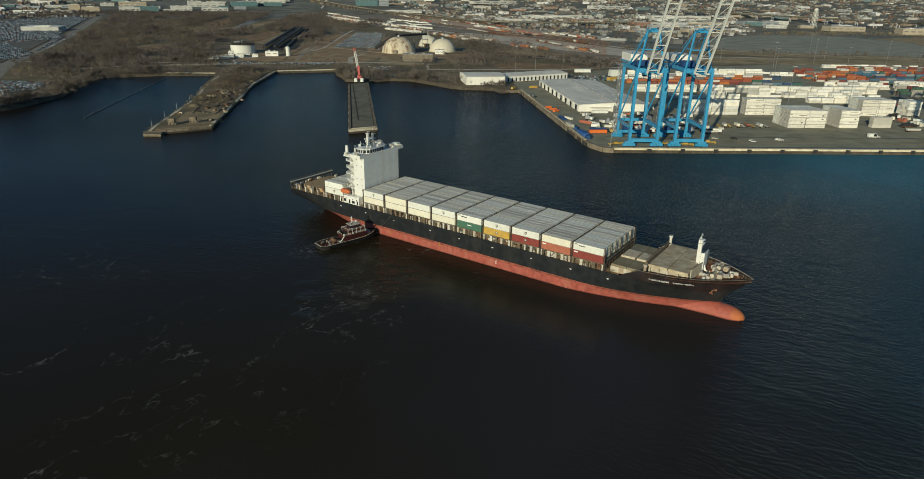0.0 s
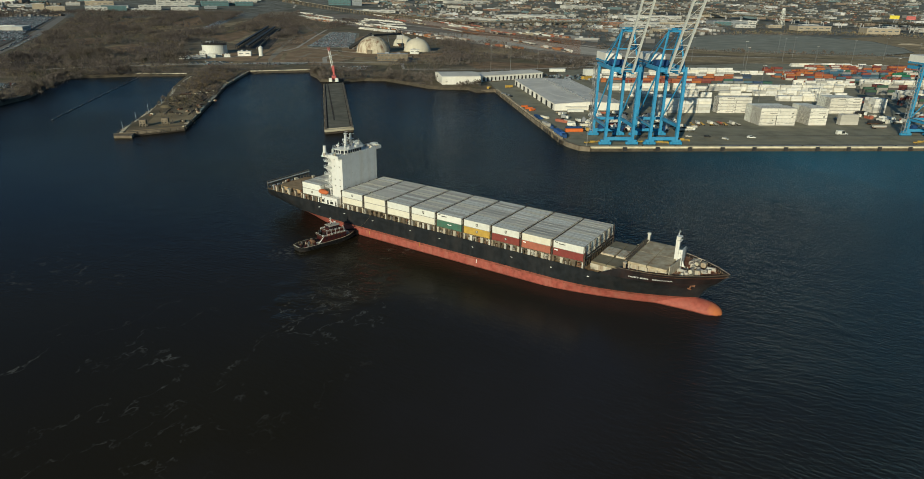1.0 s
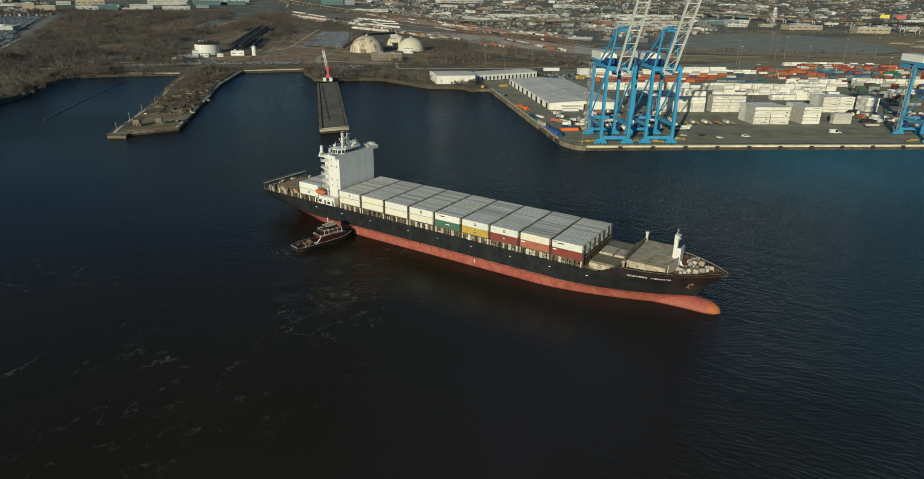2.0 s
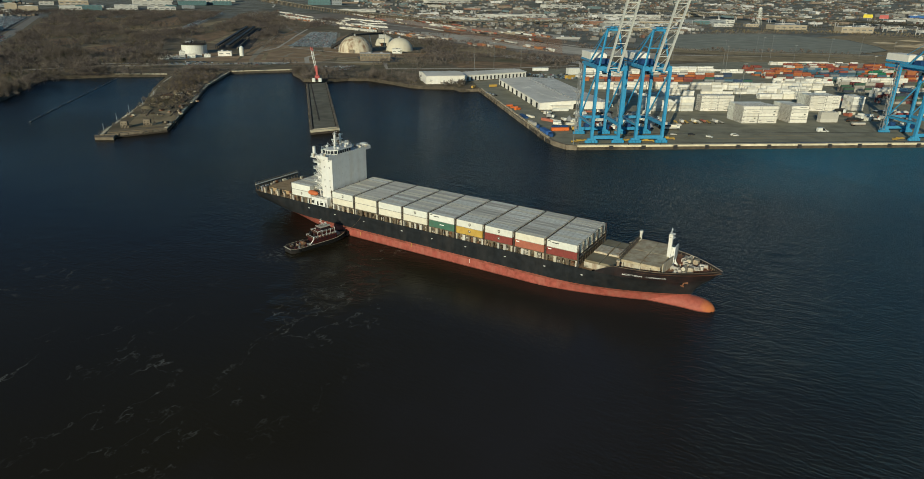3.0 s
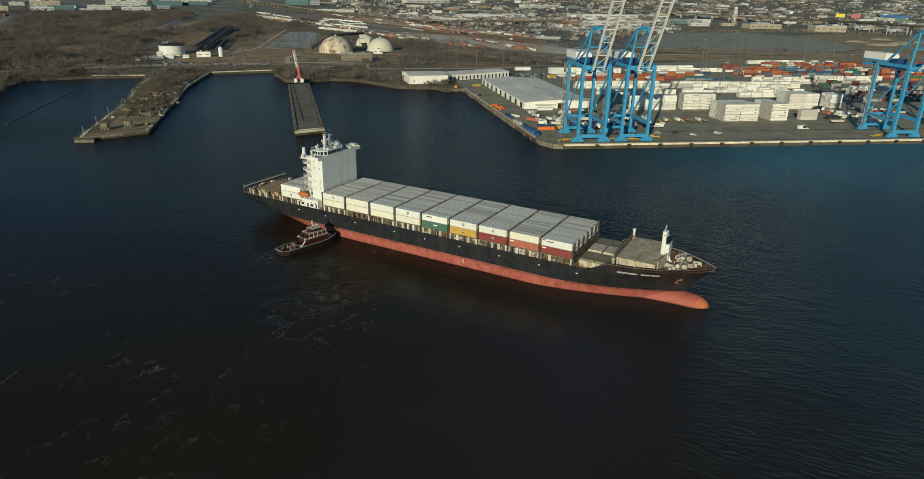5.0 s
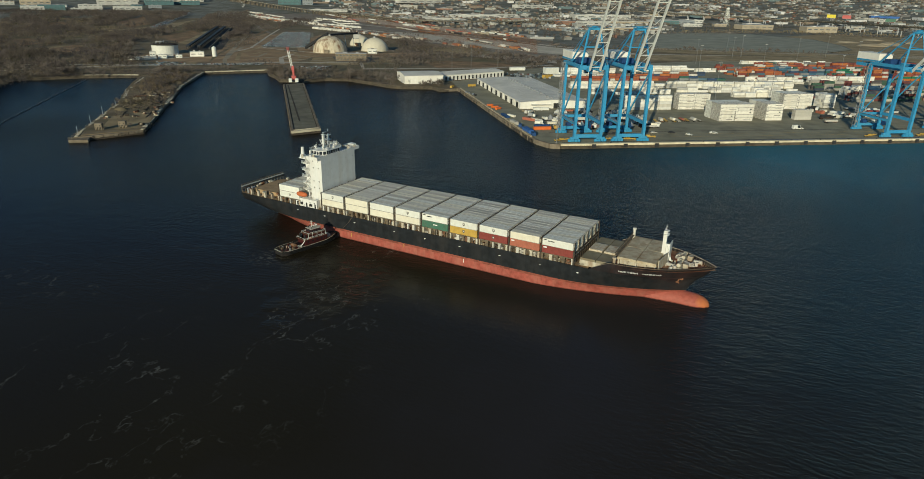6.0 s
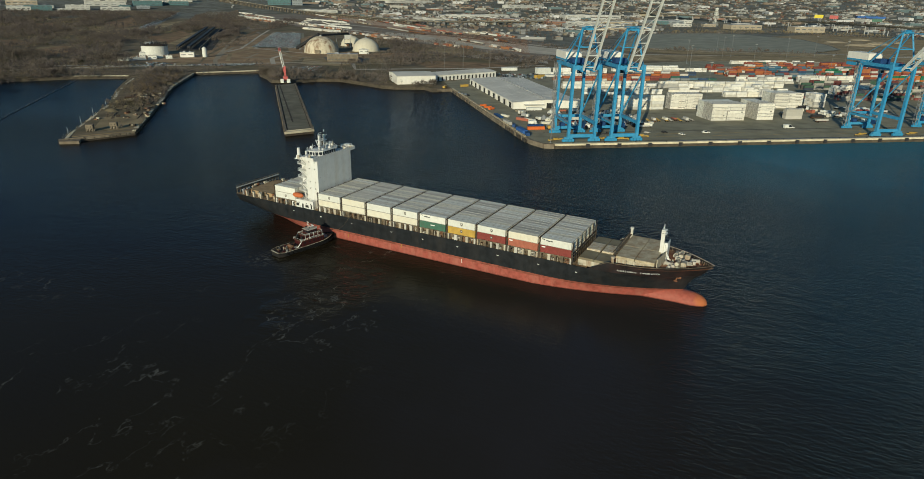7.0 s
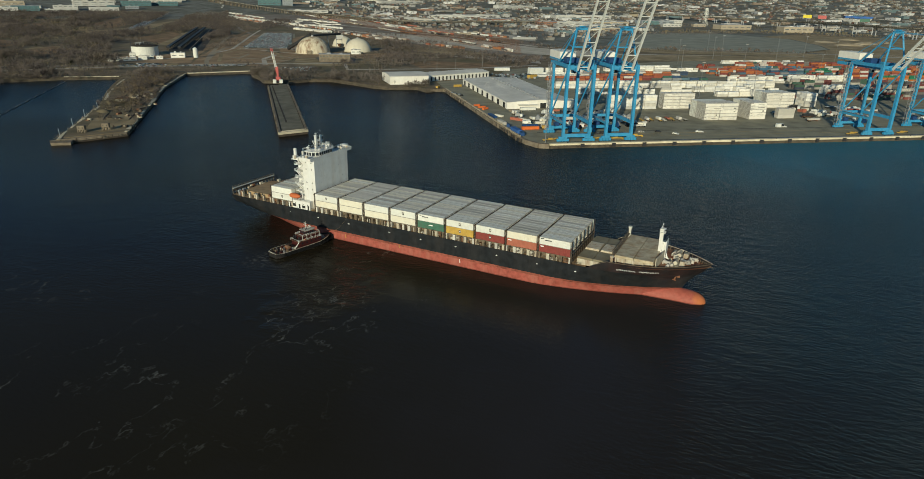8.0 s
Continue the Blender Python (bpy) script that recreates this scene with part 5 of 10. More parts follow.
PROTO = {
    "white": container(BOX_WHITE, "white steel shipping container stacked with others", frame_mt=BOX_FRAME),
    "white_bar": container(BOX_WHITE, "white shipping container with a dark lettering bar", "bar", frame_mt=BOX_FRAME),
    "white_badge": container(BOX_WHITE, "white shipping container with a dark emblem", "badge", frame_mt=BOX_FRAME),
    "cream": container(BOX_CREAM, "cream shipping container with light rust stains", frame_mt=BOX_FRAME),
    "grey": container(BOX_GREY, "pale grey shipping container with a dusty roof"),
    "green": container(BOX_GREEN, "dark green shipping container under a white one", "mid"),
    "yellow": container(BOX_YELLOW, "mustard yellow shipping container under a white one", "badge"),
    "maroon": container(BOX_MAROON, "maroon shipping container under a white one", "badge"),
    "maroon_white": container(BOX_MAROON, "maroon shipping container with pale lettering", "white"),
    "reefer": container(REEFER, "cream white refrigerated container with long dark lettering", "long", frame_mt=BOX_EDGE, name="reefer_container", end_mt=BOX_FRAME),
    "reefer_crest": container(REEFER, "cream white refrigerated container with a dark emblem", "crest", frame_mt=BOX_EDGE, name="reefer_container", end_mt=BOX_FRAME),
    "reefer_plain": container(REEFER, "plain cream refrigerated container in a tall yard stack", None, frame_mt=BOX_EDGE, name="reefer_container", end_mt=BOX_FRAME),
    "brick": container(BOX_BRICK, "brick red shipping container under a cream one", "white"),
}
used = set()


def put_container(kind_key, m, group, stretch=1.0):
    m = m @ Matrix.Diagonal((stretch, 1, 1, 1))
    if kind_key not in used:
        used.add(kind_key)
        ob = PROTO[kind_key]
        ob.matrix_basis = m
    else:
        ob = copy_thing(PROTO[kind_key], m)
    tagged(ob, group=group)
    return ob


rng = random.Random(11)
upper = ["white_badge", "cream", "white", "white_badge", "white_bar", "white_badge", "white_badge", "cream", "white_bar", "white"]
lower = ["cream", "cream", "cream", "cream", "green", "yellow", "maroon", "brick", "maroon_white", "white_badge"]
for b, x in enumerate(starts):
    for r in range(12):
        y = -14.85 + ROW * r
        if r == 0:
            kinds = (lower[b], upper[b])
        else:
            kinds = (rng.choice(("white", "cream", "grey", "maroon_white", "white") if b != 8 else ("white", "grey", "cream")), rng.choice(("grey", "grey", "white", "grey", "cream", "white")))
        for tier, kk in enumerate(kinds):
            put_container(kk, pose(x + rng.uniform(-0.04, 0.04), y, 13.62 + 2.905 * tier), "containers on the ship")

# ---- tug under the ship's quarter ----
TUG = thing("tugboat", "dark red and black tug pushing at the ship's quarter", "tug", pose(-58.6, -30.2, 0, 0, 0, 77) @ Matrix.Diagonal((1.05, 0.90, 0.80, 1)))


def tug_section(x, z):
    """Half breadth of the tug's hull; x from stern to stem."""
    s = (x + 14.5) / 29.0
    b = 4.6 * (1 - max(0, (s - 0.62) / 0.38) ** 2.4) * (1 - 0.35 * max(0, (0.12 - s) / 0.12) ** 2)
    return max(0.15, b * (0.82 + 0.18 * min(1, max(0, z) / 2.5)))


rows = []
for z in (-1.0, 0.4, 1.6, 2.5):
    row = [(x, -tug_section(x, z), z + (0.9 * max(0, x / 14.5) ** 2 if z > 1 else 0)) for x in np.linspace(-14.5, 14.5, 22)]
    row += [(x, -y, zz) for x, y, zz in reversed(row)]
    rows.append(row)
part("hull", Shape().loft(rows, close=True), TUG_BLACK, TUG, "black tug hull")
top = rows[-1]
nt_ = len(top) // 2
part("deck", Shape().loft([[(x, y * 0.97, z - 0.5) for x, y, z in top[:nt_]], [(x, -y * 0.97, z - 0.5) for x, y, z in top[:nt_]]]), TUG_DECK, TUG, "brown worn tug deck")
fen = Shape().loft([[(x, y * 1.03 + math.copysign(dy, y), z - 0.15 + dz) for x, y, z in top] for dy, dz in ((-0.3, 0.3), (0.3, 0.3), (0.35, 0.0), (0.3, -0.3), (-0.3, -0.3), (-0.3, 0.3))], close=True)
part("rubbing_band", fen, TYRE, TUG, "black rubber band round the tug's deck")
part("bulwark_cap", Shape().loft([[(x, y * 1.02, z + 0.02) for x, y, z in top[:8]], [(x, y * 0.93, z + 0.02) for x, y, z in top[:8]]]).loft([[(x, -y * 0.93, z + 0.02) for x, y, z in top[:8]], [(x, -y * 1.02, z + 0.02) for x, y, z in top[:8]]]), BEIGE, TUG, "worn buff capping round the stern")
part("transom_cap", Shape().beam((-14.5, -tug_section(-14.5, 2.5), 2.55), (-14.5, tug_section(-14.5, 2.5), 2.55), 0.5, 0.16), BEIGE, TUG, "worn buff capping on the transom")
for k in range(13):
    x = -11.5 + 1.95 * k
    for s in (-1, 1):
        y = s * (tug_section(x, 2) + 0.25)
        part("tyre_fender", Shape().tube((x, y - 0.2, 1.3), (x, y + 0.2, 1.3), 0.62, n=12), TYRE, TUG)
part("bow_fender", Shape().tube((14.0, -1.6, 2.2), (14.0, 1.6, 2.2), 0.9, n=10).tube((13.6, -2.0, 1.0), (13.6, 2.0, 1.0), 0.8, n=10), TYRE, TUG)
part("deckhouse", Shape().cham(-3.2, 7.6, -3.1, 3.1, 2.1, 5.0, 0.15), TUG_RED, TUG, "dark red deckhouse")
part("upper_house", Shape().cham(-1.2, 6.6, -2.5, 2.5, 4.9, 7.2, 0.12), TUG_RED, TUG)
part("bridge_deck", Shape().box(-1.6, 7.0, -2.9, 2.9, 7.14, 7.26), TUG_DECK, TUG)
for s in (-1, 1):
    for x in (-1.8, 0.4, 2.6, 4.8, 6.4):
        part("porthole", Shape().box(x - 0.4, x + 0.4, s * 3.12 - 0.03, s * 3.12 + 0.03, 3.3, 4.2), GLASS, TUG)
    part("upper_rail", Shape().box(-1.6, 7.0, s * 2.85 - 0.05, s * 2.85 + 0.05, 8.15, 8.25).box(-1.6, 7.0, s * 2.85 - 0.04, s * 2.85 + 0.04, 7.7, 7.76), SHIPWHITE, TUG)
stan_me = Shape().box(-0.07, 0.07, -0.07, 0.07, 5.0, 8.25).mesh("stanchion", SHIPWHITE)
for x in (-1.5, 0.6, 2.7, 4.8, 6.9):
    for y in (-2.85, 2.85):
        o = new("stanchion", stan_me)
        o.parent, o.location = TUG, (x, y, 0)
for x in (-1.5, 6.9):
    part("end_rail", Shape().box(x - 0.05, x + 0.05, -2.85, 2.85, 8.15, 8.25), SHIPWHITE, TUG)
part("bulwark_line", Shape().loft([[(x, y * 1.05, z + 0.1) for x, y, z in top[:nt_ - 2]], [(x, y * 0.97, z + 0.16) for x, y, z in top[:nt_ - 2]]]), BEIGE, TUG, "worn buff bulwark capping")
part("boat_deck", Shape().box(-3.8, 7.4, -3.2, 3.2, 4.86, 5.0), TUG_DECK, TUG)
whl = [(0.4, -2.2), (4.6, -2.2), (5.6, -1.2), (5.6, 1.2), (4.6, 2.2), (0.4, 2.2)]
part("wheelhouse", Shape().prism(whl, 7.2, 9.6), TUG_RED, TUG, "dark red tug wheelhouse")
part("wheelhouse_roof", Shape().prism([(x + (0.15 if x > 3 else -0.15), y * 1.06) for x, y in whl], 9.6, 9.8), BOX_GREY, TUG)
for (x0, y0), (x1, y1) in zip(whl, whl[1:] + whl[:1]):
    d = Vector((x1 - x0, y1 - y0, 0))
    nw = max(1, round(d.length / 0.95))
    for k in range(nw):
        c0, c1 = Vector((x0, y0, 8.1)) + d * ((k + 0.15) / nw), Vector((x0, y0, 8.1)) + d * ((k + 0.85) / nw)
        nn = Vector((d.y, -d.x, 0)).normalized() * 0.04
        up = Vector((0, 0, 1.1))
        part("window", Shape().add([c0 + nn, c1 + nn, c1 + nn + up, c0 + nn + up, c0 - nn, c1 - nn, c1 - nn + up, c0 - nn + up], [(0, 1, 2, 3), (7, 6, 5, 4), (0, 4, 5, 1), (2, 6, 7, 3), (1, 5, 6, 2), (0, 3, 7, 4)]), GLASS, TUG)
for y in (-1.9, 1.9):
    part("funnel", Shape().tube((-2.6, y, 5.0), (-2.6, y, 7.4), 0.5, 0.45, 10), TUG_BLACK, TUG, "black exhaust stack")
tm = Shape().tube((2.0, 0, 9.8), (2.0, 0, 14.0), 0.14).beam((2, -1.3, 12.0), (2, 1.3, 12.0), 0.14, 0.14).beam((2, -0.9, 13.2), (2, 0.9, 13.2), 0.12, 0.12).beam((3.0, -0.8, 10.6), (3.0, 0.8, 10.6), 0.2, 0.25)
part("mast", tm, SHIPWHITE, TUG)
rl = Shape()
for s in (-3.1, 3.1):
    rl.box(-3.7, 7.3, s - 0.05, s + 0.05, 5.95, 6.05).box(-3.7, 7.3, s - 0.04, s + 0.04, 5.45, 5.52)
    for x in np.arange(-3.7, 7.4, 1.55):
        rl.box(x - 0.05, x + 0.05, s - 0.05, s + 0.05, 5.0, 6.05)
rl.box(-3.7, -3.6, -3.1, 3.1, 5.95, 6.05)
for s in (-2.3, 2.3):
    rl.box(-1.0, 1.6, s - 0.05, s + 0.05, 8.1, 8.2)
part("rail", rl, SHIPWHITE, TUG, "white railings")
part("companion_ladder", Shape().beam((-3.4, -3.0, 5.0), (-5.6, -3.0, 2.2), 0.45, 0.15), SHIPWHITE, TUG)
part("radar", Shape().beam((4.0, -1.1, 11.0), (4.0, 1.1, 11.0), 0.25, 0.3).tube((4.0, 0, 9.8), (4.0, 0, 10.9), 0.16), SHIPWHITE, TUG)
part("searchlight", Shape().tube((4.9, 1.4, 9.8), (4.9, 1.4, 10.3), 0.08).tube((4.7, 1.4, 10.5), (5.2, 1.4, 10.5), 0.25, n=10), STEEL, TUG)
for s in (-1, 1):
    part("horn", Shape().tube((1.2, s * 1.2, 9.8), (1.2, s * 1.2, 10.6), 0.1).tube((1.0, s * 1.2, 10.6), (1.9, s * 1.2, 10.7), 0.1, 0.25, 8), TUG_BLACK, TUG)
part("fire_monitor", Shape().tube((5.0, 0, 9.9), (5.6, 0, 10.5), 0.2), RED_WHITE_R, TUG)
part("tow_winch", Shape().tube((-7.2, -1.3, 3.0), (-7.2, 1.3, 3.0), 0.85, n=12).box(-8.2, -6.2, -1.6, 1.6, 2.1, 2.6), RUST, TUG)
part("bow_winch", Shape().tube((9.6, -1.1, 3.4), (9.6, 1.1, 3.4), 0.75, n=12).box(8.8, 10.5, -1.4, 1.4, 2.3, 2.9), STEEL, TUG)
part("tow_bitts", Shape().tube((-10, -0.7, 2.0), (-10, -0.7, 3.4), 0.22).tube((-10, 0.7, 2.0), (-10, 0.7, 3.4), 0.22).tube((-10, -1.1, 3.0), (-10, 1.1, 3.0), 0.15), BEIGE, TUG)
for x, y in ((-6.0, -2.2), (-6.2, 2.0), (-11.8, 1.2), (-8.9, -2.6)):
    part("deck_locker", Shape().cham(x - 0.6, x + 0.6, y - 0.45, y + 0.45, 2.0, 2.9, 0.06), BOX_GREY if x > -7 else LASHING, TUG)
rng = random.Random(44)
for k in range(26):
    x, y = rng.uniform(-13.2, -5.2), rng.uniform(-2.9, 2.9)
    h = rng.uniform(0.3, 1.5)
    part("deck_gear", Shape().cham(x - rng.uniform(0.15, 0.5), x + 0.3, y - 0.25, y + rng.uniform(0.1, 0.5), 2.0, 2.0 + h, 0.05).tube((x, y, 2.0), (x, y, 2.4 + h), 0.08), rng.choice((TUG_RED, RUST, TUG_BLACK, LASHING, STEEL, TUG_BLACK)), TUG)
for k in range(16):
    x, y = rng.uniform(-3.4, 6.8), rng.choice((-1, 1)) * rng.uniform(2.4, 2.9)
    part("deck_gear", Shape().cham(x - 0.3, x + 0.3, y - 0.2, y + 0.2, 5.0, 5.3 + rng.uniform(0.2, 0.9), 0.05), rng.choice((SHIPWHITE, TUG_BLACK, BOX_GREY, TUG_RED)), TUG)
part("life_raft", Shape().tube((-1.2, -2.6, 5.5), (-0.1, -2.6, 5.5), 0.4, n=10), ORANGE, TUG)
# line from the tug's bow up to the ship's deck edge
rope = Shape()
p0, p1 = Vector((-55.0, -15.9, 4.4)), Vector((-45.5, -14.8, 11.9))
pts = [p0.lerp(p1, k / 12) - Vector((0, 0.9 * math.sin(math.pi * k / 12), 2.4 * math.sin(math.pi * k / 12))) for k in range(13)]
for a, b in zip(pts, pts[1:]):
    rope.tube(a, b, 0.055, n=6)
tagged(part("towing_line", rope, LASHING), "dirty slack towing line from the tug to the ship", "rope")

# ---- ship-to-shore cranes ----


def quay_crane(boom_angle):
    """Front rail is y = 0, landward y = 32; x runs along the quay."""
    c = thing("quay_crane", "blue ship-to-shore gantry crane with its pale boom raised", "crane", group="quay cranes")
    H = 54.0
    for x in (-10, 10):
        for y, wid in ((0, 2.5), (32, 2.1)):
            part("leg", Shape().beam((x, y, 2.6), (x * 0.985, y, H), wid, 1.9), CRANE_BLUE, c)
            bog = Shape().beam((x - 4.6, y, 1.9), (x + 4.6, y, 1.9), 0.9, 0.9).beam((x - 3.2, y, 3.0), (x + 3.2, y, 3.0), 1.9, 1.6)
            for d in (-3.5, -1.2, 1.2, 3.5):
                bog.box(x + d - 1.05, x + d + 1.05, y - 0.95, y + 0.95, 0.45, 2.1)
            b = part("bogie", bog, CRANE_BLUE, c)
            for d in (-4.0, -3.0, -1.7, -0.7, 0.7, 1.7, 3.0, 4.0):
                part("wheel", Shape().tube((x + d, y - 0.3, 0.36), (x + d, y + 0.3, 0.36), 0.36, n=10), BLACKSTEEL, b)
        part("portal_beam", Shape().beam((x, 0.9, 13.5), (x, 31, 13.5), 1.3, 2.2), CRANE_BLUE, c)
        part("upper_beam", Shape().beam((x, -1.0, H), (x, 33, H), 1.4, 2.4), CRANE_BLUE, c)
        part("diagonal_brace", Shape().tube((x, 31.2, 15.0), (x, 1.4, H - 4), 0.55, n=8), CRANE_BLUE, c)
        part("walkway", Shape().box(x - 1.7 if x < 0 else x + 0.8, x - 0.8 if x < 0 else x + 1.7, 1, 31, 14.7, 14.85).box(x - 1.7 if x < 0 else x + 1.65, x - 1.65 if x < 0 else x + 1.7, 1, 31, 15.8, 15.9), STEEL, c)
    part("sill_beam", Shape().beam((-10, 0, 4.6), (10, 0, 4.6), 1.5, 2.4), CRANE_BLUE, c)
    part("sill_beam", Shape().beam((-10, 32, 4.6), (10, 32, 4.6), 1.4, 2.2), CRANE_BLUE, c)
    part("portal_tie", Shape().beam((-10, 32, 13.5), (10, 32, 13.5), 1.2, 2.0), CRANE_BLUE, c)
    part("top_tie", Shape().beam((-10, 0.2, H - 1.0), (10, 0.2, H - 1.0), 1.5, 2.6), CRANE_BLUE, c)
    part("top_tie", Shape().beam((-10, 32, H - 0.6), (10, 32, H - 0.6), 1.4, 2.4), CRANE_BLUE, c)
    # bridge girders that run landward, and the machinery house on them
    for x in (-4.3, 4.3):
        part("bridge_girder", Shape().beam((x, -3, H - 2.2), (x, 55, H - 2.2), 1.3, 2.4), CRANE_BLUE, c)
    for y in (14, 24, 44, 51.5):
        part("girder_tie", Shape().beam((-4.3, y, H - 2.0), (4.3, y, H - 2.0), 0.7, 1.0), CRANE_BLUE, c)
    hs = part("machinery_house", Shape().cham(-6.2, 6.2, 30.4, 54.0, H + 1.6, H + 7.4, 0.3), WALL_WHITE, c, "white machinery house")
    part("house_band", Shape().box(-6.26, 6.26, 30.34, 54.06, H + 0.6, H + 2.2), CRANE_BLUE, hs)
    part("house_rail", Shape().box(-7.0, 7.0, 32.8, 32.9, H + 2.2, H + 2.3).box(-6.6, 6.6, 51, 51.1, H + 2.2, H + 2.3).box(-6.6, 6.6, 33, 51.1, H + 0.9, H + 1.08), STEEL, hs)
    part("electric_cabin", Shape().cham(-4.5, 4.5, 19, 26, H + 0.2, H + 4.0, 0.2), CRANE_DARK, c, "dark navy electrical cabin")
    part("trolley", Shape().cham(-3.5, 3.5, 27.0, 31.5, H - 0.8, H + 0.8, 0.15), CRANE_DARK, c)
    cab = part("driver_cab", Shape().cham(2.2, 5.0, 23.6, 26.6, H - 7.6, H - 4.4, 0.2).beam((3.6, 25, H - 4.4), (3.6, 25, H - 2), 0.5, 0.5), BOX_WHITE, c, "white driver's cab")
    part("window", Shape().box(2.4, 4.8, 23.5, 23.62, H - 7.2, H - 5.2), GLASS, cab)
    # A-frame and stays
    A = H + 25
    for x in (-1, 1):
        part("a_frame_post", Shape().beam((x * 9.0, 0.2, H), (x * 4.0, 4.0, A), 1.1, 1.1), CRANE_BLUE, c)
        part("a_frame_back", Shape().beam((x * 8.0, 27, H), (x * 4.0, 4.6, A), 0.8, 0.8), CRANE_BLUE, c)
        part("back_stay", Shape().tube((x * 4.2, 4.6, A), (x * 4.3, 50, H - 1), 0.22, n=6), CRANE_BLUE, c)
        part("strut", Shape().beam((x * 6.8, 1.9, H + 13), (x * 6.2, 15.2, H + 14.0), 0.6, 0.6), CRANE_BLUE, c)
    part("apex_tie", Shape().beam((-4.6, 4.2, A), (4.6, 4.2, A), 1.4, 1.6), CRANE_BLUE, c)
    part("mid_tie", Shape().beam((-6.6, 2, H + 13), (6.6, 2, H + 13), 0.7, 0.8), CRANE_BLUE, c)
    ap = Shape().box(-5.2, 5.2, 2.8, 5.8, A + 0.8, A + 0.95)
    for x in (-5.2, 5.1):
        ap.box(x, x + 0.1, 2.8, 5.8, A + 1.9, A + 2.0)
    for y in (2.8, 5.7):
        ap.box(-5.2, 5.2, y, y + 0.1, A + 1.9, A + 2.0)
        for x in np.arange(-5.2, 5.3, 1.7):
            ap.box(x - 0.05, x + 0.05, y, y + 0.1, A + 0.9, A + 2.0)
    part("apex_platform", ap.tube((-2, 4.2, A + 1.2), (2, 4.2, A + 1.2), 0.9, n=10), CRANE_BLUE, c)
    # boom: twin girders with lattice ties
    ca, sa = math.cos(radians(boom_angle)), math.sin(radians(boom_angle))

    def bp(x, s, up=0.0):
        return (x, -3.0 - s * ca - up * sa * -1, H - 2.2 + s * sa + up * ca)

    for x in (-3.8, 3.8):
        part("boom_girder", Shape().beam(bp(x, 0), bp(x, 62), 1.1, 1.7), BOOM_PALE, c, "pale grey box girder of the raised boom")
    for k, s in enumerate((2, 12, 22, 32, 42, 52, 61)):
        part("boom_tie", Shape().beam(bp(-3.8, s), bp(3.8, s), 0.4, 0.45), BOOM_PALE, c)
        if k < 6:
            part("boom_brace", Shape().tube(bp(-3.8, s), bp(3.8, s + 10), 0.15, n=6), BOOM_PALE, c)
    for x in (-4.3, 4.3):
        part("fore_stay", Shape().tube((x * 0.95, 4.0, A), bp(x, 34, 1.2), 0.2, n=6), CRANE_BLUE, c)
    # stair tower on the landside leg, cable reel, ladders
    st = Shape()
    for k in range(13):
        z0 = 3.0 + 3.9 * k
        st.box(-13.6, -11.0, 30.6, 33.4, z0, z0 + 0.12)
        ya, yb = (30.9, 33.1) if k % 2 else (33.1, 30.9)
        st.beam((-12.3, ya, z0), (-12.3, yb, z0 + 3.9), 0.9, 0.2)
        st.box(-13.6, -13.5, 30.6, 33.4, z0 + 1.0, z0 + 1.1).box(-13.6, -11.0, 33.3, 33.4, z0 + 1.0, z0 + 1.1)
    for x, y in ((-13.55, 30.65), (-13.55, 33.35), (-11.05, 30.65), (-11.05, 33.35)):
        st.box(x - 0.1, x + 0.1, y - 0.1, y + 0.1, 2.4, 54)
    part("stair_tower", st, STEEL, c, "galvanised zigzag stair tower")
    part("cable_reel", Shape().tube((11.5, 29, 6), (12.1, 29, 6), 2.2, n=18), CRANE_DARK, c)
    part("drive_cabinet", Shape().cham(-6.5, -2.5, 30.6, 33.4, 5.7, 8.6, 0.1), CRANE_DARK, c)
    part("drive_cabinet", Shape().cham(3.5, 6.5, 30.8, 33.2, 5.7, 8.2, 0.1), BOX_WHITE, c)
    return c


crane = quay_crane(61)
crane.matrix_basis = LAND @ pose(24.3, 7.2, GZ)
copy_thing(crane, LAND @ pose(57.4, 7.2, GZ))
crane_low = quay_crane(50)
crane_low.matrix_basis = LAND @ pose(281, 7.2, GZ)
copy_thing(crane_low, LAND @ pose(349, 7.2, GZ))

# spreaders, chassis and lashing gear left between the crane legs
def spreader(m, mt, lb):
    s = thing("container_spreader", lb, "spreader", m, "spreaders on the quay")
    part("main_beam", Shape().beam((-6, 0, 1.0), (6, 0, 1.0), 1.2, 0.7).box(-1.8, 1.8, -1.1, 1.1, 1.3, 2.3), mt, s)
    for x in (-6, 6):
        part("end_beam", Shape().beam((x, -1.25, 0.7), (x, 1.25, 0.7), 0.5, 1.4), mt, s)
    return s


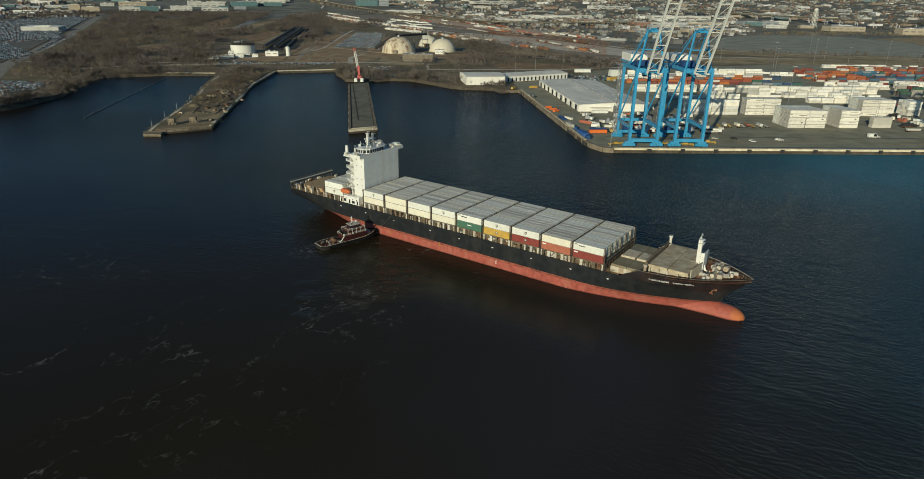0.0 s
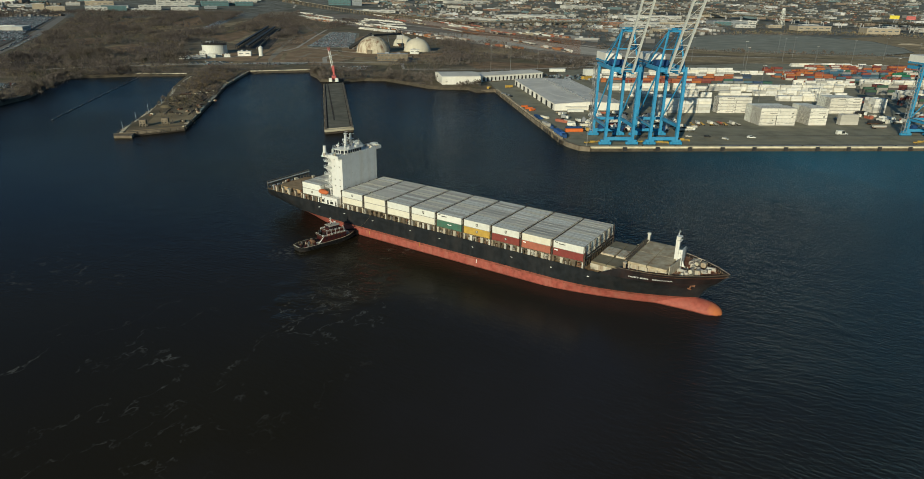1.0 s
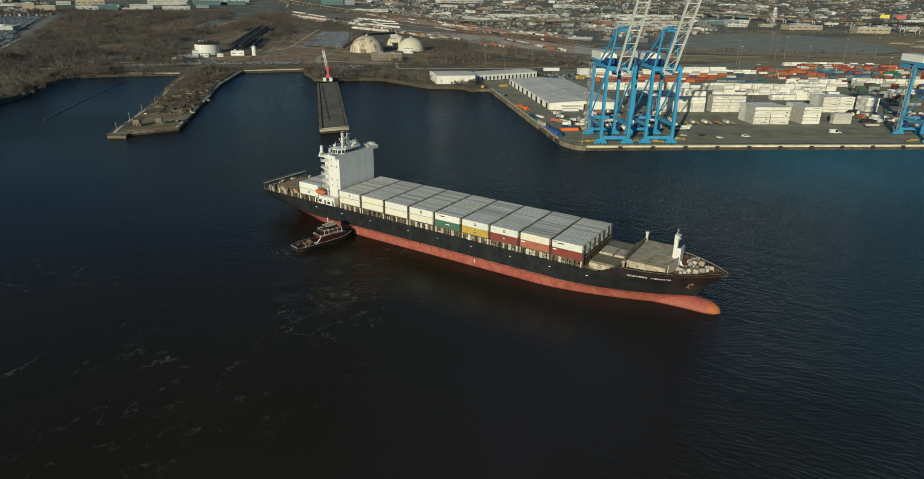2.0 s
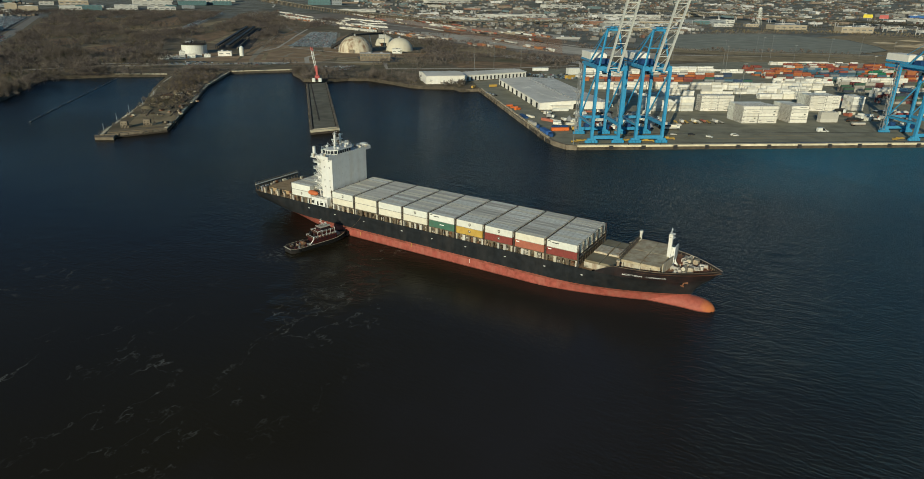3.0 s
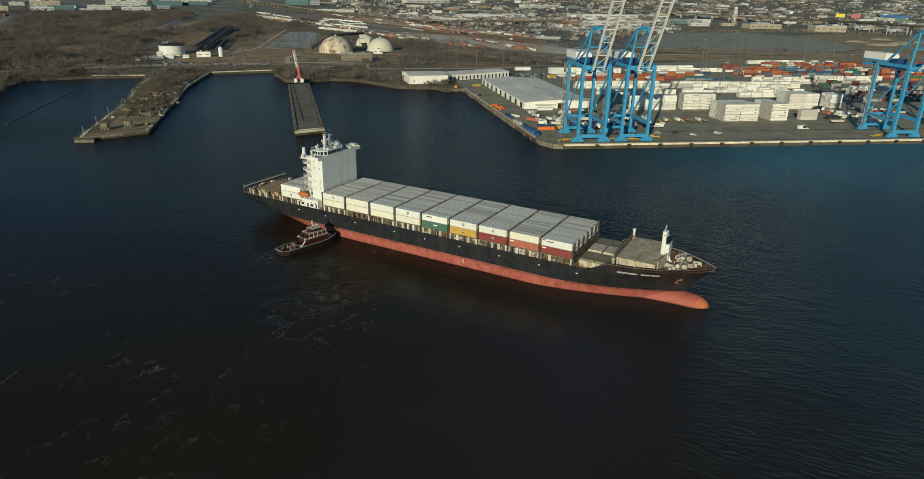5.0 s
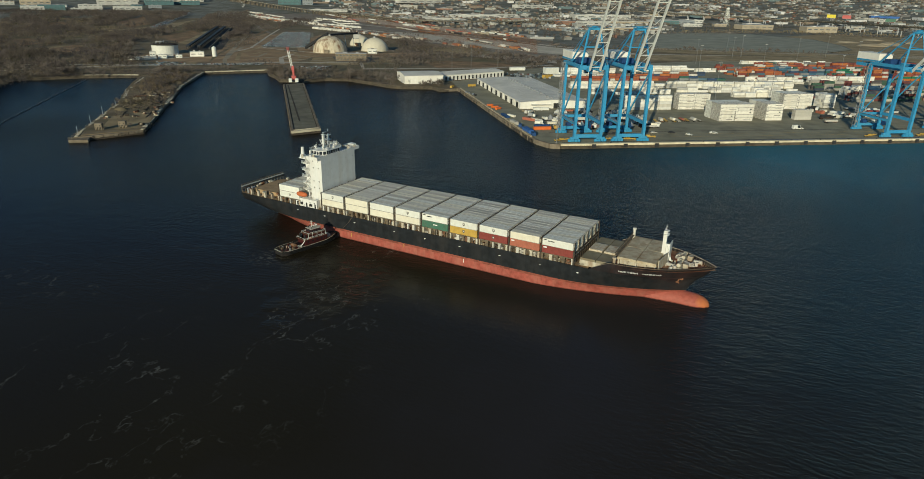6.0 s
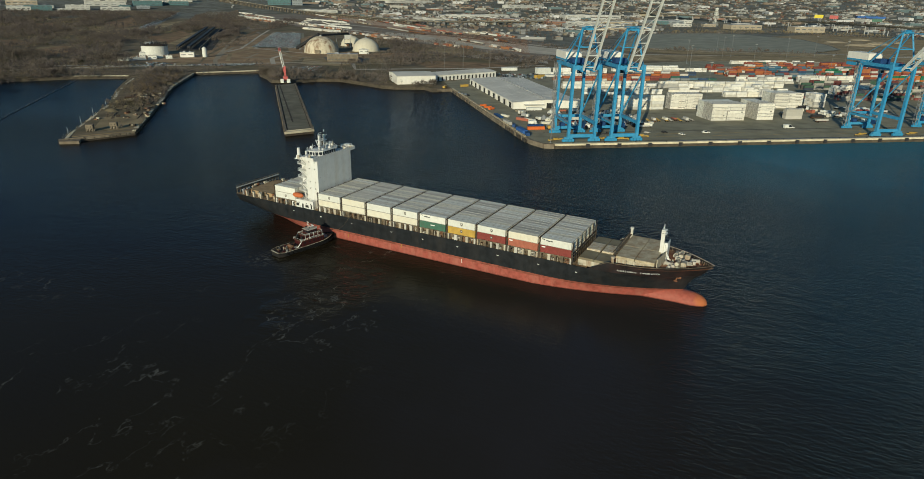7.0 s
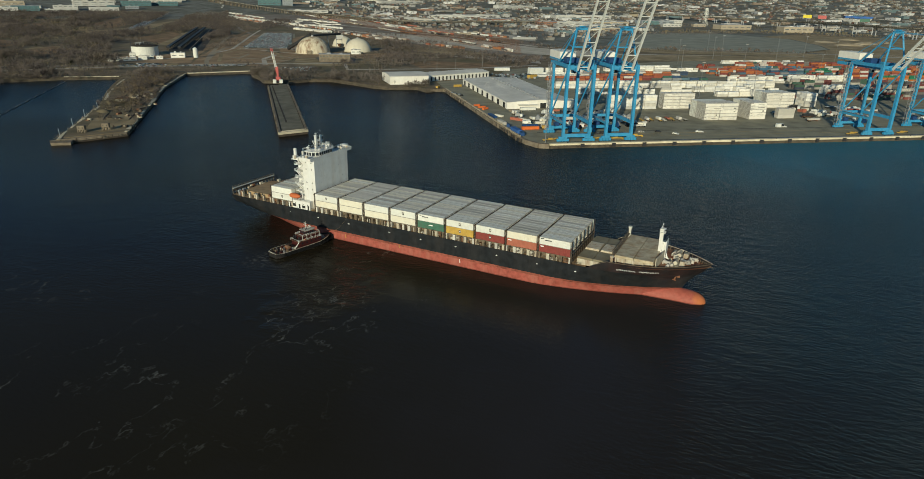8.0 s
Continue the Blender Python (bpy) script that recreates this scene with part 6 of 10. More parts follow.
def chassis(m, mt, lb, load=None):
    s = thing("container_chassis", lb, "trailer", m, "trailers on the quay")
    fr = Shape()
    for y in (-0.5, 0.5):
        fr.beam((-6, y, 1.15), (6, y, 1.15), 0.16, 0.4)
    for x in (-6, -2, 2, 6):
        fr.beam((x, -1.2, 1.2), (x, 1.2, 1.2), 0.2, 0.25)
    part("chassis_frame", fr.box(3.4, 3.6, -0.7, -0.5, 0.0, 1.0).box(3.4, 3.6, 0.5, 0.7, 0.0, 1.0), mt, s)
    for x in (-5.2, -3.9):
        for y in (-1.0, 1.0):
            part("wheel", Shape().tube((x, y - 0.2, 0.5), (x, y + 0.2, 0.5), 0.5, n=10), TYRE, s)
    if load is not None:
        part("load", Shape().cham(-5.8, 5.6, -1.15, 1.15, 1.4, rngq.uniform(2.2, 3.9), 0.1), load, s)
    return s


rngq = random.Random(61)
for k in range(5):
    spreader(LAND @ pose(rngq.uniform(36, 100), rngq.uniform(12, 34), GZ + 0.02, 0, 0, rngq.uniform(-8, 8)), rngq.choice((BOX_YELLOW, BLACKSTEEL)), "grimy steel container spreader resting on the quay")
for k in range(26):
    u, v = (rngq.uniform(30, 100), rngq.uniform(44, 110)) if k < 12 else (rngq.uniform(255, 385), rngq.uniform(50, 150))
    chassis(LAND @ pose(u, v, GZ + 0.02, 0, 0, rngq.choice((0, 90, 12, 80)) + rngq.uniform(-5, 5)), rngq.choice((BLACKSTEEL, RUST, STEEL)), "dark container chassis parked on the yard", rngq.choice((None, BOX_GREY, BLACKSTEEL, BOX_MAROON, WALL_GREY)))

# stacked pipes and sheeted heaps behind the legs
pipes = thing("pipe_stack", "stack of pale steel pipes on the yard", "pipes", LAND @ pose(78, 170, GZ))
for r in range(4):
    for k in range(9 - r):
        part("pipe", Shape().tube((-6.5 + 1.5 * (k + r / 2), -6, 0.75 + 1.3 * r), (-6.5 + 1.5 * (k + r / 2), 6, 0.75 + 1.3 * r), 0.72, n=12), BOX_CREAM if (k + r) % 3 else BOX_GREY, pipes)
for k, (u, v, L, W, H) in enumerate(((46, 90, 13, 7, 5), (71, 88, 11, 8, 6), (60, 112, 9, 6, 4), (104, 92, 12, 5, 4), (38, 118, 10, 7, 5), (88, 120, 12, 6, 3), (330, 96, 12, 6, 4), (352, 118, 14, 7, 4), (392, 92, 10, 6, 4))):
    t = thing("covered_cargo", "pale sheeted cargo heap on the yard", "cargo", LAND @ pose(u, v, GZ, 0, 0, 20 * k % 70), "sheeted cargo")
    rows = []
    for i in range(7):
        f = i / 6
        top = H * (0.55 + 0.45 * math.sin(math.pi * (0.15 + 0.7 * f))) * (0.9 + 0.1 * ((i * 7 + k) % 3))
        x = -L / 2 + L * f
        rows.append([(x, -W / 2, 0), (x, -W / 2 * 0.8, top * 0.7), (x, -W * 0.12, top), (x, W * 0.16, top * 0.95), (x, W / 2 * 0.85, top * 0.6), (x, W / 2, 0)])
    sh = Shape().loft(rows)
    sh.add(rows[0], [tuple(range(6))]).add(rows[-1], [tuple(range(5, -1, -1))])
    part("tarpaulin", sh, (BOX_GREY, BOX_WHITE, STEEL)[k % 3], t)

# ---- terminal yard ----
rng = random.Random(21)


def block(u0, v0, cols, rows, tiers, kinds, ragged=0, group="stacked white containers", gap=0.45, stretch=1.0):
    for i in range(cols):
        for j in range(rows):
            h = tiers - (rng.randint(0, ragged) if ragged else 0)
            for k in range(h):
                outer = j == 0 or i in (0, cols - 1) or k >= h - 1 or j == rows - 1
                if outer:
                    put_container(rng.choice(kinds), LAND @ pose(u0 + i * (CL * stretch + gap) + rng.uniform(-0.06, 0.06), v0 + j * (CW + 0.12), GZ + 0.02 + k * (CH + 0.03), 0, 0, rng.uniform(-0.15, 0.15)), group, stretch)


WHT = ("reefer", "reefer", "reefer_crest", "reefer_plain")
block(169.7, 80, 2, 6, 5, WHT, stretch=1.187)
block(214.3, 81, 1, 7, 5, WHT, stretch=1.124)
block(161, 140, 2, 4, 5, WHT, stretch=1.2)
block(270, 139, 2, 3, 5, WHT, stretch=1.165)
block(244.5, 83, 1, 2, 3, ("grey",), stretch=1.35)


def deep_stack(u0, v0, cols, rows, tiers, stretch, gap=0.45):
    """The rear rows of a block of refrigerated boxes, joined, with the cooling units at their ends."""
    sh, un = Shape(), Shape()
    for i in range(cols):
        for j in range(rows):
            for k in range(tiers):
                u, v, z = u0 + i * (CL * stretch + gap) + rng.uniform(-0.08, 0.08), v0 + j * (CW + 0.12), GZ + 0.02 + k * (CH + 0.03)
                sh.cham(u, u + CL * stretch, v, v + CW, z, z + CH, 0.07)
                un.box(u - 0.04, u + 0.02, v + 0.5, v + CW - 0.5, z + 0.45, z + CH * 0.45).box(u - 0.04, u + 0.02, v + 0.65, v + CW - 0.65, z + CH * 0.55, z + CH - 0.45)
    ob = part("reefer_rows", sh, REEFER_MIX, m=LAND)
    tagged(ob, "deep block of cream refrigerated containers five tiers high", "containers", kind="stuff")
    ob = part("cooling_units", un, BOX_GREY, m=LAND)
    tagged(ob, "grey cooling units on the ends of refrigerated containers", "cooling units", kind="stuff")


deep_stack(169.7, 80 + 6 * 2.56, 2, 4, 5, 1.187)
deep_stack(214.3, 81 + 7 * 2.56, 1, 4, 5, 1.124)
deep_stack(270, 139 + 3 * 2.56, 2, 5, 5, 1.165)


def box_rows(name, label, mt, spots, group="container rows"):
    """Rows of containers far back in the yard, joined."""
    sh = Shape()
    for u0, u1, v, rows, lo, hi in spots:
        u = u0
        while u < u1:
            for j in range(rows):
                if rng.random() < 0.11:
                    continue
                h = rng.randint(lo, hi)
                L = CL if rng.random() < 0.86 else CL / 2 - 0.04
                for k in range(h):
                    y = v + j * 2.56
                    sh.cham(u, u + L, y, y + CW, GZ + k * 2.68, GZ + k * 2.68 + 2.56, 0.08)
            u += CL + rng.choice((0.4, 0.4, 0.5, 1.4))
    ob = part(name, sh, mt)
    ob.matrix_basis = LAND
    return tagged(ob, label, "containers", kind="stuff")


box_rows("container_row", "long rows of white and cream containers behind the stacks", BOX_PALE,
         [(317, 325, 142, 6, 5, 5), (104, 152, 140, 2, 5, 5), (100, 262, 283, 3, 2, 3), (262, 372, 279, 3, 3, 3), (255, 345, 248, 3, 1, 3), (262, 330, 212, 3, 2, 3), (110, 190, 236, 2, 1, 3), (345, 420, 318, 4, 1, 3), (215, 252, 250, 1, 1, 2), (440, 520, 330, 4, 2, 3), (400, 440, 215, 5, 3, 4), (480, 620, 560, 3, 1, 2), (560, 700, 430, 3, 1, 3), (230, 330, 452, 3, 2, 3), (120, 200, 420, 3, 1, 3)])
box_rows("container_row", "dense rows of red and orange containers", BOX_REDS, [(112, 250, 352, 4, 1, 2), (140, 300, 376, 3, 1, 2), (372, 430, 388, 5, 2, 4), (520, 640, 414, 5, 2, 4), (600, 780, 440, 5, 1, 3), (388, 520, 468, 5, 1, 3), (470, 700, 500, 4, 1, 3), (545, 690, 362, 5, 2, 5)])
box_rows("container_row", "rows of blue and teal containers", BOX_BLUES, [(438, 505, 388, 5, 2, 4), (436, 500, 414, 5, 2, 4), (270, 330, 352, 3, 1, 2), (540, 640, 468, 4, 1, 2)])
box_rows("container_row", "tall rows of green and orange containers", BOX_GREENS, [(508, 640, 388, 5, 2, 4), (650, 780, 414, 4, 2, 4), (620, 760, 330, 5, 2, 4), (560, 620, 330, 4, 1, 3)])
box_rows("container_row", "mixed rows of dull and coloured containers", BOX_MIX, [(372, 520, 362, 4, 1, 3), (180, 330, 402, 3, 1, 2), (372, 430, 416, 4, 1, 3), (500, 780, 536, 4, 1, 2)])
box_rows("container_row", "rows of dark and dull containers behind the waterside cranes", BOX_DULL, [(380, 560, 180, 5, 2, 4), (395, 640, 262, 5, 2, 4), (440, 700, 222, 4, 2, 4), (330, 372, 200, 3, 1, 2)])
box_rows("container_row", "scattered pale containers on the back of the yard", BOX_PALE, [(250, 340, 424, 2, 1, 1), (340, 420, 446, 2, 1, 2), (112, 180, 392, 2, 1, 1), (300, 372, 470, 2, 1, 1)])


def light_pole(m, h=37, heads=3):
    p = thing("light_pole", "tall galvanised yard light pole", "light pole", m, "yard light poles")
    part("pole", Shape().tube((0, 0, 0), (0, 0, h), 0.26, 0.13, 8).tube((0, 0, 0), (0, 0, 0.8), 0.8, 0.8, 8), POLE, p)
    hd = Shape().beam((-1.8, 0, h), (1.8, 0, h), 0.2, 0.25)
    part("crossbar", hd, POLE, p)
    for x in (-1.5, 0, 1.5):
        part("lamp_head", Shape().cham(x - 0.45, x + 0.45, -0.7, 0.3, h + 0.1, h + 0.5, 0.05), BOX_GREY, p)
    return p


lp = light_pole(LAND @ pose(0.5, 5, GZ))
for u, v in ((14, 462), (59, 496), (300, 205), (342, 442), (236, 205), (455, 300), (557, 690), (578, 776), (627, 628), (400, 560), (460, 470), (690, 560), (140, 335), (510, 640), (350, 640), (730, 690), (-20, 410)):
    copy_thing(lp, LAND @ pose(u, v, GZ, 0, 0, 0))


# ---- vehicles ----
def car_shape(sh, x, y, a, L=4.5, W=1.8, H=1.45, z=GZ + 0.1):
    """Low body, tapered cabin."""
    c, s = math.cos(a), math.sin(a)

    def at(px, py, pz):
        return (x + px * c - py * s, y + px * s + py * c, z + pz)
    l, w = L / 2, W / 2
    vs = [at(-l, -w, 0.3), at(l, -w, 0.3), at(l, w, 0.3), at(-l, w, 0.3), at(-l, -w, 0.85), at(l, -w, 0.75), at(l, w, 0.75), at(-l, w, 0.85),
          at(-l * 0.75, -w * 0.85, H), at(l * 0.2, -w * 0.85, H), at(l * 0.2, w * 0.85, H), at(-l * 0.75, w * 0.85, H), at(l * 0.55, -w * 0.95, 0.85), at(l * 0.55, w * 0.95, 0.85)]
    sh.add(vs, [(0, 1, 5, 4), (1, 2, 6, 5), (2, 3, 7, 6), (3, 0, 4, 7), (4, 12, 9, 8), (12, 13, 10, 9), (13, 7, 11, 10), (7, 4, 8, 11), (8, 9, 10, 11), (4, 5, 12), (5, 6, 13, 12), (6, 7, 13)])


def vehicle(name, label, m, mt, L, W, H, van=False):
    v = thing(name, label, name.replace("_", " "), m)
    l, w = L / 2, W / 2
    prof = [(-l, 0.35), (l, 0.35), (l, 0.85), (l * 0.55, 1.0), (l * 0.2, H), (-l * (0.98 if van else 0.6), H), (-l, 1.0 if not van else H * 0.9)]
    part("body", Shape().loft([[(x, -w, z) for x, z in prof], [(x, w, z) for x, z in prof]], close=False).add([(x, -w, z) for x, z in prof], [tuple(range(len(prof)))]).add([(x, w, z) for x, z in prof], [tuple(range(len(prof) - 1, -1, -1))]).add([(-l, -w, 0.35), (-l, w, 0.35), (-l, w, prof[-1][1]), (-l, -w, prof[-1][1])], [(0, 3, 2, 1)]), mt, v)
    for s in (-1, 1):
        y = s * (w + 0.005)
        part("side_window", Shape().add([(l * 0.45, y, 1.02), (l * 0.2, y, H - 0.1), (-l * (0.2 if van else 0.5), y, H - 0.1), (-l * (0.2 if van else 0.6), y, 1.02)], [(0, 1, 2, 3) if s < 0 else (3, 2, 1, 0)]), GLASS, v)
    part("windscreen", Shape().add([(l * 0.56, -w * 0.9, 1.03), (l * 0.56, w * 0.9, 1.03), (l * 0.24, w * 0.88, H - 0.06), (l * 0.24, -w * 0.88, H - 0.06)], [(0, 1, 2, 3)]), GLASS, v)
    for x in (-l * 0.62, l * 0.62):
        for s in (-1, 1):
            part("wheel", Shape().tube((x, s * (w - 0.22), 0.35), (x, s * (w + 0.02), 0.35), 0.35, n=12), TYRE, v)
    return v


ZC = GZ + 0.08
vehicle("van", "white panel van parked on the terminal asphalt", LAND @ pose(220, 43.5, ZC, 0, 0, 2), BOX_WHITE, 9.5, 2.6, 3.3, True)
vehicle("pickup", "white pickup truck on the terminal asphalt", LAND @ pose(137, 30, ZC, 0, 0, -8), BOX_WHITE, 6.2, 2.1, 1.9)
vehicle("car", "white car on the terminal asphalt", LAND @ pose(113.8, 24.8, ZC, 0, 0, -50), BOX_WHITE, 4.9, 1.95, 1.6)
vehicle("car", "black car on the terminal asphalt", LAND @ pose(103.4, 33.4, ZC, 0, 0, 0), BLACKSTEEL, 5.0, 1.95, 1.6)
vehicle("car", "silver car on the terminal asphalt", LAND @ pose(88.5, 33.5, ZC, 0, 0, 5), BOX_GREY, 4.8, 1.9, 1.55)
vehicle("pickup", "white pickup truck beside the stacks", LAND @ pose(257, 92, ZC, 0, 0, 0), BOX_WHITE, 6, 2.1, 1.9)
rng = random.Random(4)
for k in range(9):
    u = 112 + 4.9 * k + rng.uniform(-1, 1)
    t = thing("yard_trailer", "empty yellowish container chassis parked in a row", "trailer", LAND @ pose(u, 83 + rng.uniform(-2, 2), ZC, 0, 0, 80 + rng.uniform(-8, 8)), "parked chassis")
    ch = Shape().beam((-6, -0.5, 1.1), (6, -0.5, 1.1), 0.2, 0.35).beam((-6, 0.5, 1.1), (6, 0.5, 1.1), 0.2, 0.35)
    for x in (-5.8, -2, 2, 5.8):
        ch.beam((x, -1.2, 1.2), (x, 1.2, 1.2), 0.25, 0.25)
    part("chassis_frame", ch, rng.choice((BOX_YELLOW, RUST, BOX_GREY)), t)
    for x in (-5, -3.8):
        for y in (-1, 1):
            part("wheel", Shape().tube((x, y - 0.15, 0.5), (x, y + 0.15, 0.5), 0.5, n=10), TYRE, t)
    if k % 2:
        part("load", Shape().cham(-3.5, 3, -1.2, 1.2, 1.4, rng.uniform(2.2, 3.6), 0.1), rng.choice((BOX_GREY, BOX_CREAM, BOX_BRICK)), t)
# terminal tractors and machines between the crane legs and along the wharf
for k in range(46):
    u, v = (rng.uniform(4, 104), rng.uniform(50, 130)) if k < 36 else (rng.uniform(262, 320), rng.uniform(70, 130))
    t = thing("yard_truck", "terminal tractor parked among the cargo", "truck", LAND @ pose(u, v, ZC, 0, 0, rng.uniform(0, 360)), "yard trucks")
    part("chassis", Shape().box(-3.5, 3, -1.1, 1.1, 0.6, 1.1), BLACKSTEEL, t)
    part("cab", Shape().cham(1.2, 3.2, -1.2, 1.2, 1.1, 3.3, 0.25), BOX_WHITE, t)
    part("load", Shape().cham(-3.6, 0.9, -1.2, 1.2, 1.1, rng.uniform(1.8, 3.8), 0.1), rng.choice((BOX_GREY, BOX_CREAM, STEEL, BOX_WHITE, BOX_YELLOW)), t)
    for x in (-2.6, -1.5, 2.2):
        for y in (-1, 1):
            part("wheel", Shape().tube((x, y - 0.2, 0.5), (x, y + 0.2, 0.5), 0.5, n=10), TYRE, t)


def cargo(name, label, cat, u, v, turn, size, mt, n=1):
    t = thing(name, label, cat, LAND @ pose(u, v, ZC, 0, 0, turn))
    L, W, H = size
    part("body", Shape().cham(-L / 2, L / 2, -W / 2, W / 2, 0, H, 0.12), mt, t)
    part("skid", Shape().box(-L / 2 + 0.2, L / 2 - 0.2, -W / 2 - 0.05, -W / 2 + 0.2, 0, 0.25), BLACKSTEEL, t)
    part("rib", Shape().box(-0.15, 0.15, -W / 2 - 0.08, W / 2 + 0.08, 0.05, H + 0.06), mt, t)
    return t


for args in (("skip", "orange steel skip on the wharf", "skip", -17, 167, 20, (6, 2.4, 1.8), ORANGE), ("skip", "orange steel skip on the wharf", "skip", -14.5, 157, 15, (7, 2.5, 1.7), ORANGE), ("skip", "orange steel skip on the wharf", "skip", -13, 148, 35, (6, 2.4, 1.9), ORANGE),
             ("cargo_cradle", "faded blue steel cradle on the wharf edge", "cradle", -14, 113, 95, (17, 3.2, 1.4), CRANE_DARK), ("cargo_cradle", "pale yellow steel frame on the wharf", "cradle", -8.5, 112, 120, (9, 2.4, 1.6), BOX_CREAM), ("cargo_cradle", "blue steel cradle stacked on the wharf", "cradle", -11, 44, 95, (16, 4.2, 3.0), BILL_BLUE), ("cargo_cradle", "blue steel cradle stacked on the wharf", "cradle", -9.5, 33, 80, (7, 3.4, 2.4), CRANE_DARK), ("cargo_cradle", "dark blue crate on the wharf", "crate", -12, 65, 70, (5, 2.6, 2.4), CRANE_DARK),
             ("cargo_box", "long grey box standing on the wharf edge", "cargo", -14, 79, 100, (12, 3.0, 2.6), BOX_GREY), ("flat_rack", "orange flat rack near the crane", "flat rack", 3, 53, 2, (14, 2.8, 2.6), ORANGE), ("flat_rack", "stack of rust-red folded flat racks", "flat rack", 3, 93, 130, (13, 3.2, 2.2), BOX_BRICK), ("flat_rack", "pale folded flat racks on rusty ones", "flat rack", 7.5, 87, 118, (12, 2.6, 2.4), BOX_CREAM), ("cargo_box", "white generator box beside the flat racks", "cargo", 9, 80, 92, (3, 2.4, 3.0), BOX_WHITE),
             ("cargo_box", "white generator box beside the flat racks", "cargo", 5, 78, 92, (3, 2.4, 3.0), BOX_WHITE), ("cargo_cradle", "blue tarpaulin roll behind an orange flat rack", "cradle", 3.5, 56.5, 2, (13, 2.4, 3.5), CRANE_DARK), ("site_cabin", "long white site cabin before the transit shed", "cabin", 26, 141, 4, (15, 3.0, 2.8), BOX_WHITE), ("pallet_stack", "stack of bleached timber pallets before the shed", "pallets", 11, 138, 30, (8, 3, 1.2), SPOIL), ("pallet_stack", "stack of bleached timber pallets before the shed", "pallets", 17, 134, 70, (5, 3, 1.0), SPOIL),
             ("loader", "yellow loading machine at the end of the wharf", "loader", -12, 301, 20, (9, 3, 2.6), BOX_YELLOW), ("loader", "yellow loading machine beside the warehouse", "loader", -36, 293, 60, (7, 2.6, 2.2), BOX_YELLOW), ("loader", "yellow loading machine behind the transit shed", "loader", 99, 376, 30, (14, 5, 4.5), BOX_YELLOW), ("cargo_box", "white lorry body parked behind the transit shed", "lorry", 117, 422, 10, (20, 8, 8.5), BOX_WHITE), ("cargo_box", "white lorry body parked behind the transit shed", "lorry", 80, 462, 5, (22, 5, 4.2), BOX_WHITE)):
    cargo(*args)
rng = random.Random(14)
for k in range(9):
    u, v = rng.uniform(12, 100), rng.uniform(55, 110)
    r = rng.uniform(3, 5)
    t = thing("cargo_tent", "grey tarpaulin-covered cargo heap behind the cranes", "tarpaulin", LAND @ pose(u, v, ZC, 0, 0, rng.uniform(0, 90)), "covered heaps")
    part("cover", Shape().tube((0, 0, 0), (0, 0, rng.uniform(4, 6)), r, 0.5, 7), rng.choice((BOX_GREY, STEEL, BOX_WHITE)), t)
    part("skirt", Shape().tube((0, 0, 0), (0, 0, 0.5), r + 0.2, r + 0.15, 7), BLACKSTEEL, t)
for k in range(26):
    u, v = (rng.uniform(8, 110), rng.uniform(62, 136)) if k < 18 else (rng.uniform(265, 330), rng.uniform(80, 130))
    cargo("cargo_box", "pale steel cargo unit standing on the asphalt", "cargo", u, v, rng.choice((0, 90)) + rng.gauss(0, 6), (rng.uniform(3, 8), rng.uniform(2, 3), rng.uniform(1.5, 3.4)), rng.choice((BOX_WHITE, BOX_GREY, BOX_CREAM, STEEL, BLACKSTEEL, BOX_BRICK)))
for u, v, turn in ((-26, 251, 60), (-24, 244, 65), (-21, 238, 58), (-20, 231, 62)):
    vehicle("car", "dark car parked at the wharf edge", LAND @ pose(u, v, ZC, 0, 0, turn), rng.choice((BLACKSTEEL, WALL_GREY)), 4.8, 1.9, 1.55)
lot = Shape()
for r in range(5):
    for k in range(15):
        if rng.random() < 0.72:
            q = lw(54 + 3.6 * k + rng.uniform(-0.4, 0.4), 372 + 10 * r + rng.uniform(-0.6, 0.6))
            car_shape(lot, q.x, q.y, radians(37.7 + 90), rng.choice((4.6, 5.6, 7.5)), 2.0, rng.choice((1.5, 2.2, 2.8)))
tagged(part("parked_cars", lot, CAR_MIX), "rows of cars and vans parked behind the transit shed", "cars", kind="stuff")
# yellow spreader frames by the crane legs
for u in (6.5, 39.5, 262, 309):
    t = thing("spreader", "yellow spreader beam standing by the crane", "spreader", LAND @ pose(u, 12, ZC, 0, 0, 20), "spreaders")
    part("frame", Shape().beam((-6, -1, 1), (6, -1, 1), 0.4, 0.5).beam((-6, 1, 1), (6, 1, 1), 0.4, 0.5).beam((-6, -1.2, 1), (-6, 1.2, 1), 0.5, 0.8).beam((6, -1.2, 1), (6, 1.2, 1), 0.5, 0.8).box(-1.5, 1.5, -1.1, 1.1, 1.2, 2.0), BOX_YELLOW, t)
    for x in (-6, 6):
        for y in (-1.2, 1.2):
            part("foot", Shape().box(x - 0.2, x + 0.2, y - 0.2, y + 0.2, 0, 0.7), BLACKSTEEL, t)


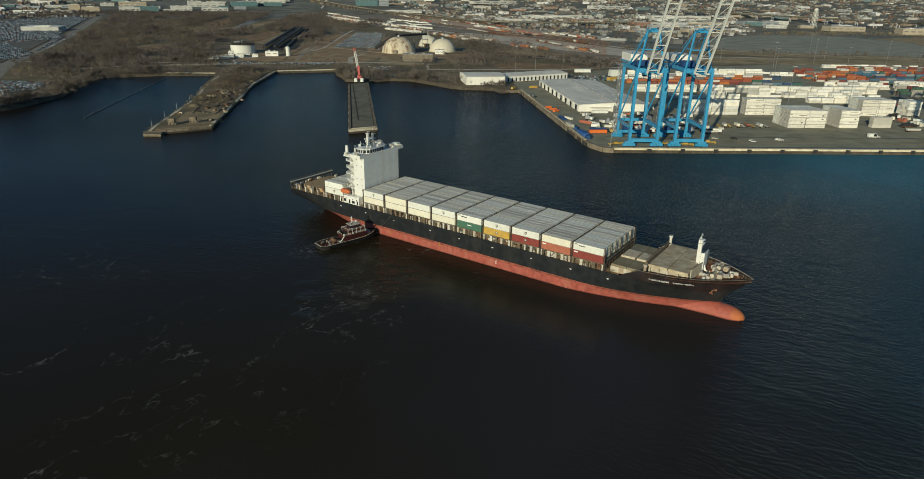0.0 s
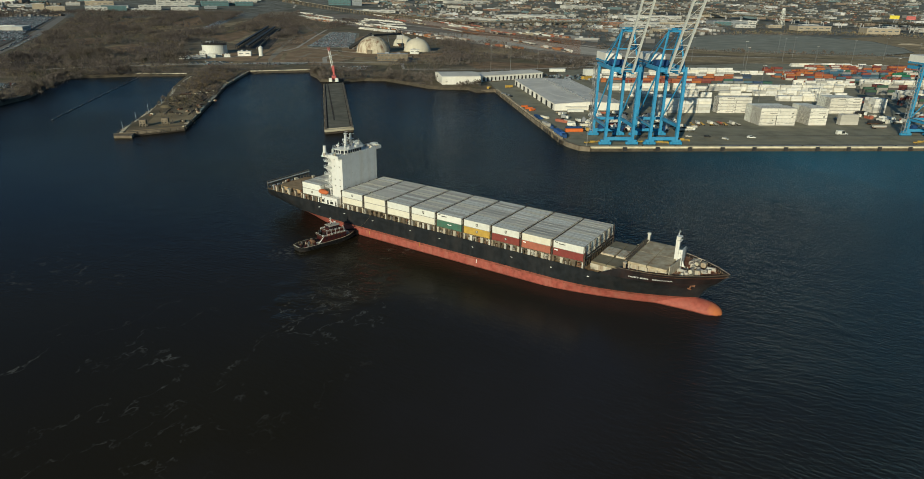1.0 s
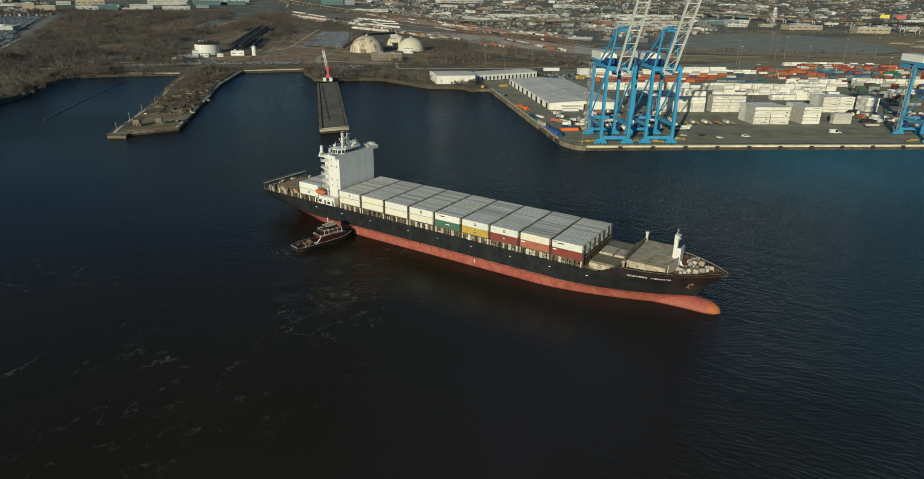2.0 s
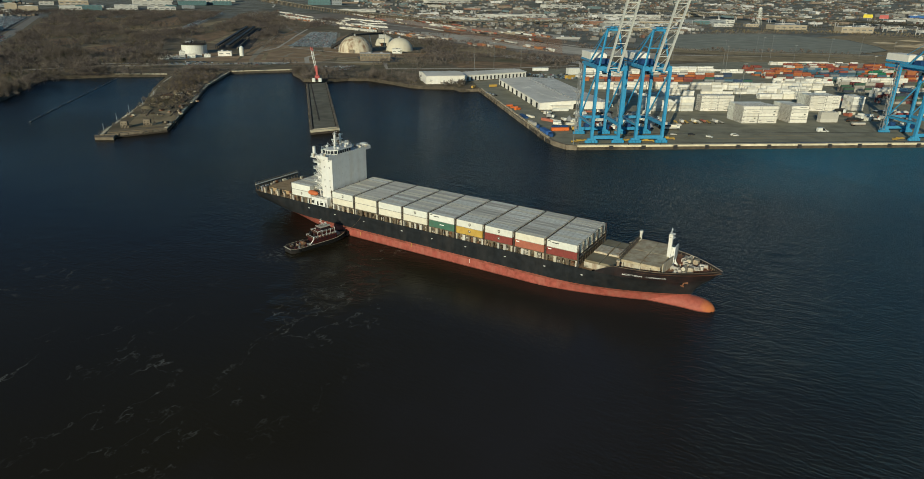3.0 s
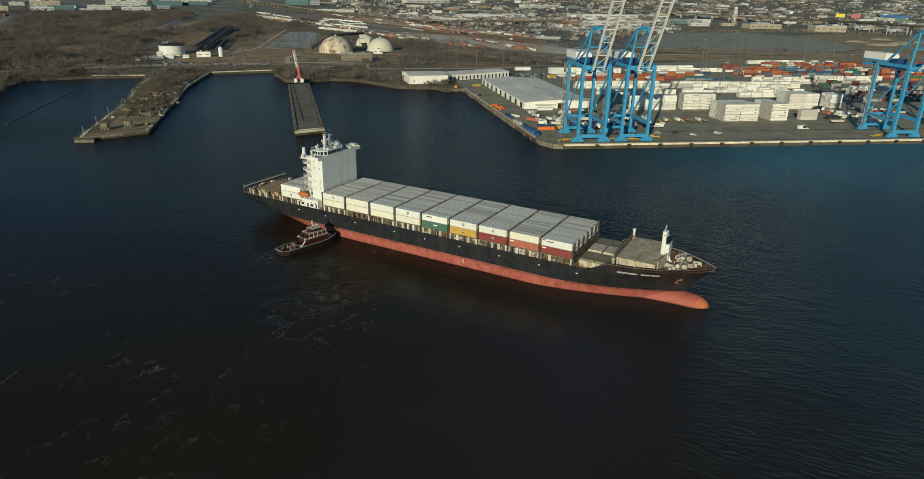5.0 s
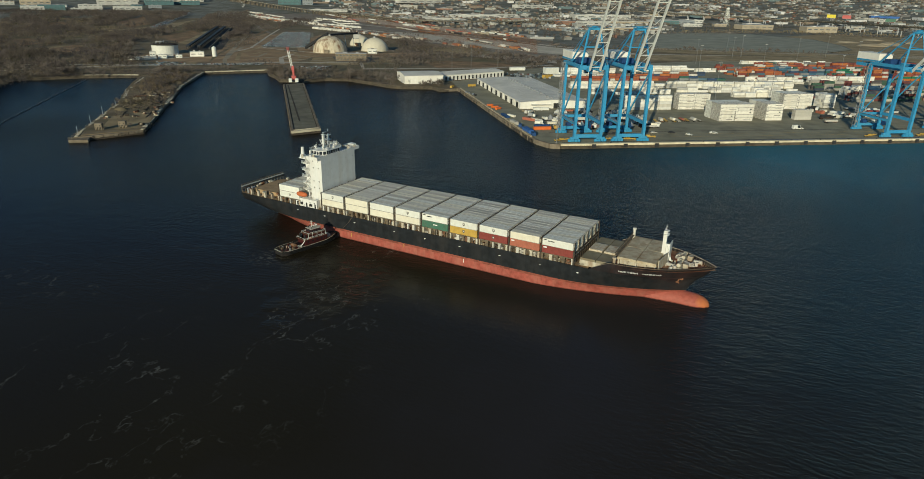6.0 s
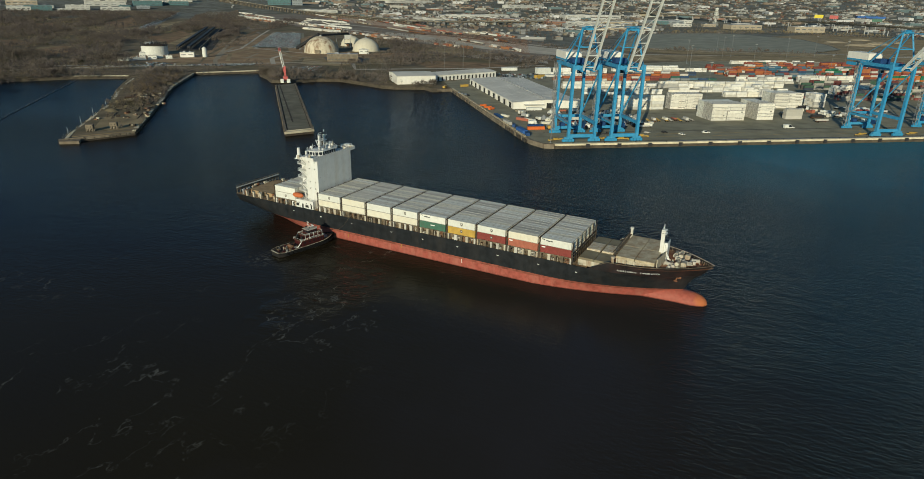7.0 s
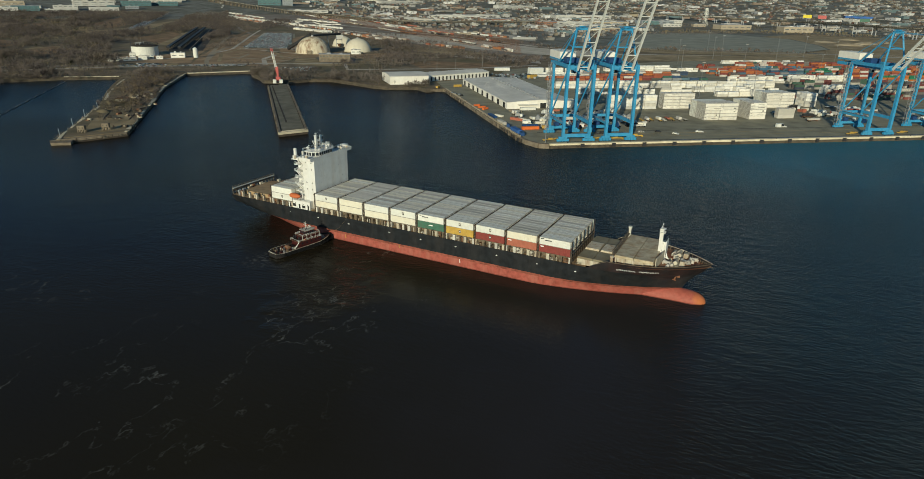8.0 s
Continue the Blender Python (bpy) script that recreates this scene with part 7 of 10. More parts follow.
# ---- sheds and warehouses ----
def shed(name, label, m, L, W, eave, ridge, wall_mt, roof_mt, doors=0, door_side=-1, door_w=4.0, door_h=4.6, category="warehouse"):
    """Pitched-roof building: x from 0 to L across the gable, y from 0 to W along the ridge; dock doors along x = 0."""
    b = thing(name, label, category, m)
    prof = [(0, 0), (L, 0), (L, eave), (L / 2, ridge), (0, eave)]
    w = Shape()
    w.add([(x, 0, z) for x, z in prof] + [(x, W, z) for x, z in prof], [(0, 1, 2, 3, 4), (9, 8, 7, 6, 5), (1, 6, 7, 2), (5, 0, 4, 9)])
    part("wall", w, wall_mt, b)
    r = Shape()
    for a, c in (((-0.6, eave - 0.15), (L / 2, ridge)), ((L / 2, ridge), (L + 0.6, eave - 0.15))):
        r.add([(a[0], -0.6, a[1] + 0.05), (c[0], -0.6, c[1] + 0.05), (c[0], W + 0.6, c[1] + 0.05), (a[0], W + 0.6, a[1] + 0.05), (a[0], -0.6, a[1] + 0.4), (c[0], -0.6, c[1] + 0.4), (c[0], W + 0.6, c[1] + 0.4), (a[0], W + 0.6, a[1] + 0.4)],
              [(0, 3, 2, 1), (4, 5, 6, 7), (0, 1, 5, 4), (2, 3, 7, 6), (0, 4, 7, 3), (1, 2, 6, 5)])
    rf = part("roof", r, roof_mt, b)
    nseam = max(2, int(W / 7))
    seam = Shape()
    for k in range(1, nseam):
        y = W * k / nseam
        for a, c in (((-0.6, eave + 0.25), (L / 2, ridge + 0.4)), ((L / 2, ridge + 0.4), (L + 0.6, eave + 0.25))):
            seam.beam((a[0], y, a[1] + 0.02), (c[0], y, c[1] + 0.02), 0.16, 0.06)
    part("roof_seam", seam, roof_mt, rf)
    for k in range(doors):
        y = W * (k + 0.5) / doors
        part("dock_door", Shape().box(-0.12, 0.3, y - door_w / 2, y + door_w / 2, 0.1, door_h), DOOR_DARK, b, "open dark dock door")
        part("post", Shape().box(-0.3, 0.1, y - W / doors / 2 - 0.4, y - W / doors / 2 + 0.4, 0, eave - 0.2), wall_mt, b)
    return b


big = shed("transit_shed", "long white transit shed with open dock doors", LAND @ pose(8, 149, GZ, 0, 0, 3.2), 67, 174, 6.2, 8.0, WALL_WHITE, ROOF_PALE, 9, door_w=6.2, door_h=5.0)
part("end_door", Shape().box(33, 39, -0.15, 0.3, 0.1, 5.0), DOOR_DARK, big, "open dark end door")
part("end_canopy", Shape().box(10, 30, -3.2, -0.05, 4.0, 4.3), WALL_WHITE, big)
for k in range(16):
    yy = 8 + 10.4 * k
    part("roof_vent", Shape().cham(32.6 - 0.7, 33.4 + 0.7, yy - 0.9, yy + 0.9, 8.3, 9.5, 0.15), STEEL, big)
shed("warehouse", "white gabled warehouse half hidden by bare brush", LAND @ pose(-94, 366.5, GZ, 0, 0, -82), 46, 46, 9.2, 11.0, WALL_WHITE, ROOF_PALE)
lo = shed("warehouse", "low white warehouse with a row of loading docks", LAND @ pose(-62, 374, GZ, 0, 0, -63), 32, 104, 6.6, 8.2, WALL_WHITE, ROOF_PALE)
for k in range(17):
    y = 5.0 + 5.8 * k
    part("dock_door", Shape().box(31.85, 32.12, y - 1.6, y + 1.6, 1.0, 4.4), BOX_WHITE, lo)
    part("dock_shade", Shape().box(31.8, 32.1, y + 1.8, y + 3.9, 0.3, 4.8), DOOR_DARK, lo, "dark dock opening")
for k in range(7):
    y = 9 + 15 * k
    part("roof_vent", Shape().cham(12.4, 14.4, y - 1.0, y + 1.0, 7.8, 9.2, 0.2), STEEL, lo)
# riverside stub below the warehouse
tagged(part("stone_landing", Shape().prism([tuple(lw(-52, 296)[:2]), tuple(lw(-46, 282)[:2]), tuple(lw(-28, 287)[:2]), tuple(lw(-28, 300)[:2])], -1, 3.0), OLDSTONE), "low weathered stone landing by the warehouse", "landing", kind="structure")

# ---- paved and bare areas farther inland ----
sheet("freight_pavement", [(-882, 1232), (-670, 1206), (-364, 1046), (-91, 998), (129, 1164), (500, 1480), (500, 1380), (131, 1090), (-78, 933), (-304, 898), (-526, 953), (-729, 1015)], ROADTOP, "wide pale freight-yard pavement", "pavement", z=GZ + 0.16)
sheet("freight_pavement", [(-523, 837), (-260, 790), (-243, 747), (-478, 765)], ROADTOP, "pale pavement strip behind the brush", "pavement", z=GZ + 0.16)
sheet("freight_pavement", [(-1500, 1900), (-975, 1591), (-489, 1357), (-434, 1220), (-839, 1370), (-1500, 1720)], ROADTOP, "pale pavement along the tracks", "pavement", z=GZ + 0.16)
sheet("dirt_ground", [(-626, 414), (-546, 471), (-580, 558), (-624, 629), (-717, 630), (-770, 646), (-1032, 967), (-1006, 864), (-822, 628), (-729, 519)], DIRT, "bare brown dirt with wheel tracks", "ground", z=GZ + 0.03)
sheet("dirt_ground", [(-746, 364), (-655, 432), (-736, 512), (-837, 519), (-807, 438)], DIRT, "dusty yard round the storage tank", "ground", z=GZ + 0.03)
sheet("dry_meadow", [(-533, 507), (-475, 519), (-444, 594), (-539, 718), (-600, 594)], GRASS, "dry grass before the domes", "grass", z=GZ + 0.03)
strip("road", [(-772, 168), (-750, 250), (-700, 330), (-650, 385), (-590, 450)], 10, ROADTOP, "pale riverbank road through the scrub", "road", z=GZ + 0.12)
strip("road", [(-745, 520), (-815, 605), (-900, 730), (-1060, 960)], 9, DIRT, "brown haul road past the trestle", "road", z=GZ + 0.13)
strip("road", [(-640, 640), (-770, 655), (-1060, 1010)], 6, ROADTOP, "pale kerb road round the car park", "road", z=GZ + 0.13)

for pts in ([(-1003, 357), (-1050, 436), (-1040, 488), (-946, 419), (-924, 345)], 
            [(-1375, 757), (-1472, 950), (-1693, 1276), (-1435, 1001), (-1316, 835), (-1252, 692)], [(-1009, 638), (-1237, 939), (-1291, 1047), (-1088, 829), (-926, 616)], [(-744, 254), (-733, 308), (-667, 420), (-641, 399), (-700, 287)]):
    sheet("dry_meadow", pts, GRASS, "dry straw-coloured grass in a clearing", "grass", z=GZ + 0.05)
for pts in ([(-1760, 825), (-1788, 899), (-1606, 822), (-1560, 730)], [(-1211, 440), (-1260, 515), (-1130, 470), (-1080, 396)], [(-1014, 412), (-1050, 480), (-960, 455), (-917, 380)], [(-1648, 958), (-2010, 1317), (-1553, 1000), (-1463, 881)], [(-1129, 705), (-1258, 901), (-1148, 839), (-967, 630)]):
    sheet("russet_grass", pts, RUSSETGRASS, "low russet grass between the thickets", "grass", z=GZ + 0.055)
for k, (line, w, mt) in enumerate((([(-749, 562), (-793, 660), (-869, 800), (-1044, 1065)], 7, ROADTOP), ([(-729, 519), (-752, 593), (-822, 711), (-1006, 864), (-1226, 1041), (-1625, 1386)], 10, DIRT), ([(-667, 539), (-634, 618), (-572, 637), (-512, 655)], 8, DIRT), ([(-725, 479), (-734, 429), (-755, 380)], 7, ROADTOP),
                                   ([(-1010, 925), (-1202, 1073), (-1504, 1340), (-1987, 1852)], 9, BALLAST), ([(-700, 560), (-720, 610), (-690, 640), (-640, 600), (-600, 560)], 5, GRASS), ([(-640, 470), (-690, 520), (-730, 560), (-770, 640), (-830, 740)], 6, GRASS), ([(-560, 480), (-620, 540), (-650, 600)], 7, ROADTOP), ([(-1100, 400), (-1000, 430), (-900, 400), (-800, 300)], 4, GRASS), ([(-1500, 700), (-1250, 640), (-1050, 560), (-880, 420)], 4, GRASS))):
    strip("dirt_track", line, w, mt, "worn track across the scrubland", "track", z=GZ + 0.14 + 0.004 * k)

for k, (line, w, mt) in enumerate((([(-783, 634), (-891, 767), (-1007, 908), (-1155, 1094)], 5, ROADTOP), ([(-671, 478), (-738, 550), (-810, 643), (-814, 676), (-790, 690)], 6, SPOIL), ([(-860, 650), (-924, 734), (-956, 797), (-1140, 1032), (-1226, 1186)], 8, RUSSETGRASS), ([(-652, 519), (-695, 587), (-659, 591), (-597, 579), (-560, 590)], 5, SPOIL), ([(-599, 411), (-660, 465), (-726, 532), (-897, 717), (-1038, 875)], 6, SPOIL), ([(-672, 526), (-585, 539), (-541, 542), (-503, 552), (-440, 583), (-422, 620)], 6, SPOIL), ([(-787, 655), (-745, 685), (-706, 712)], 2.5, BOX_CREAM), ([(-700, 600), (-640, 610), (-600, 600), (-560, 620)], 5, GRASS))):
    strip("dirt_track", line, w, mt, "pale worn track across the works ground", "track", z=GZ + 0.205 + 0.004 * k)
sheet("dirt_ground", [(-839, 809), (-942, 1023), (-774, 869), (-653, 711), (-564, 695), (-506, 773), (-463, 723), (-543, 605), (-612, 574)], DIRT, "rusty brown worked ground before the domes", "ground", z=GZ + 0.07)
sheet("car_park", [(-573, 606), (-526, 644), (-470, 583), (-515, 548)], LOT_GREY, "small grey lot behind the riverbank brush", "car park", z=GZ + 0.2)
sheet("dry_meadow", [(-575, 884), (-498, 914), (-379, 849), (-416, 761), (-493, 754)], GRASS, "straw-coloured meadow behind the white warehouse", "grass", z=GZ + 0.18)
sheet("dry_meadow", [(-192, 989), (9, 1124), (185, 1238), (322, 1319), (310, 1210), (182, 1122), (20, 1006), (-162, 874)], GRASS, "dull dry grass strip along the back of the terminal", "grass", z=GZ + 0.22)

# ---- old overgrown pier ----
OLD = [(-335, 36), (-352, 51), (-397, 98), (-445, 147), (-500, 193), (-549, 238), (-610, 300), (-585, 352), (-567, 347), (-492, 254), (-417, 180), (-336, 97), (-317, 78), (-323, 60)]
old = thing("old_pier", "overgrown derelict stone pier with ruined edges", "pier", kind="structure")
part("pier_body", Shape().prism(OLD[::-1], -1.0, 2.4), OLDSTONE, old)
part("pier_soil", Shape().prism([(x * 0.985 - 6.4, y * 0.94 + 8) for x, y in OLD[::-1]], 2.4, 2.9), SOIL, old)
curb = Shape()
rngc = random.Random(14)
for (x0, y0), (x1, y1) in zip(OLD[:6], OLD[1:7]):
    for k in range(6):
        if rngc.random() < 0.8:
            f0, f1, w = k / 6, (k + rngc.uniform(0.6, 0.97)) / 6, rngc.uniform(1.4, 2.8)
            curb.beam((x0 + 1 + (x1 - x0) * f0, y0 + 1 + (y1 - y0) * f0, 2.6), (x0 + 1 + (x1 - x0) * f1, y0 + 1 + (y1 - y0) * f1, 2.6), w, rngc.uniform(0.5, 0.9))
for (x0, y0), (x1, y1) in zip(OLD[8:12], OLD[9:13]):
    for k in range(5):
        if rngc.random() < 0.85:
            f0, f1, w = k / 5, (k + rngc.uniform(0.6, 0.97)) / 5, rngc.uniform(1.8, 3.4)
            curb.beam((x0 - 1 + (x1 - x0) * f0, y0 + (y1 - y0) * f0, 2.55), (x0 - 1 + (x1 - x0) * f1, y0 + (y1 - y0) * f1, 2.55), w, rngc.uniform(0.5, 0.9))
part("edge_curb", curb, CONCRETE, old, "broken pale concrete edge")
face = Shape()
for (x0, y0), (x1, y1) in zip((OLD[12], OLD[13]), (OLD[13], OLD[0])):
    face.beam((x0 + 0.6, y0 - 0.5, 1.5), (x1 + 0.6, y1 - 0.5, 1.5), 1.0, 2.6)
part("head_wall", face, OLDSTONE, old, "weathered stone wall of the pier's head")
for (x0, y0), (x1, y1) in zip((OLD[12], OLD[13]), (OLD[13], OLD[0])):
    for k in range(5):
        f = (k + 0.3 + 0.17 * (k % 3)) / 5
        part("head_pile", Shape().tube((x0 + 1.1 + (x1 - x0) * f, y0 - 1.0 + (y1 - y0) * f, -1), (x0 + 1.1 + (x1 - x0) * f, y0 - 1.0 + (y1 - y0) * f, 1.7 + 0.5 * (k % 3)), 0.3, 0.26, 7), DARKTIMBER, old)
# dark band over the lower part of the pier wall
wall_foot = Shape()
for (x0, y0), (x1, y1) in zip(OLD[9:13], OLD[10:14]):
    wall_foot.beam((x0 + 0.9, y0 - 0.6, 0.1), (x1 + 0.9, y1 - 0.6, 0.1), 1.2, 1.9)
wall_foot.beam((OLD[13][0] + 0.9, OLD[13][1] - 0.9, 0.1), (-328, 41.5, 0.1), 1.2, 1.9)
part("tide_band", wall_foot, DARKTIMBER, old, "dark band along the foot of the pier wall")
part("tip_slab", Shape().prism([(-341, 35), (-332, 30), (-322, 38), (-330, 45)], -1, 1.9), OLDSTONE, old)
sheet("pier_apron", [(-354, 71), (-385, 99), (-377, 126), (-345, 107), (-325, 84), (-332, 68)], GRASS, "cracked overgrown paving at the pier's head", "pavement", z=2.95)
for k, (x, y) in enumerate(((-343, 44), (-368, 70), (-392, 96), (-425, 130), (-470, 172))):
    part("mooring_pole", Shape().tube((x, y, 1), (x - 0.3, y, 8.5 + k % 3), 0.28, 0.18, 7), STEEL, old)
rng = random.Random(31)
runs = list(zip(OLD[1:6], OLD[2:7])) + list(zip(OLD[8:12], OLD[9:13]))
for k in range(48):
    (x0, y0), (x1, y1) = runs[k % len(runs)]
    f = rng.uniform(0.02, 0.98)
    x, y = x0 + (x1 - x0) * f, y0 + (y1 - y0) * f
    part("piling", Shape().tube((x, y, -1), (x + rng.uniform(-.2, .2), y, rng.uniform(2.6, 4.2)), 0.3, 0.25, 7), DARKTIMBER, old)
strip("dirt_track", [(-338, 82), (-372, 112), (-430, 168), (-500, 235), (-560, 305)], 6, GRASS, "worn path down the old pier", "track", z=2.93)
for u, v in ((-333, 73), (-319, 81)):
    t = thing("pier_gatehouse", "ruined concrete gatehouse on stilts on the old pier", "ruin", LAND @ pose(u, v, 2.85) @ Matrix.Scale(0.55, 4))
    part("tower_wall", Shape().box(-4.5, 4.5, -3, 3, 4.2, 9.0), OLDSTONE, t)
    for x in (-4.0, 0, 4.0):
        for y in (-2.5, 2.5):
            part("pillar", Shape().box(x - 0.5, x + 0.5, y - 0.5, y + 0.5, 0, 4.2), OLDSTONE, t)
    part("parapet", Shape().box(-4.8, 4.8, -3.3, 3.3, 9.0, 9.5), OLDSTONE, t)
    for x in (-2.4, 2.2):
        part("opening", Shape().box(x - 0.5, x + 0.5, -3.06, -2.9, 5.8, 7.2), DOOR_DARK, t)
for k in range(30):
    f = rng.uniform(0.04, 0.75)
    x, y = -328 + (-560 + 328) * f + rng.uniform(-16, 16), 66 + (310 - 66) * f + rng.uniform(-16, 16)
    L = rng.uniform(3, 11)
    t = thing("rubble_heap", "heap of broken concrete and timber on the old pier", "rubble", pose(x, y, 2.85, 0, 0, rng.uniform(0, 180)), "rubble heaps")
    for j in range(5):
        part("slab", Shape().cham(rng.uniform(-L / 2, 0), rng.uniform(0.6, L / 2), rng.uniform(-1.6, 0), rng.uniform(0.4, 1.8), 0, rng.uniform(0.5, 1.8), 0.12), rng.choice((OLDSTONE, CONCRETE, DARKTIMBER, BOX_WHITE if k < 2 else RUST)), t)
mounds = Shape()
for k in range(34):
    f = rng.uniform(0.18, 0.85)
    x, y = -338 + (-575 + 338) * f + rng.uniform(-13, 13), 74 + (315 - 74) * f + rng.uniform(-13, 13)
    r, h, a = rng.uniform(4, 10), rng.uniform(0.9, 2.6), rng.uniform(0, 3)
    ring = [(x + r * rng.uniform(0.8, 1.2) * math.cos(j * 0.7854 + a), y + r * 0.6 * rng.uniform(0.8, 1.2) * math.sin(j * 0.7854 + a), 2.8) for j in range(8)]
    crest = [(x + (px_ - x) * 0.35 + rng.uniform(-0.6, 0.6), y + (py_ - y) * 0.35 + rng.uniform(-0.6, 0.6), 2.9 + h * rng.uniform(0.75, 1.1)) for px_, py_, _ in ring]
    mounds.add(ring + crest, [(j, (j + 1) % 8, 8 + (j + 1) % 8, 8 + j) for j in range(8)] + [tuple(range(8, 16))])
tagged(part("earth_mounds", mounds, SOIL, smooth=True), "low mounds of earth and rubble grown over on the old pier", "mounds", kind="stuff")
ruin = thing("pier_ruin", "low roofless ruin with a pale end wall on the old pier", "ruin", pose(-440, 165, 2.85, 0, 0, 43))
part("end_wall", Shape().box(-5, 5, -3.2, -2.7, 0, 2.6), CONCRETE, ruin)
part("back_wall", Shape().box(-5, -4.5, -2.7, 4, 0, 3.4).box(-4.5, 5, 3.5, 4, 0, 3.8), RUST, ruin)
part("roof_remnant", Shape().box(-4.5, 3.5, 0.5, 4, 3.3, 3.6), DARKTIMBER, ruin)
rocks = Shape()
edge = OLD[:7] + OLD[8:] + OLD[:1]
for (x0, y0), (x1, y1) in zip(edge, edge[1:]):
    L = math.hypot(x1 - x0, y1 - y0)
    if L > 100:
        continue
    for _ in range(int(L * 1.3)):
        f, r = rng.random(), rng.uniform(0.15, 0.55)
        x, y, z = x0 + (x1 - x0) * f + rng.gauss(0, 1.6), y0 + (y1 - y0) * f + rng.gauss(0, 1.6), rng.choice((0.0, 0.4, 1.2, 2.3, 2.5))
        a = rng.uniform(0, 3.1)
        c, s = math.cos(a) * r, math.sin(a) * r
        rocks.prism([(x - c, y - s), (x + s * 0.7, y - c * 0.7), (x + c, y + s), (x - s * 0.8, y + c * 0.8)], z - 0.5, z + r * 0.7)
tagged(part("broken_stones", rocks, [OLDSTONE]), "broken stone blocks tumbled along the old pier's edge", "rocks", kind="stuff")
log = Shape()
for k in range(60):
    f, g = k / 60, (k + 0.96) / 60
    log.tube((-437 - 192 * f, 38 + 193 * f + 0.4 * math.sin(k), 0.1), (-437 - 192 * g, 38 + 193 * g + 0.4 * math.sin(k + 1), 0.15), 0.52, 0.46, 7)
tagged(part("timber_boom", log, BOOMLOG), "thin floating boom of grey logs on the water", "boom", kind="stuff")

for (lo, hi) in (((-332, 84), (-560, 318)), ((-350, 74), (-548, 268)), ((-345, 92), (-520, 262)), ((-362, 88), (-470, 188))):
    q0, q1 = Vector(lo), Vector(hi)
    tb = Shape()
    for k in range(9):
        if rng.random() < 0.4:
            a, b = q0.lerp(q1, k / 9), q0.lerp(q1, (k + rng.uniform(0.6, 0.95)) / 9)
            tb.beam((a.x, a.y + rng.uniform(-1, 1), 3.05), (b.x, b.y + rng.uniform(-1, 1), 3.05), 0.7, 0.5)
    part("fallen_timber", tb, DARKTIMBER, old, "dark rotten timbers along the pier")
for (x0, y0), (x1, y1) in (((-646, 241), (-603, 281)), ((-567, 350), (-522, 412))):
    tagged(part("bank_quay", Shape().beam((x0, y0, 2.0), (x1, y1, 2.0), 2.6, 3.4), CONCRETE), "short buff concrete quay on the riverbank", "quay", kind="structure")

# ---- bulk pier ----
BP = [(-192, 57), (-171, 67), (-203, 336), (-225, 322)]
bulk = thing("bulk_pier", "narrow dark bulk-cargo pier with timber sides", "pier", LAND, kind="structure")
part("pier_body", Shape().prism(BP, -1, 2.7), DARKTIMBER, bulk)
inset = [(-189.5, 61), (-173.5, 69), (-205.5, 334), (-222.5, 322)]
part("pier_deck", Shape().prism(inset, 2.7, 2.95), BULKTOP, bulk)
part("front_beam", Shape().beam((-192, 57.5, 2.6), (-171, 67.4, 2.6), 2.0, 1.6).beam((-190.6, 61.5, 3.4), (-172.6, 70, 3.4), 0.8, 0.6), CONCRETE, bulk, "buff concrete head of the pier")
edges = Shape()
for (a, b) in (((-191.3, 60), (-224, 320)), ((-172, 69), (-204, 332))):
    edges.beam((*a, 3.0), (*b, 3.0), 1.6, 0.9)
part("edge_beam", edges, OLDSTONE, bulk)
part("slot", Shape().beam((-189.2, 100, 2.99), (-219.6, 318, 2.99), 1.3, 0.1), DARKTIMBER, bulk, "dark conveyor slot")
for k in range(24):
    for a, b in (((-192.4, 60), (-225, 320)), ((-171.0, 69), (-203, 332))):
        p = Vector(a).lerp(Vector(b), (k + 0.5) / 24)
        part("piling", Shape().tube((p.x, p.y, -1), (p.x, p.y, 3.9), 0.4, 0.36, 7), DARKTIMBER if k % 3 else OLDSTONE, bulk)
hb = thing("harbour_crane", "red and white lattice-boom harbour crane at the pier's root", "crane", LAND @ pose(-215, 345, 3.2))
part("undercarriage", Shape().box(-4.5, 4.5, -5, 5, 0, 1.6), BLACKSTEEL, hb)
for x in (-3.6, 3.6):
    part("white_outrigger", Shape().cham(x - 1.8, x + 1.8, -7, -3.5, 0, 4.2, 0.3), BOX_WHITE, hb)
part("machinery_house", Shape().cham(-2.6, 2.6, -1, 4.5, 1.6, 6.5, 0.3), RED_WHITE_R, hb, "red machinery house")
part("tower", Shape().beam((0, -1.5, 7), (0, -1.5, 18), 2.2, 2.2), RED_WHITE_R, hb)
boom = [Vector((-0.5, 0, 12)).lerp(Vector((-6.5, 16, 37)), k / 6) for k in range(7)]
for k, (a, b) in enumerate(zip(boom, boom[1:])):
    seg = Shape()
    for dx in (-1, 1):
        for dz in (-0.8, 0.8):
            seg.tube(a + Vector((dx, 0, dz)), b + Vector((dx, 0, dz)), 0.28, n=5)
    seg.tube(a + Vector((-1, 0, 0.8)), b + Vector((1, 0, 0.8)), 0.2, n=5).tube(a + Vector((1, 0, -0.8)), b + Vector((-1, 0, -0.8)), 0.2, n=5).tube(a + Vector((-1, 0, -0.8)), a + Vector((-1, 0, 0.8)), 0.2, n=5)
    part("boom_section", seg, RED_WHITE_R if k in (0, 5) else BOX_WHITE, hb)
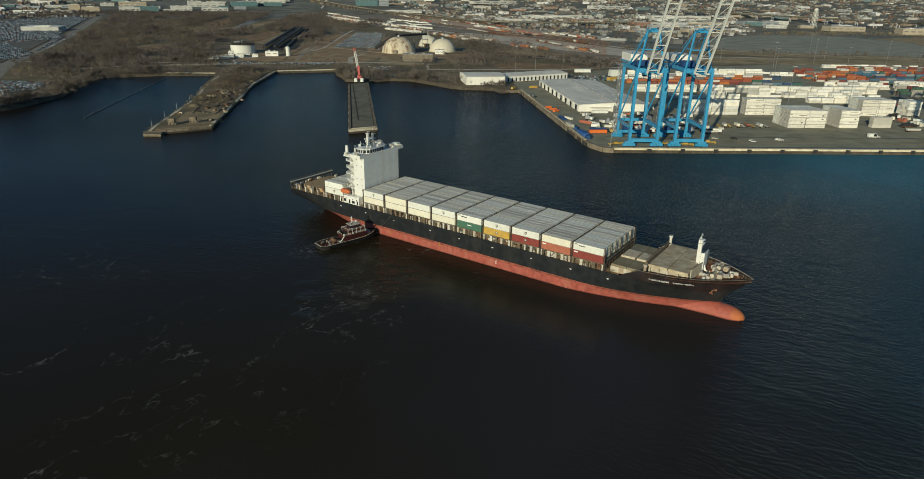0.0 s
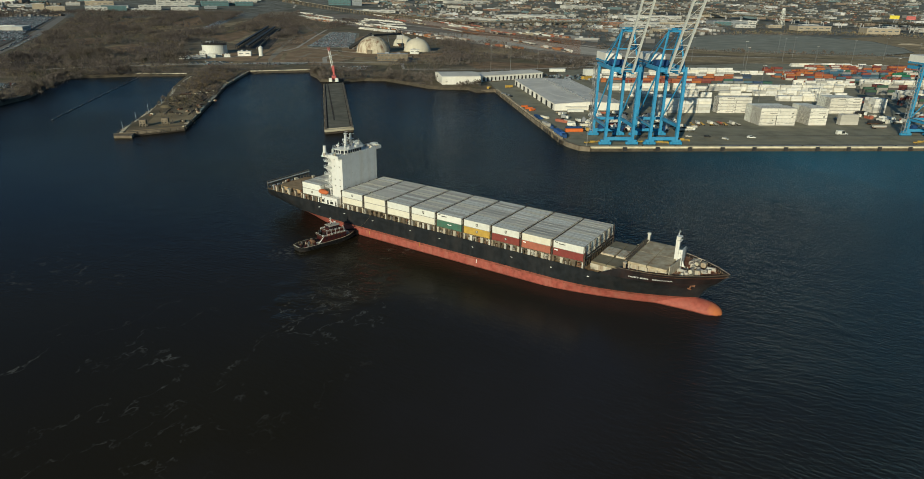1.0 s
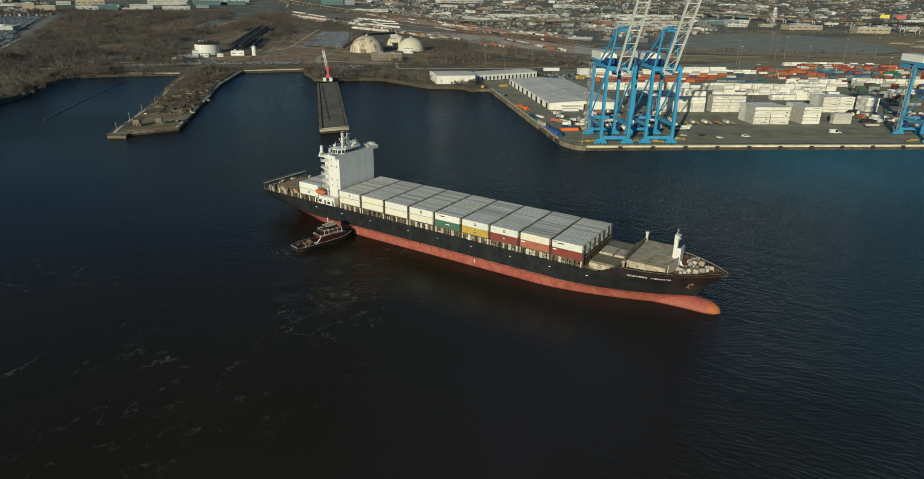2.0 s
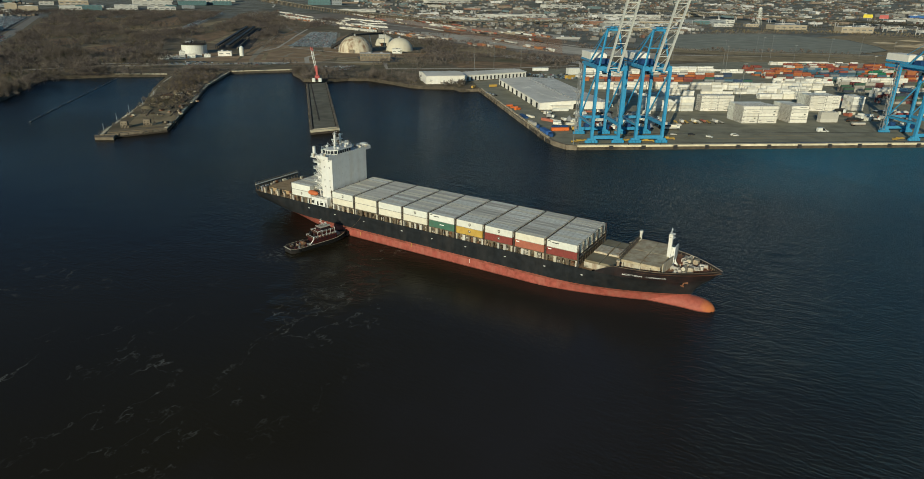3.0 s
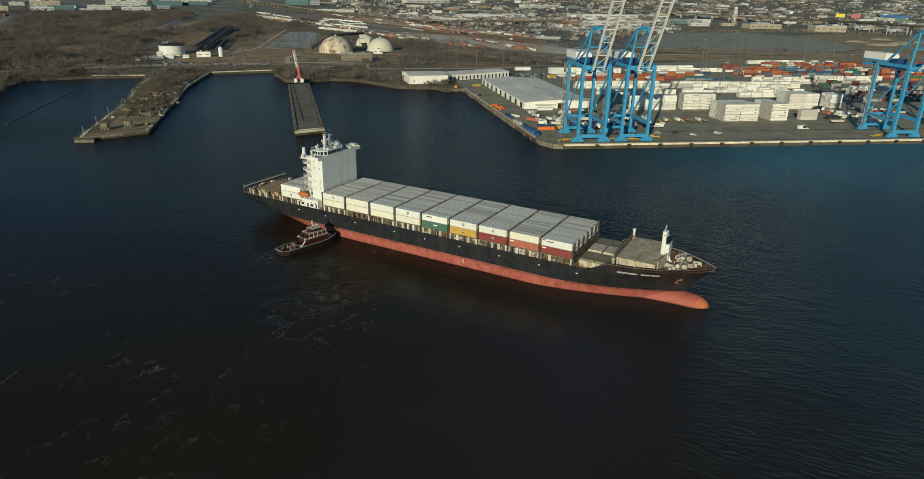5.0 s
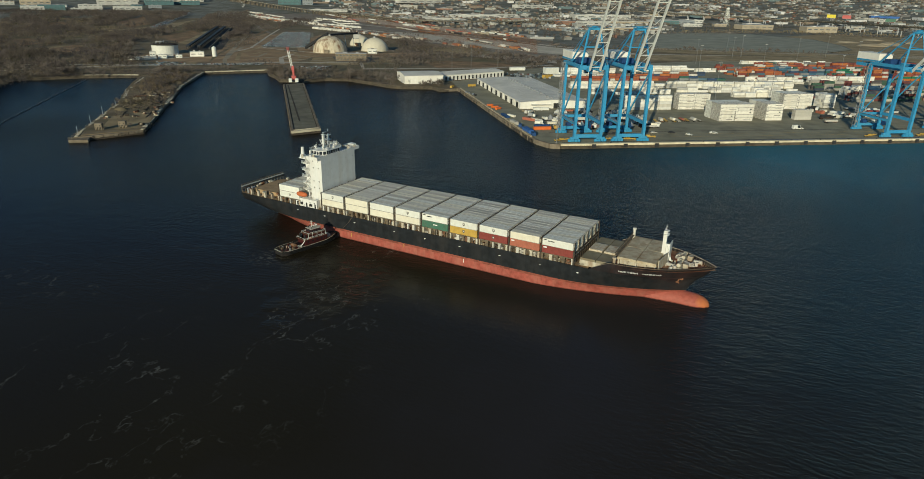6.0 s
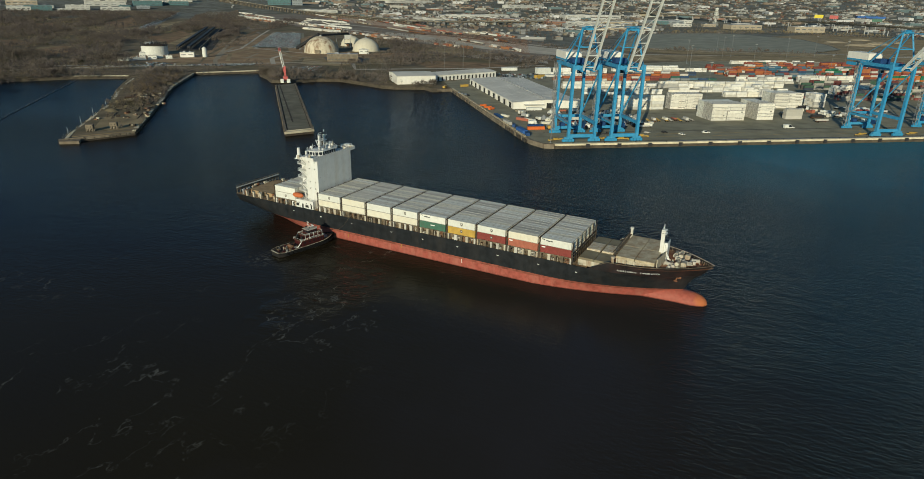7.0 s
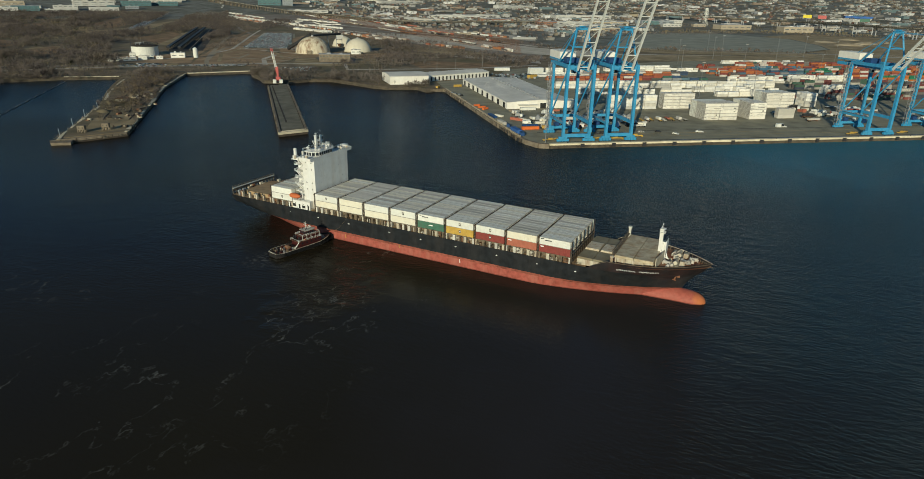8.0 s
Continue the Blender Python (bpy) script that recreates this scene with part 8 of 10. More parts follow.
part("luffing_rope", Shape().tube((0, -1.5, 18), boom[-1], 0.14, n=5), BLACKSTEEL, hb)

# ---- domes, tank, plant behind the bank ----
for x, y, r, h, mt, lb in ((-630, 670, 29, 27, DOME_PALE, "rust-streaked pale concrete storage dome"), (-588, 742, 24, 22.5, DOME_CLEAN, "pale concrete storage dome"), (-681, 821, 20, 19, DOME_CLEAN, "smaller pale storage dome behind the others")):
    d = thing("storage_dome", lb, "storage dome", pose(x, y, GZ), "storage domes")
    part("shell", Shape().dome((0, 0, 0), r, h, 40, 12), mt, d, smooth=True)
    part("footing", Shape().tube((0, 0, -0.1), (0, 0, 1.2), r + 0.8, n=40), CONCRETE, d)
    part("portal", Shape().box(-4, 4, -r - 2, -r + 5, 0, 6), DOOR_DARK if r < 29 else OLDSTONE, d, m=pose(0, 0, 0, 0, 0, 28))
    part("crown_cap", Shape().tube((0, 0, h - 0.6), (0, 0, h + 1.8), 2.2, 1.8, 12), STEEL, d)
cv = thing("conveyor_gallery", "inclined dark conveyor gallery up to the stained dome", "conveyor")
part("gallery", Shape().beam((-703, 690, 5.5), (-632, 668, 33.0), 4.2, 4.6), BLACKSTEEL, cv)
for f in (0.15, 0.35, 0.5):
    p = Vector((-703, 690, 5.5)).lerp(Vector((-632, 668, 33.0)), f)
    part("trestle", Shape().beam((p.x - 1.5, p.y, GZ), (p.x, p.y, p.z - 1), 0.5, 0.5).beam((p.x + 1.5, p.y, GZ), (p.x, p.y, p.z - 1), 0.5, 0.5), STEEL, cv)


def block_building(name, label, m, L, W, H, wall_mt, roof_mt, floors=1, bays=0, category="building"):
    """Flat-roofed building with parapet, roof units and window bands."""
    b = thing(name, label, category, m)
    part("wall", Shape().box(-L / 2, L / 2, -W / 2, W / 2, 0, H), wall_mt, b)
    part("roof", Shape().box(-L / 2 - 0.3, L / 2 + 0.3, -W / 2 - 0.3, W / 2 + 0.3, H, H + 0.5).box(-L / 4, -L / 8, -W / 5, W / 5, H + 0.5, H + 2.2).box(L / 6, L / 4, -W / 6, W / 8, H + 0.5, H + 1.8), roof_mt, b)
    for k in range(floors):
        z0, z1 = H * (k + 0.45) / floors, H * (k + 0.8) / floors
        n = bays or max(2, int(L / 9))
        for j in range(n):
            x0, x1 = -L / 2 + L * (j + 0.2) / n, -L / 2 + L * (j + 0.8) / n
            part("window", Shape().box(x0, x1, -W / 2 - 0.08, -W / 2 + 0.1, z0, z0 + (z1 - z0) * 0.45), HAZY_GLASS, b)
    return b


block_building("dome_plant", "weathered concrete plant building before the domes", LAND @ pose(-151, 584, GZ), 46, 14, 11, OLDSTONE, ROOF_GREY, 2, 9)
cv2 = thing("conveyor_gallery", "level dark conveyor gallery between the domes", "conveyor")
part("gallery", Shape().beam((-630, 672, 31.5), (-640, 760, 30.0), 3.4, 3.0), BLACKSTEEL, cv2)
part("trestle", Shape().beam((-636, 722, GZ), (-635, 716, 30), 0.8, 0.8).beam((-634, 722, GZ), (-635, 716, 30), 0.8, 0.8), STEEL, cv2)
ptw = thing("transfer_tower", "open steel transfer tower behind the domes", "tower", pose(-652, 772, GZ, 0, 0, 40))
for x in (-5, 5):
    for y in (-4, 4):
        part("column", Shape().box(x - 0.4, x + 0.4, y - 0.4, y + 0.4, 0, 27), STEEL, ptw)
for z in (8, 16, 24):
    part("floor", Shape().box(-5.6, 5.6, -4.6, 4.6, z, z + 0.5), BLACKSTEEL, ptw)
part("cladding", Shape().cham(-5.2, 5.2, -4.2, 4.2, 16.6, 23.9, 0.2), WALL_PALE, ptw, "pale clad upper house")
part("hopper", Shape().tube((0, 0, 3), (0, 0, 7.8), 1.2, 3.4, 8), RUST, ptw)
block_building("plant_shed", "small white shed against the pale dome", pose(-560, 697, GZ, 0, 0, 35), 16, 9, 7, BOX_WHITE, ROOF_PALE, 1, 2)
block_building("plant_office", "small white plant building beside the dome", LAND @ pose(-172, 770, GZ), 9, 9, 9, BOX_WHITE, BOX_WHITE)
tank = thing("storage_tank", "big white cylindrical storage tank with a railed roof", "tank", pose(-803, 474, GZ))
part("shell", Shape().tube((0, 0, 0), (0, 0, 14.2), 19.5, n=36), BOX_WHITE, tank)
part("roof", Shape().dome((0, 0, 14.2), 19.3, 2.2, 36, 5), DARKTIMBER, tank, "dark grimy tank roof")
part("rim_walk", Shape().tube((0, 0, 13.9), (0, 0, 14.3), 20.6, n=36), BLACKSTEEL, tank)
tr = Shape()
for k in range(14):
    x, y = random.Random(k).uniform(-13, 13), random.Random(k + 50).uniform(-13, 13)
    part("roof_fitting", Shape().tube((x, y, 16), (x, y, 18.4 + k % 3), 0.5, n=8).beam((x, y, 18.2), (x * 0.3, y * 0.3, 18.4), 0.6, 0.6), STEEL if k % 2 else BLACKSTEEL, tank)
for k in range(36):
    a = 2 * math.pi * k / 36
    tr.box(19.5 * math.cos(a) - 0.1, 19.5 * math.cos(a) + 0.1, 19.5 * math.sin(a) - 0.1, 19.5 * math.sin(a) + 0.1, 15.5, 18.8)
for a0, a1 in zip(range(0, 360, 10), range(10, 370, 10)):
    tr.beam((19.5 * math.cos(radians(a0)), 19.5 * math.sin(radians(a0)), 18.7), (19.5 * math.cos(radians(a1)), 19.5 * math.sin(radians(a1)), 18.7), 0.25, 0.25)
part("roof_rail", tr, BLACKSTEEL, tank)
rng = random.Random(77)
for k, (x, y, L, W, H) in enumerate(((-757, 385, 14, 7, 4.5), (-748, 405, 17, 8, 3.5), (-745, 424, 12, 8, 5), (-752, 440, 13, 7, 3.5), (-735, 445, 9, 6, 4), (-775, 430, 8, 8, 7), (-765, 400, 9, 5, 3))):
    block_building("plant_shed", "low white plant building by the storage tank", pose(x, y, GZ, 0, 0, 50), L, W, H, BOX_WHITE, ROOF_PALE)
block_building("plant_shed", "pale metal shed beside a white silo", pose(-733, 477, GZ, 0, 0, 45), 20, 11, 7, WALL_WHITE, ROOF_PALE)
silo = thing("silo", "slim white silo with a conical top", "silo", pose(-712, 492, GZ))
part("shell", Shape().tube((0, 0, 0), (0, 0, 13.5), 3.4, n=20), BOX_WHITE, silo)
part("cone", Shape().tube((0, 0, 13.5), (0, 0, 15.5), 3.5, 0.4, 20), BOX_WHITE, silo)
# dark sheet that closes the bright gaps below the trestle
sheet("coal_ground", [(-832, 540), (-795, 580), (-1240, 1030), (-1300, 1000)], DARKGROUND, "near-black ground under the trestle", "ground", z=GZ + 0.26)
tres = thing("ore_trestle", "long dark steel unloading trestle", "trestle")
a, b = Vector((-842, 560, 0)), Vector((-1278, 1010, 0))
side_v = Vector((b - a).normalized().cross(Vector((0, 0, 1))))
for off in (-9, 9):
    p, q = a + side_v * off, b + side_v * off
    part("gallery", Shape().beam((p.x, p.y, 8.0), (q.x, q.y, 8.0), 5.4, 2.4), BLACKSTEEL, tres)
    for k in range(26):
        c = p.lerp(q, k / 25)
        part("bent", Shape().beam((c.x - 3, c.y, GZ), (c.x - 2, c.y, 7), 0.9, 0.9).beam((c.x + 3, c.y, GZ), (c.x + 2, c.y, 7), 0.9, 0.9).beam((c.x - 2.6, c.y, 6.5), (c.x + 2.6, c.y, 6.5), 0.8, 0.8), BLACKSTEEL, tres)
part("retaining_wall", Shape().beam((a.x + 30, a.y + 8, 4.5), (b.x + 26, b.y + 10, 4.5), 1.2, 4), OLDSTONE, tres)


# ---- vegetation ----
def in_any(x, y, polys):
    return any(inside(x, y, p) for p in polys)


CLEAR = [[(-1003, 357), (-1050, 436), (-1040, 488), (-946, 419), (-924, 345)], 
         [(-1375, 757), (-1472, 950), (-1693, 1276), (-1435, 1001), (-1316, 835), (-1252, 692)], [(-1009, 638), (-1237, 939), (-1291, 1047), (-1088, 829), (-926, 616)], [(-744, 254), (-733, 308), (-667, 420), (-641, 399), (-700, 287)], [(-1400, 930), (-1240, 850), (-2000, 1610), (-2650, 2290), (-2980, 2400)],
         [(-708, 78), (-655, 107), (-605, 78), (-583, 25)], [(-787, 664), (-700, 713), (-995, 1050), (-1080, 1021)], [(-650, 420), (-575, 490), (-600, 570), (-780, 730), (-850, 707), (-760, 570)],
         [(-830, 440), (-780, 350), (-715, 400), (-680, 500), (-760, 540), (-840, 520)], [(-820, 540), (-875, 575), (-1310, 1020), (-1240, 1040)], [(-690, 360), (-640, 330), (-560, 440), (-600, 480)], [(-389, 624), (-399, 741), (-262, 662), (-274, 611)],
         [(-850, 120), (-1000, 225), (-1351, 425), (-2231, 965), (-2231, 1005), (-1351, 470), (-1000, 275), (-850, 165)], [(-680, 620), (-560, 630), (-540, 790), (-700, 860)], [(-520, 420), (-440, 430), (-480, 510), (-525, 480)],
         [(-1760, 825), (-1788, 899), (-1606, 822), (-1560, 730)], [(-1211, 440), (-1260, 515), (-1130, 470), (-1080, 396)], [(-1014, 412), (-1050, 480), (-960, 455), (-917, 380)], [(-1648, 958), (-2010, 1317), (-1553, 1000), (-1463, 881)], [(-1129, 705), (-1258, 901), (-1148, 839), (-967, 630)], [(-1422, 890), (-1320, 830), (-2280, 1880), (-2384, 1940)]]


def scatter(poly, n, rng, thin=0.0, scale=0.01):
    xs, ys = [p[0] for p in poly], [p[1] for p in poly]
    out = []
    tries = 0
    while len(out) < n and tries < n * 12:
        tries += 1
        x, y = rng.uniform(min(xs), max(xs)), rng.uniform(min(ys), max(ys))
        if not inside(x, y, poly) or in_any(x, y, CLEAR):
            continue
        if noise.noise(Vector((x * scale, y * scale, 3.7))) < thin - 0.5 * rng.random():
            continue
        out.append((x, y))
    return out


def bare_trees(name, label, spots, heights, mt, twigs=34, seed=1, width=0.30, base=GZ):
    """Bare winter trees: slim trunks with fans of upward twigs, all triangles, one mesh."""
    rs = np.random.RandomState(seed)
    n = len(spots)
    pos = np.zeros((n, 1, 1, 3))
    pos[:, 0, 0, :2] = spots
    pos[:, 0, 0, 2] = [far_level(math.hypot(x - HUB.x, y - HUB.y)) - 0.1 if base is None else base - 0.1 for x, y in spots]
    h = rs.uniform(heights[0], heights[1], n)
    h = (h * np.array([min(1.35, max(0.45, 0.95 + 1.1 * noise.noise(Vector((x * 0.02, y * 0.02, 5.0))))) for x, y in spots]))[:, None]
    hh = h[..., None]
    off = rs.normal(0, 1, (n, twigs, 3))
    off /= np.linalg.norm(off, axis=-1, keepdims=True)
    off *= rs.uniform(0.15, 0.8, (n, twigs, 1))
    wide = rs.uniform(0.26, 0.44, (n, 1, 1))
    start = off * np.concatenate([wide, wide, wide * 0 + 0.33], -1) * hh
    start[..., 2] += 0.58 * h
    way = off + rs.normal(0, 0.45, (n, twigs, 3))
    way[..., 2] += 0.55
    way /= np.linalg.norm(way, axis=-1, keepdims=True)
    tip = start + way * rs.uniform(0.10, 0.26, (n, twigs, 1)) * hh
    across = np.cross(way, rs.normal(0, 1, (n, twigs, 3)))
    across /= np.linalg.norm(across, axis=-1, keepdims=True) + 1e-6
    across *= width * 0.1 * hh * rs.uniform(0.6, 1.5, (n, twigs, 1))
    tri = np.zeros((n, twigs + 2, 3, 3))
    tri[:, :twigs, 0], tri[:, :twigs, 1], tri[:, :twigs, 2] = start - across, start + across, tip
    tw = (0.02 * h)[:, 0]
    for k in (0, 1):
        q = twigs + k
        tri[:, q, 0, k], tri[:, q, 1, k], tri[:, q, 2, 2] = -tw, tw, h[:, 0] * 0.9
    tri += pos
    v = tri.reshape(-1, 3)
    nt = len(v) // 3
    me = bpy.data.meshes.new(name)
    me.vertices.add(len(v))
    me.vertices.foreach_set("co", v.ravel())
    me.loops.add(len(v))
    me.loops.foreach_set("vertex_index", np.arange(len(v), dtype=np.int32))
    me.polygons.add(nt)
    me.polygons.foreach_set("loop_start", np.arange(0, len(v), 3, dtype=np.int32))
    me.update()
    me.validate()
    me.materials.append(mt)
    return tagged(new(name, me), label, "trees", kind="stuff")


W1 = [(-529, 12), (-536, 41), (-556, 82), (-667, 172), (-645, 237), (-612, 286), (-720, 377), (-799, 401), (-1040, 598), (-1051, 716), (-1374, 1078), (-1900, 1550), (-2338, 1559), (-2356, 1087), (-1678, 649), (-1226, 384), (-885, 188), (-853, 146), (-733, 144), (-609, 87), (-564, 23)]
W2 = [(-446, 484), (-640, 800), (-798, 1100), (-608, 1035), (-340, 830), (-249, 739), (-234, 640), (-298, 658), (-384, 607), (-395, 533), (-350, 470), (-303, 395), (-338, 400), (-383, 410)]
W3 = [(-1194, 866), (-1482, 1219), (-1772, 1596), (-1131, 1069), (-1080, 900), (-860, 740), (-787, 590)]
rng = random.Random(99)
woods = scatter(W1, 11000, rng, -0.08, 0.008)
tone = [noise.noise(Vector((x * 0.007, y * 0.007, 9.1))) + 0.5 * noise.noise(Vector((x * 0.03, y * 0.03, 2.1))) for x, y in woods]
bare_trees("bare_woodland", "dense brown bare winter woodland", [p for p, t in zip(woods, tone) if 0.0 <= t < 0.24], (5, 13), BARK, 60, 3, 0.17)
bare_trees("dark_thicket", "dark grey-brown thickets in the woodland", [p for p, t in zip(woods, tone) if t < 0.0], (6, 15), DARKBARK, 60, 31, 0.17)
bare_trees("tan_scrub", "low tan reeds and scrub in the woodland clearings", [p for p, t in zip(woods, tone) if t >= 0.24], (1.5, 4), TANBRUSH, 44, 32, 0.24)
bare_trees("russet_scrub", "low russet scrub in the woodland", scatter(W1, 3500, rng, 0.12, 0.006), (2.0, 4.5), RUSSET, 40, 33, 0.22)
bare_trees("bare_brush", "brown leafless brush between bank and rail yard", scatter(W2, 2000, rng, 0.1), (3, 8), BARK, 56, 4, 0.18)
bare_trees("bare_brush", "brown leafless brush beside the trestle", scatter(W3, 1800, rng, 0.1), (3, 8), BARK, 50, 5, 0.18)
bare_trees("bare_brush", "dark bare thickets beside the haul roads", scatter([(-961, 744), (-1015, 854), (-1258, 1093), (-1374, 1144), (-1156, 922)], 700, rng, -0.3) + scatter([(-1322, 913), (-1825, 1524), (-2287, 2088), (-1340, 1136), (-1137, 836)], 1700, rng, -0.3) + scatter([(-1135, 1072), (-1216, 1254), (-1340, 1446), (-1542, 1609), (-1352, 1294)], 600, rng, -0.3), (5, 12), DARKBARK, 44, 35, 0.22)
bare_trees("bare_woodland", "bare trees along the far edge of the car lot", scatter([(-2302, 679), (-2646, 926), (-2573, 1085), (-2301, 983), (-2222, 820), (-2090, 600)], 900, rng, -0.5) + scatter([(-2340, 1000), (-2700, 1150), (-2750, 1700), (-2500, 2000), (-2330, 1560)], 1500, rng, -0.4), (7, 14), DARKBARK, 36, 36, 0.3)
bank = []
for (x0, y0), (x1, y1), w, n in (((-560, 70), (-660, 170), 18, 120), ((-640, 240), (-600, 300), 22, 120), ((-600, 300), (-560, 360), 25, 90), ((-500, 420), (-445, 390), 22, 110), ((-420, 400), (-310, 405), 20, 70), ((-345, 430), (-300, 440), 12, 30), ((-1150, -200), (-560, -60), 60, 300), ((-600, 470), (-520, 430), 10, 30), ((-470, 395), (-440, 470), 14, 50)):
    for _ in range(n):
        f = rng.random()
        bank.append((x0 + (x1 - x0) * f + rng.gauss(0, w / 2), y0 + (y1 - y0) * f + rng.gauss(0, w / 2)))
SHORE = [(-560, -80), (-526, 5), (-531, 23), (-546, 45), (-566, 75), (-633, 129), (-683, 174), (-662, 215), (-649, 236)]
SHORE2 = [(-521, 412), (-491, 389), (-465, 375), (-442, 356), (-418, 368), (-408, 394), (-383, 411), (-338, 401), (-308, 393), (-292, 395), (-268, 412)]
for line, dense in ((SHORE, 1.9), (SHORE2[:4], 1.5), (SHORE2[3:-3], 0.7)):
    for (x0, y0), (x1, y1) in zip(line, line[1:]):
        L = math.hypot(x1 - x0, y1 - y0)
        nx, ny = -(y1 - y0) / L, (x1 - x0) / L
        for _ in range(int(L * dense)):
            f, d = rng.random(), rng.uniform(-2.5, 9.0)
            bank.append((x0 + (x1 - x0) * f + nx * d, y0 + (y1 - y0) * f + ny * d))
bare_trees("bank_brush", "tangled bare brush along the riverbank", bank, (3, 9), BARK, 80, 6, 0.15)
over = []
for (x0, y0), (x1, y1) in list(zip(SHORE, SHORE[1:])) + list(zip(SHORE2[:-3], SHORE2[1:-2])):
    L = math.hypot(x1 - x0, y1 - y0)
    nx, ny = -(y1 - y0) / L, (x1 - x0) / L
    for _ in range(int(L * 1.4)):
        f, d = rng.random(), rng.uniform(-3.6, 0.5)
        over.append((x0 + (x1 - x0) * f + nx * d, y0 + (y1 - y0) * f + ny * d))
bare_trees("bank_brush", "low brush hanging over the river's edge", over, (2, 5), DARKBARK, 60, 41, 0.17, base=1.0)
pier_brush = []
while len(pier_brush) < 1150:
    f = rng.random() ** 0.8
    x, y = -328 + (-585 + 328) * f + rng.uniform(-24, 24), 62 + (325 - 62) * f + rng.uniform(-24, 24)
    if inside(x, y, OLD) and (f > 0.27 or (f > 0.05 and rng.random() < 0.08)):
        pier_brush.append((x, y))
bare_trees("pier_brush", "bare brown bushes grown over the old pier", pier_brush[::2], (1.5, 5.5), RUSSET, 60, 7, 0.19, base=2.9)
bare_trees("pier_brush", "dark leafless thicket on the old pier", pier_brush[1::2], (2.0, 6.5), DARKBARK, 60, 17, 0.19, base=2.9)
wh_brush = [tuple(lw(rng.uniform(-72, -44), rng.uniform(300, 316))[:2]) for _ in range(60)]
bare_trees("bare_brush", "bare brush before the white warehouse", wh_brush, (3.5, 7), BARK, 70, 8, 0.16)
bare_trees("bare_woodland", "tall dark bare trees between the domes and the warehouse", scatter([(-644, 896), (-687, 1015), (-541, 893), (-404, 706), (-412, 640), (-440, 600)], 420, rng, -0.5) + scatter([(-465, 762), (-317, 781), (-237, 709), (-286, 679), (-338, 720), (-415, 700)], 190, rng, -0.5), (5, 10), DARKBARK, 56, 37, 0.2)
low_left = scatter([(-850, 150), (-905, 205), (-900, 300), (-790, 330), (-700, 300), (-690, 180), (-668, 135), (-720, 95), (-780, 115)], 620, rng, -0.5)
bare_trees("bare_woodland", "olive-brown bare trees above the small car park", low_left[::2], (4, 9), BARK, 60, 38, 0.18)
bare_trees("tan_scrub", "olive scrub above the small car park", low_left[1::2], (1.8, 4.5), TANBRUSH, 50, 39, 0.22)
bare_trees("evergreen_trees", "scattered dark evergreen trees in the woodland", scatter(W1, 260, rng, 0.25, 0.004), (4, 8), EVERGREEN, 70, 9, 0.4)

sheet("car_park", [(-1452, 930), (-1390, 903), (-2720, 2166), (-2824, 2210)], LOT_GREY, "narrow car park cut through the woods", "car park", z=GZ + 0.09)

# ---- parked cars ----
BARE_LOT = [(-1262, 296), (-1275, 385), (-1120, 300), (-1020, 243), (-1090, 255)]


def car_lot(poly, rows_dir, n_rows, per_row, label, seed, fill=0.85, gap=2.9):
    rg = random.Random(seed)
    sh = Shape()
    d = Vector((math.cos(rows_dir), math.sin(rows_dir)))
    nrm = Vector((-d.y, d.x))
    cx, cy = sum(p[0] for p in poly) / len(poly), sum(p[1] for p in poly) / len(poly)
    for r in range(-n_rows // 2, n_rows // 2):
        for k in range(-per_row // 2, per_row // 2):
            x = cx + d.x * k * gap + nrm.x * (r * 7.0 + (r % 2) * -1.7)
            y = cy + d.y * k * gap + nrm.y * (r * 7.0 + (r % 2) * -1.7)
            if rg.random() < fill and inside(x, y, poly) and not inside(x, y, BARE_LOT):
                car_shape(sh, x, y, rows_dir + math.pi / 2 + rg.gauss(0, 0.03))
    return tagged(part("parked_cars", sh, CAR_MIX), label, "cars", kind="stuff")


car_lot([(-787, 664), (-716, 713), (-995, 1034), (-1064, 1021)], 0.62, 70, 90, "hundreds of parked cars in tight rows", 1)
car_lot([(-1390, 440), (-2150, 880), (-2275, 890), (-2171, 570), (-1500, 290), (-1290, 285), (-1350, 350)], 0.62, 180, 200, "endless rows of new cars on a lot", 2, 0.8, 3.0)
car_lot([(-920, 155), (-1005, 200), (-1040, 225), (-1160, 290), (-1230, 270), (-1000, 165)], 0.62, 60, 120, "rows of parked cars at the near end of the lot", 7, 0.75, 3.0)
car_lot([(-1452, 926), (-1394, 907), (-2725, 2170), (-2821, 2205)], 2.386, 24, 800, "cars parked along a lane through the woods", 8, 0.7, 3.4)
car_lot([(-875, 150), (-960, 205), (-1140, 315), (-1370, 455), (-1480, 480), (-1380, 360), (-1120, 220)], 0.62, 70, 170, "rows of parked cars along the access road", 21, 0.62, 3.0)
car_lot([(-1080, 286), (-1085, 294), (-1390, 482), (-1395, 474)], 2.597, 16, 260, "cars parked beside the access road", 9, 0.5, 5.5)
car_lot([(-708, 78), (-655, 107), (-611, 73), (-583, 30)], 0.9, 16, 60, "rows of parked cars near the bank", 3, 0.9)
car_lot([(-650, 385), (-560, 440), (-580, 465), (-650, 410)], 0.9, 4, 50, "cars parked along the bank road", 4, 0.7, 3.4)
car_lot([(-700, 345), (-645, 360), (-660, 400), (-705, 395)], 0.6, 8, 30, "cars parked by the plant", 5, 0.6, 3.2)
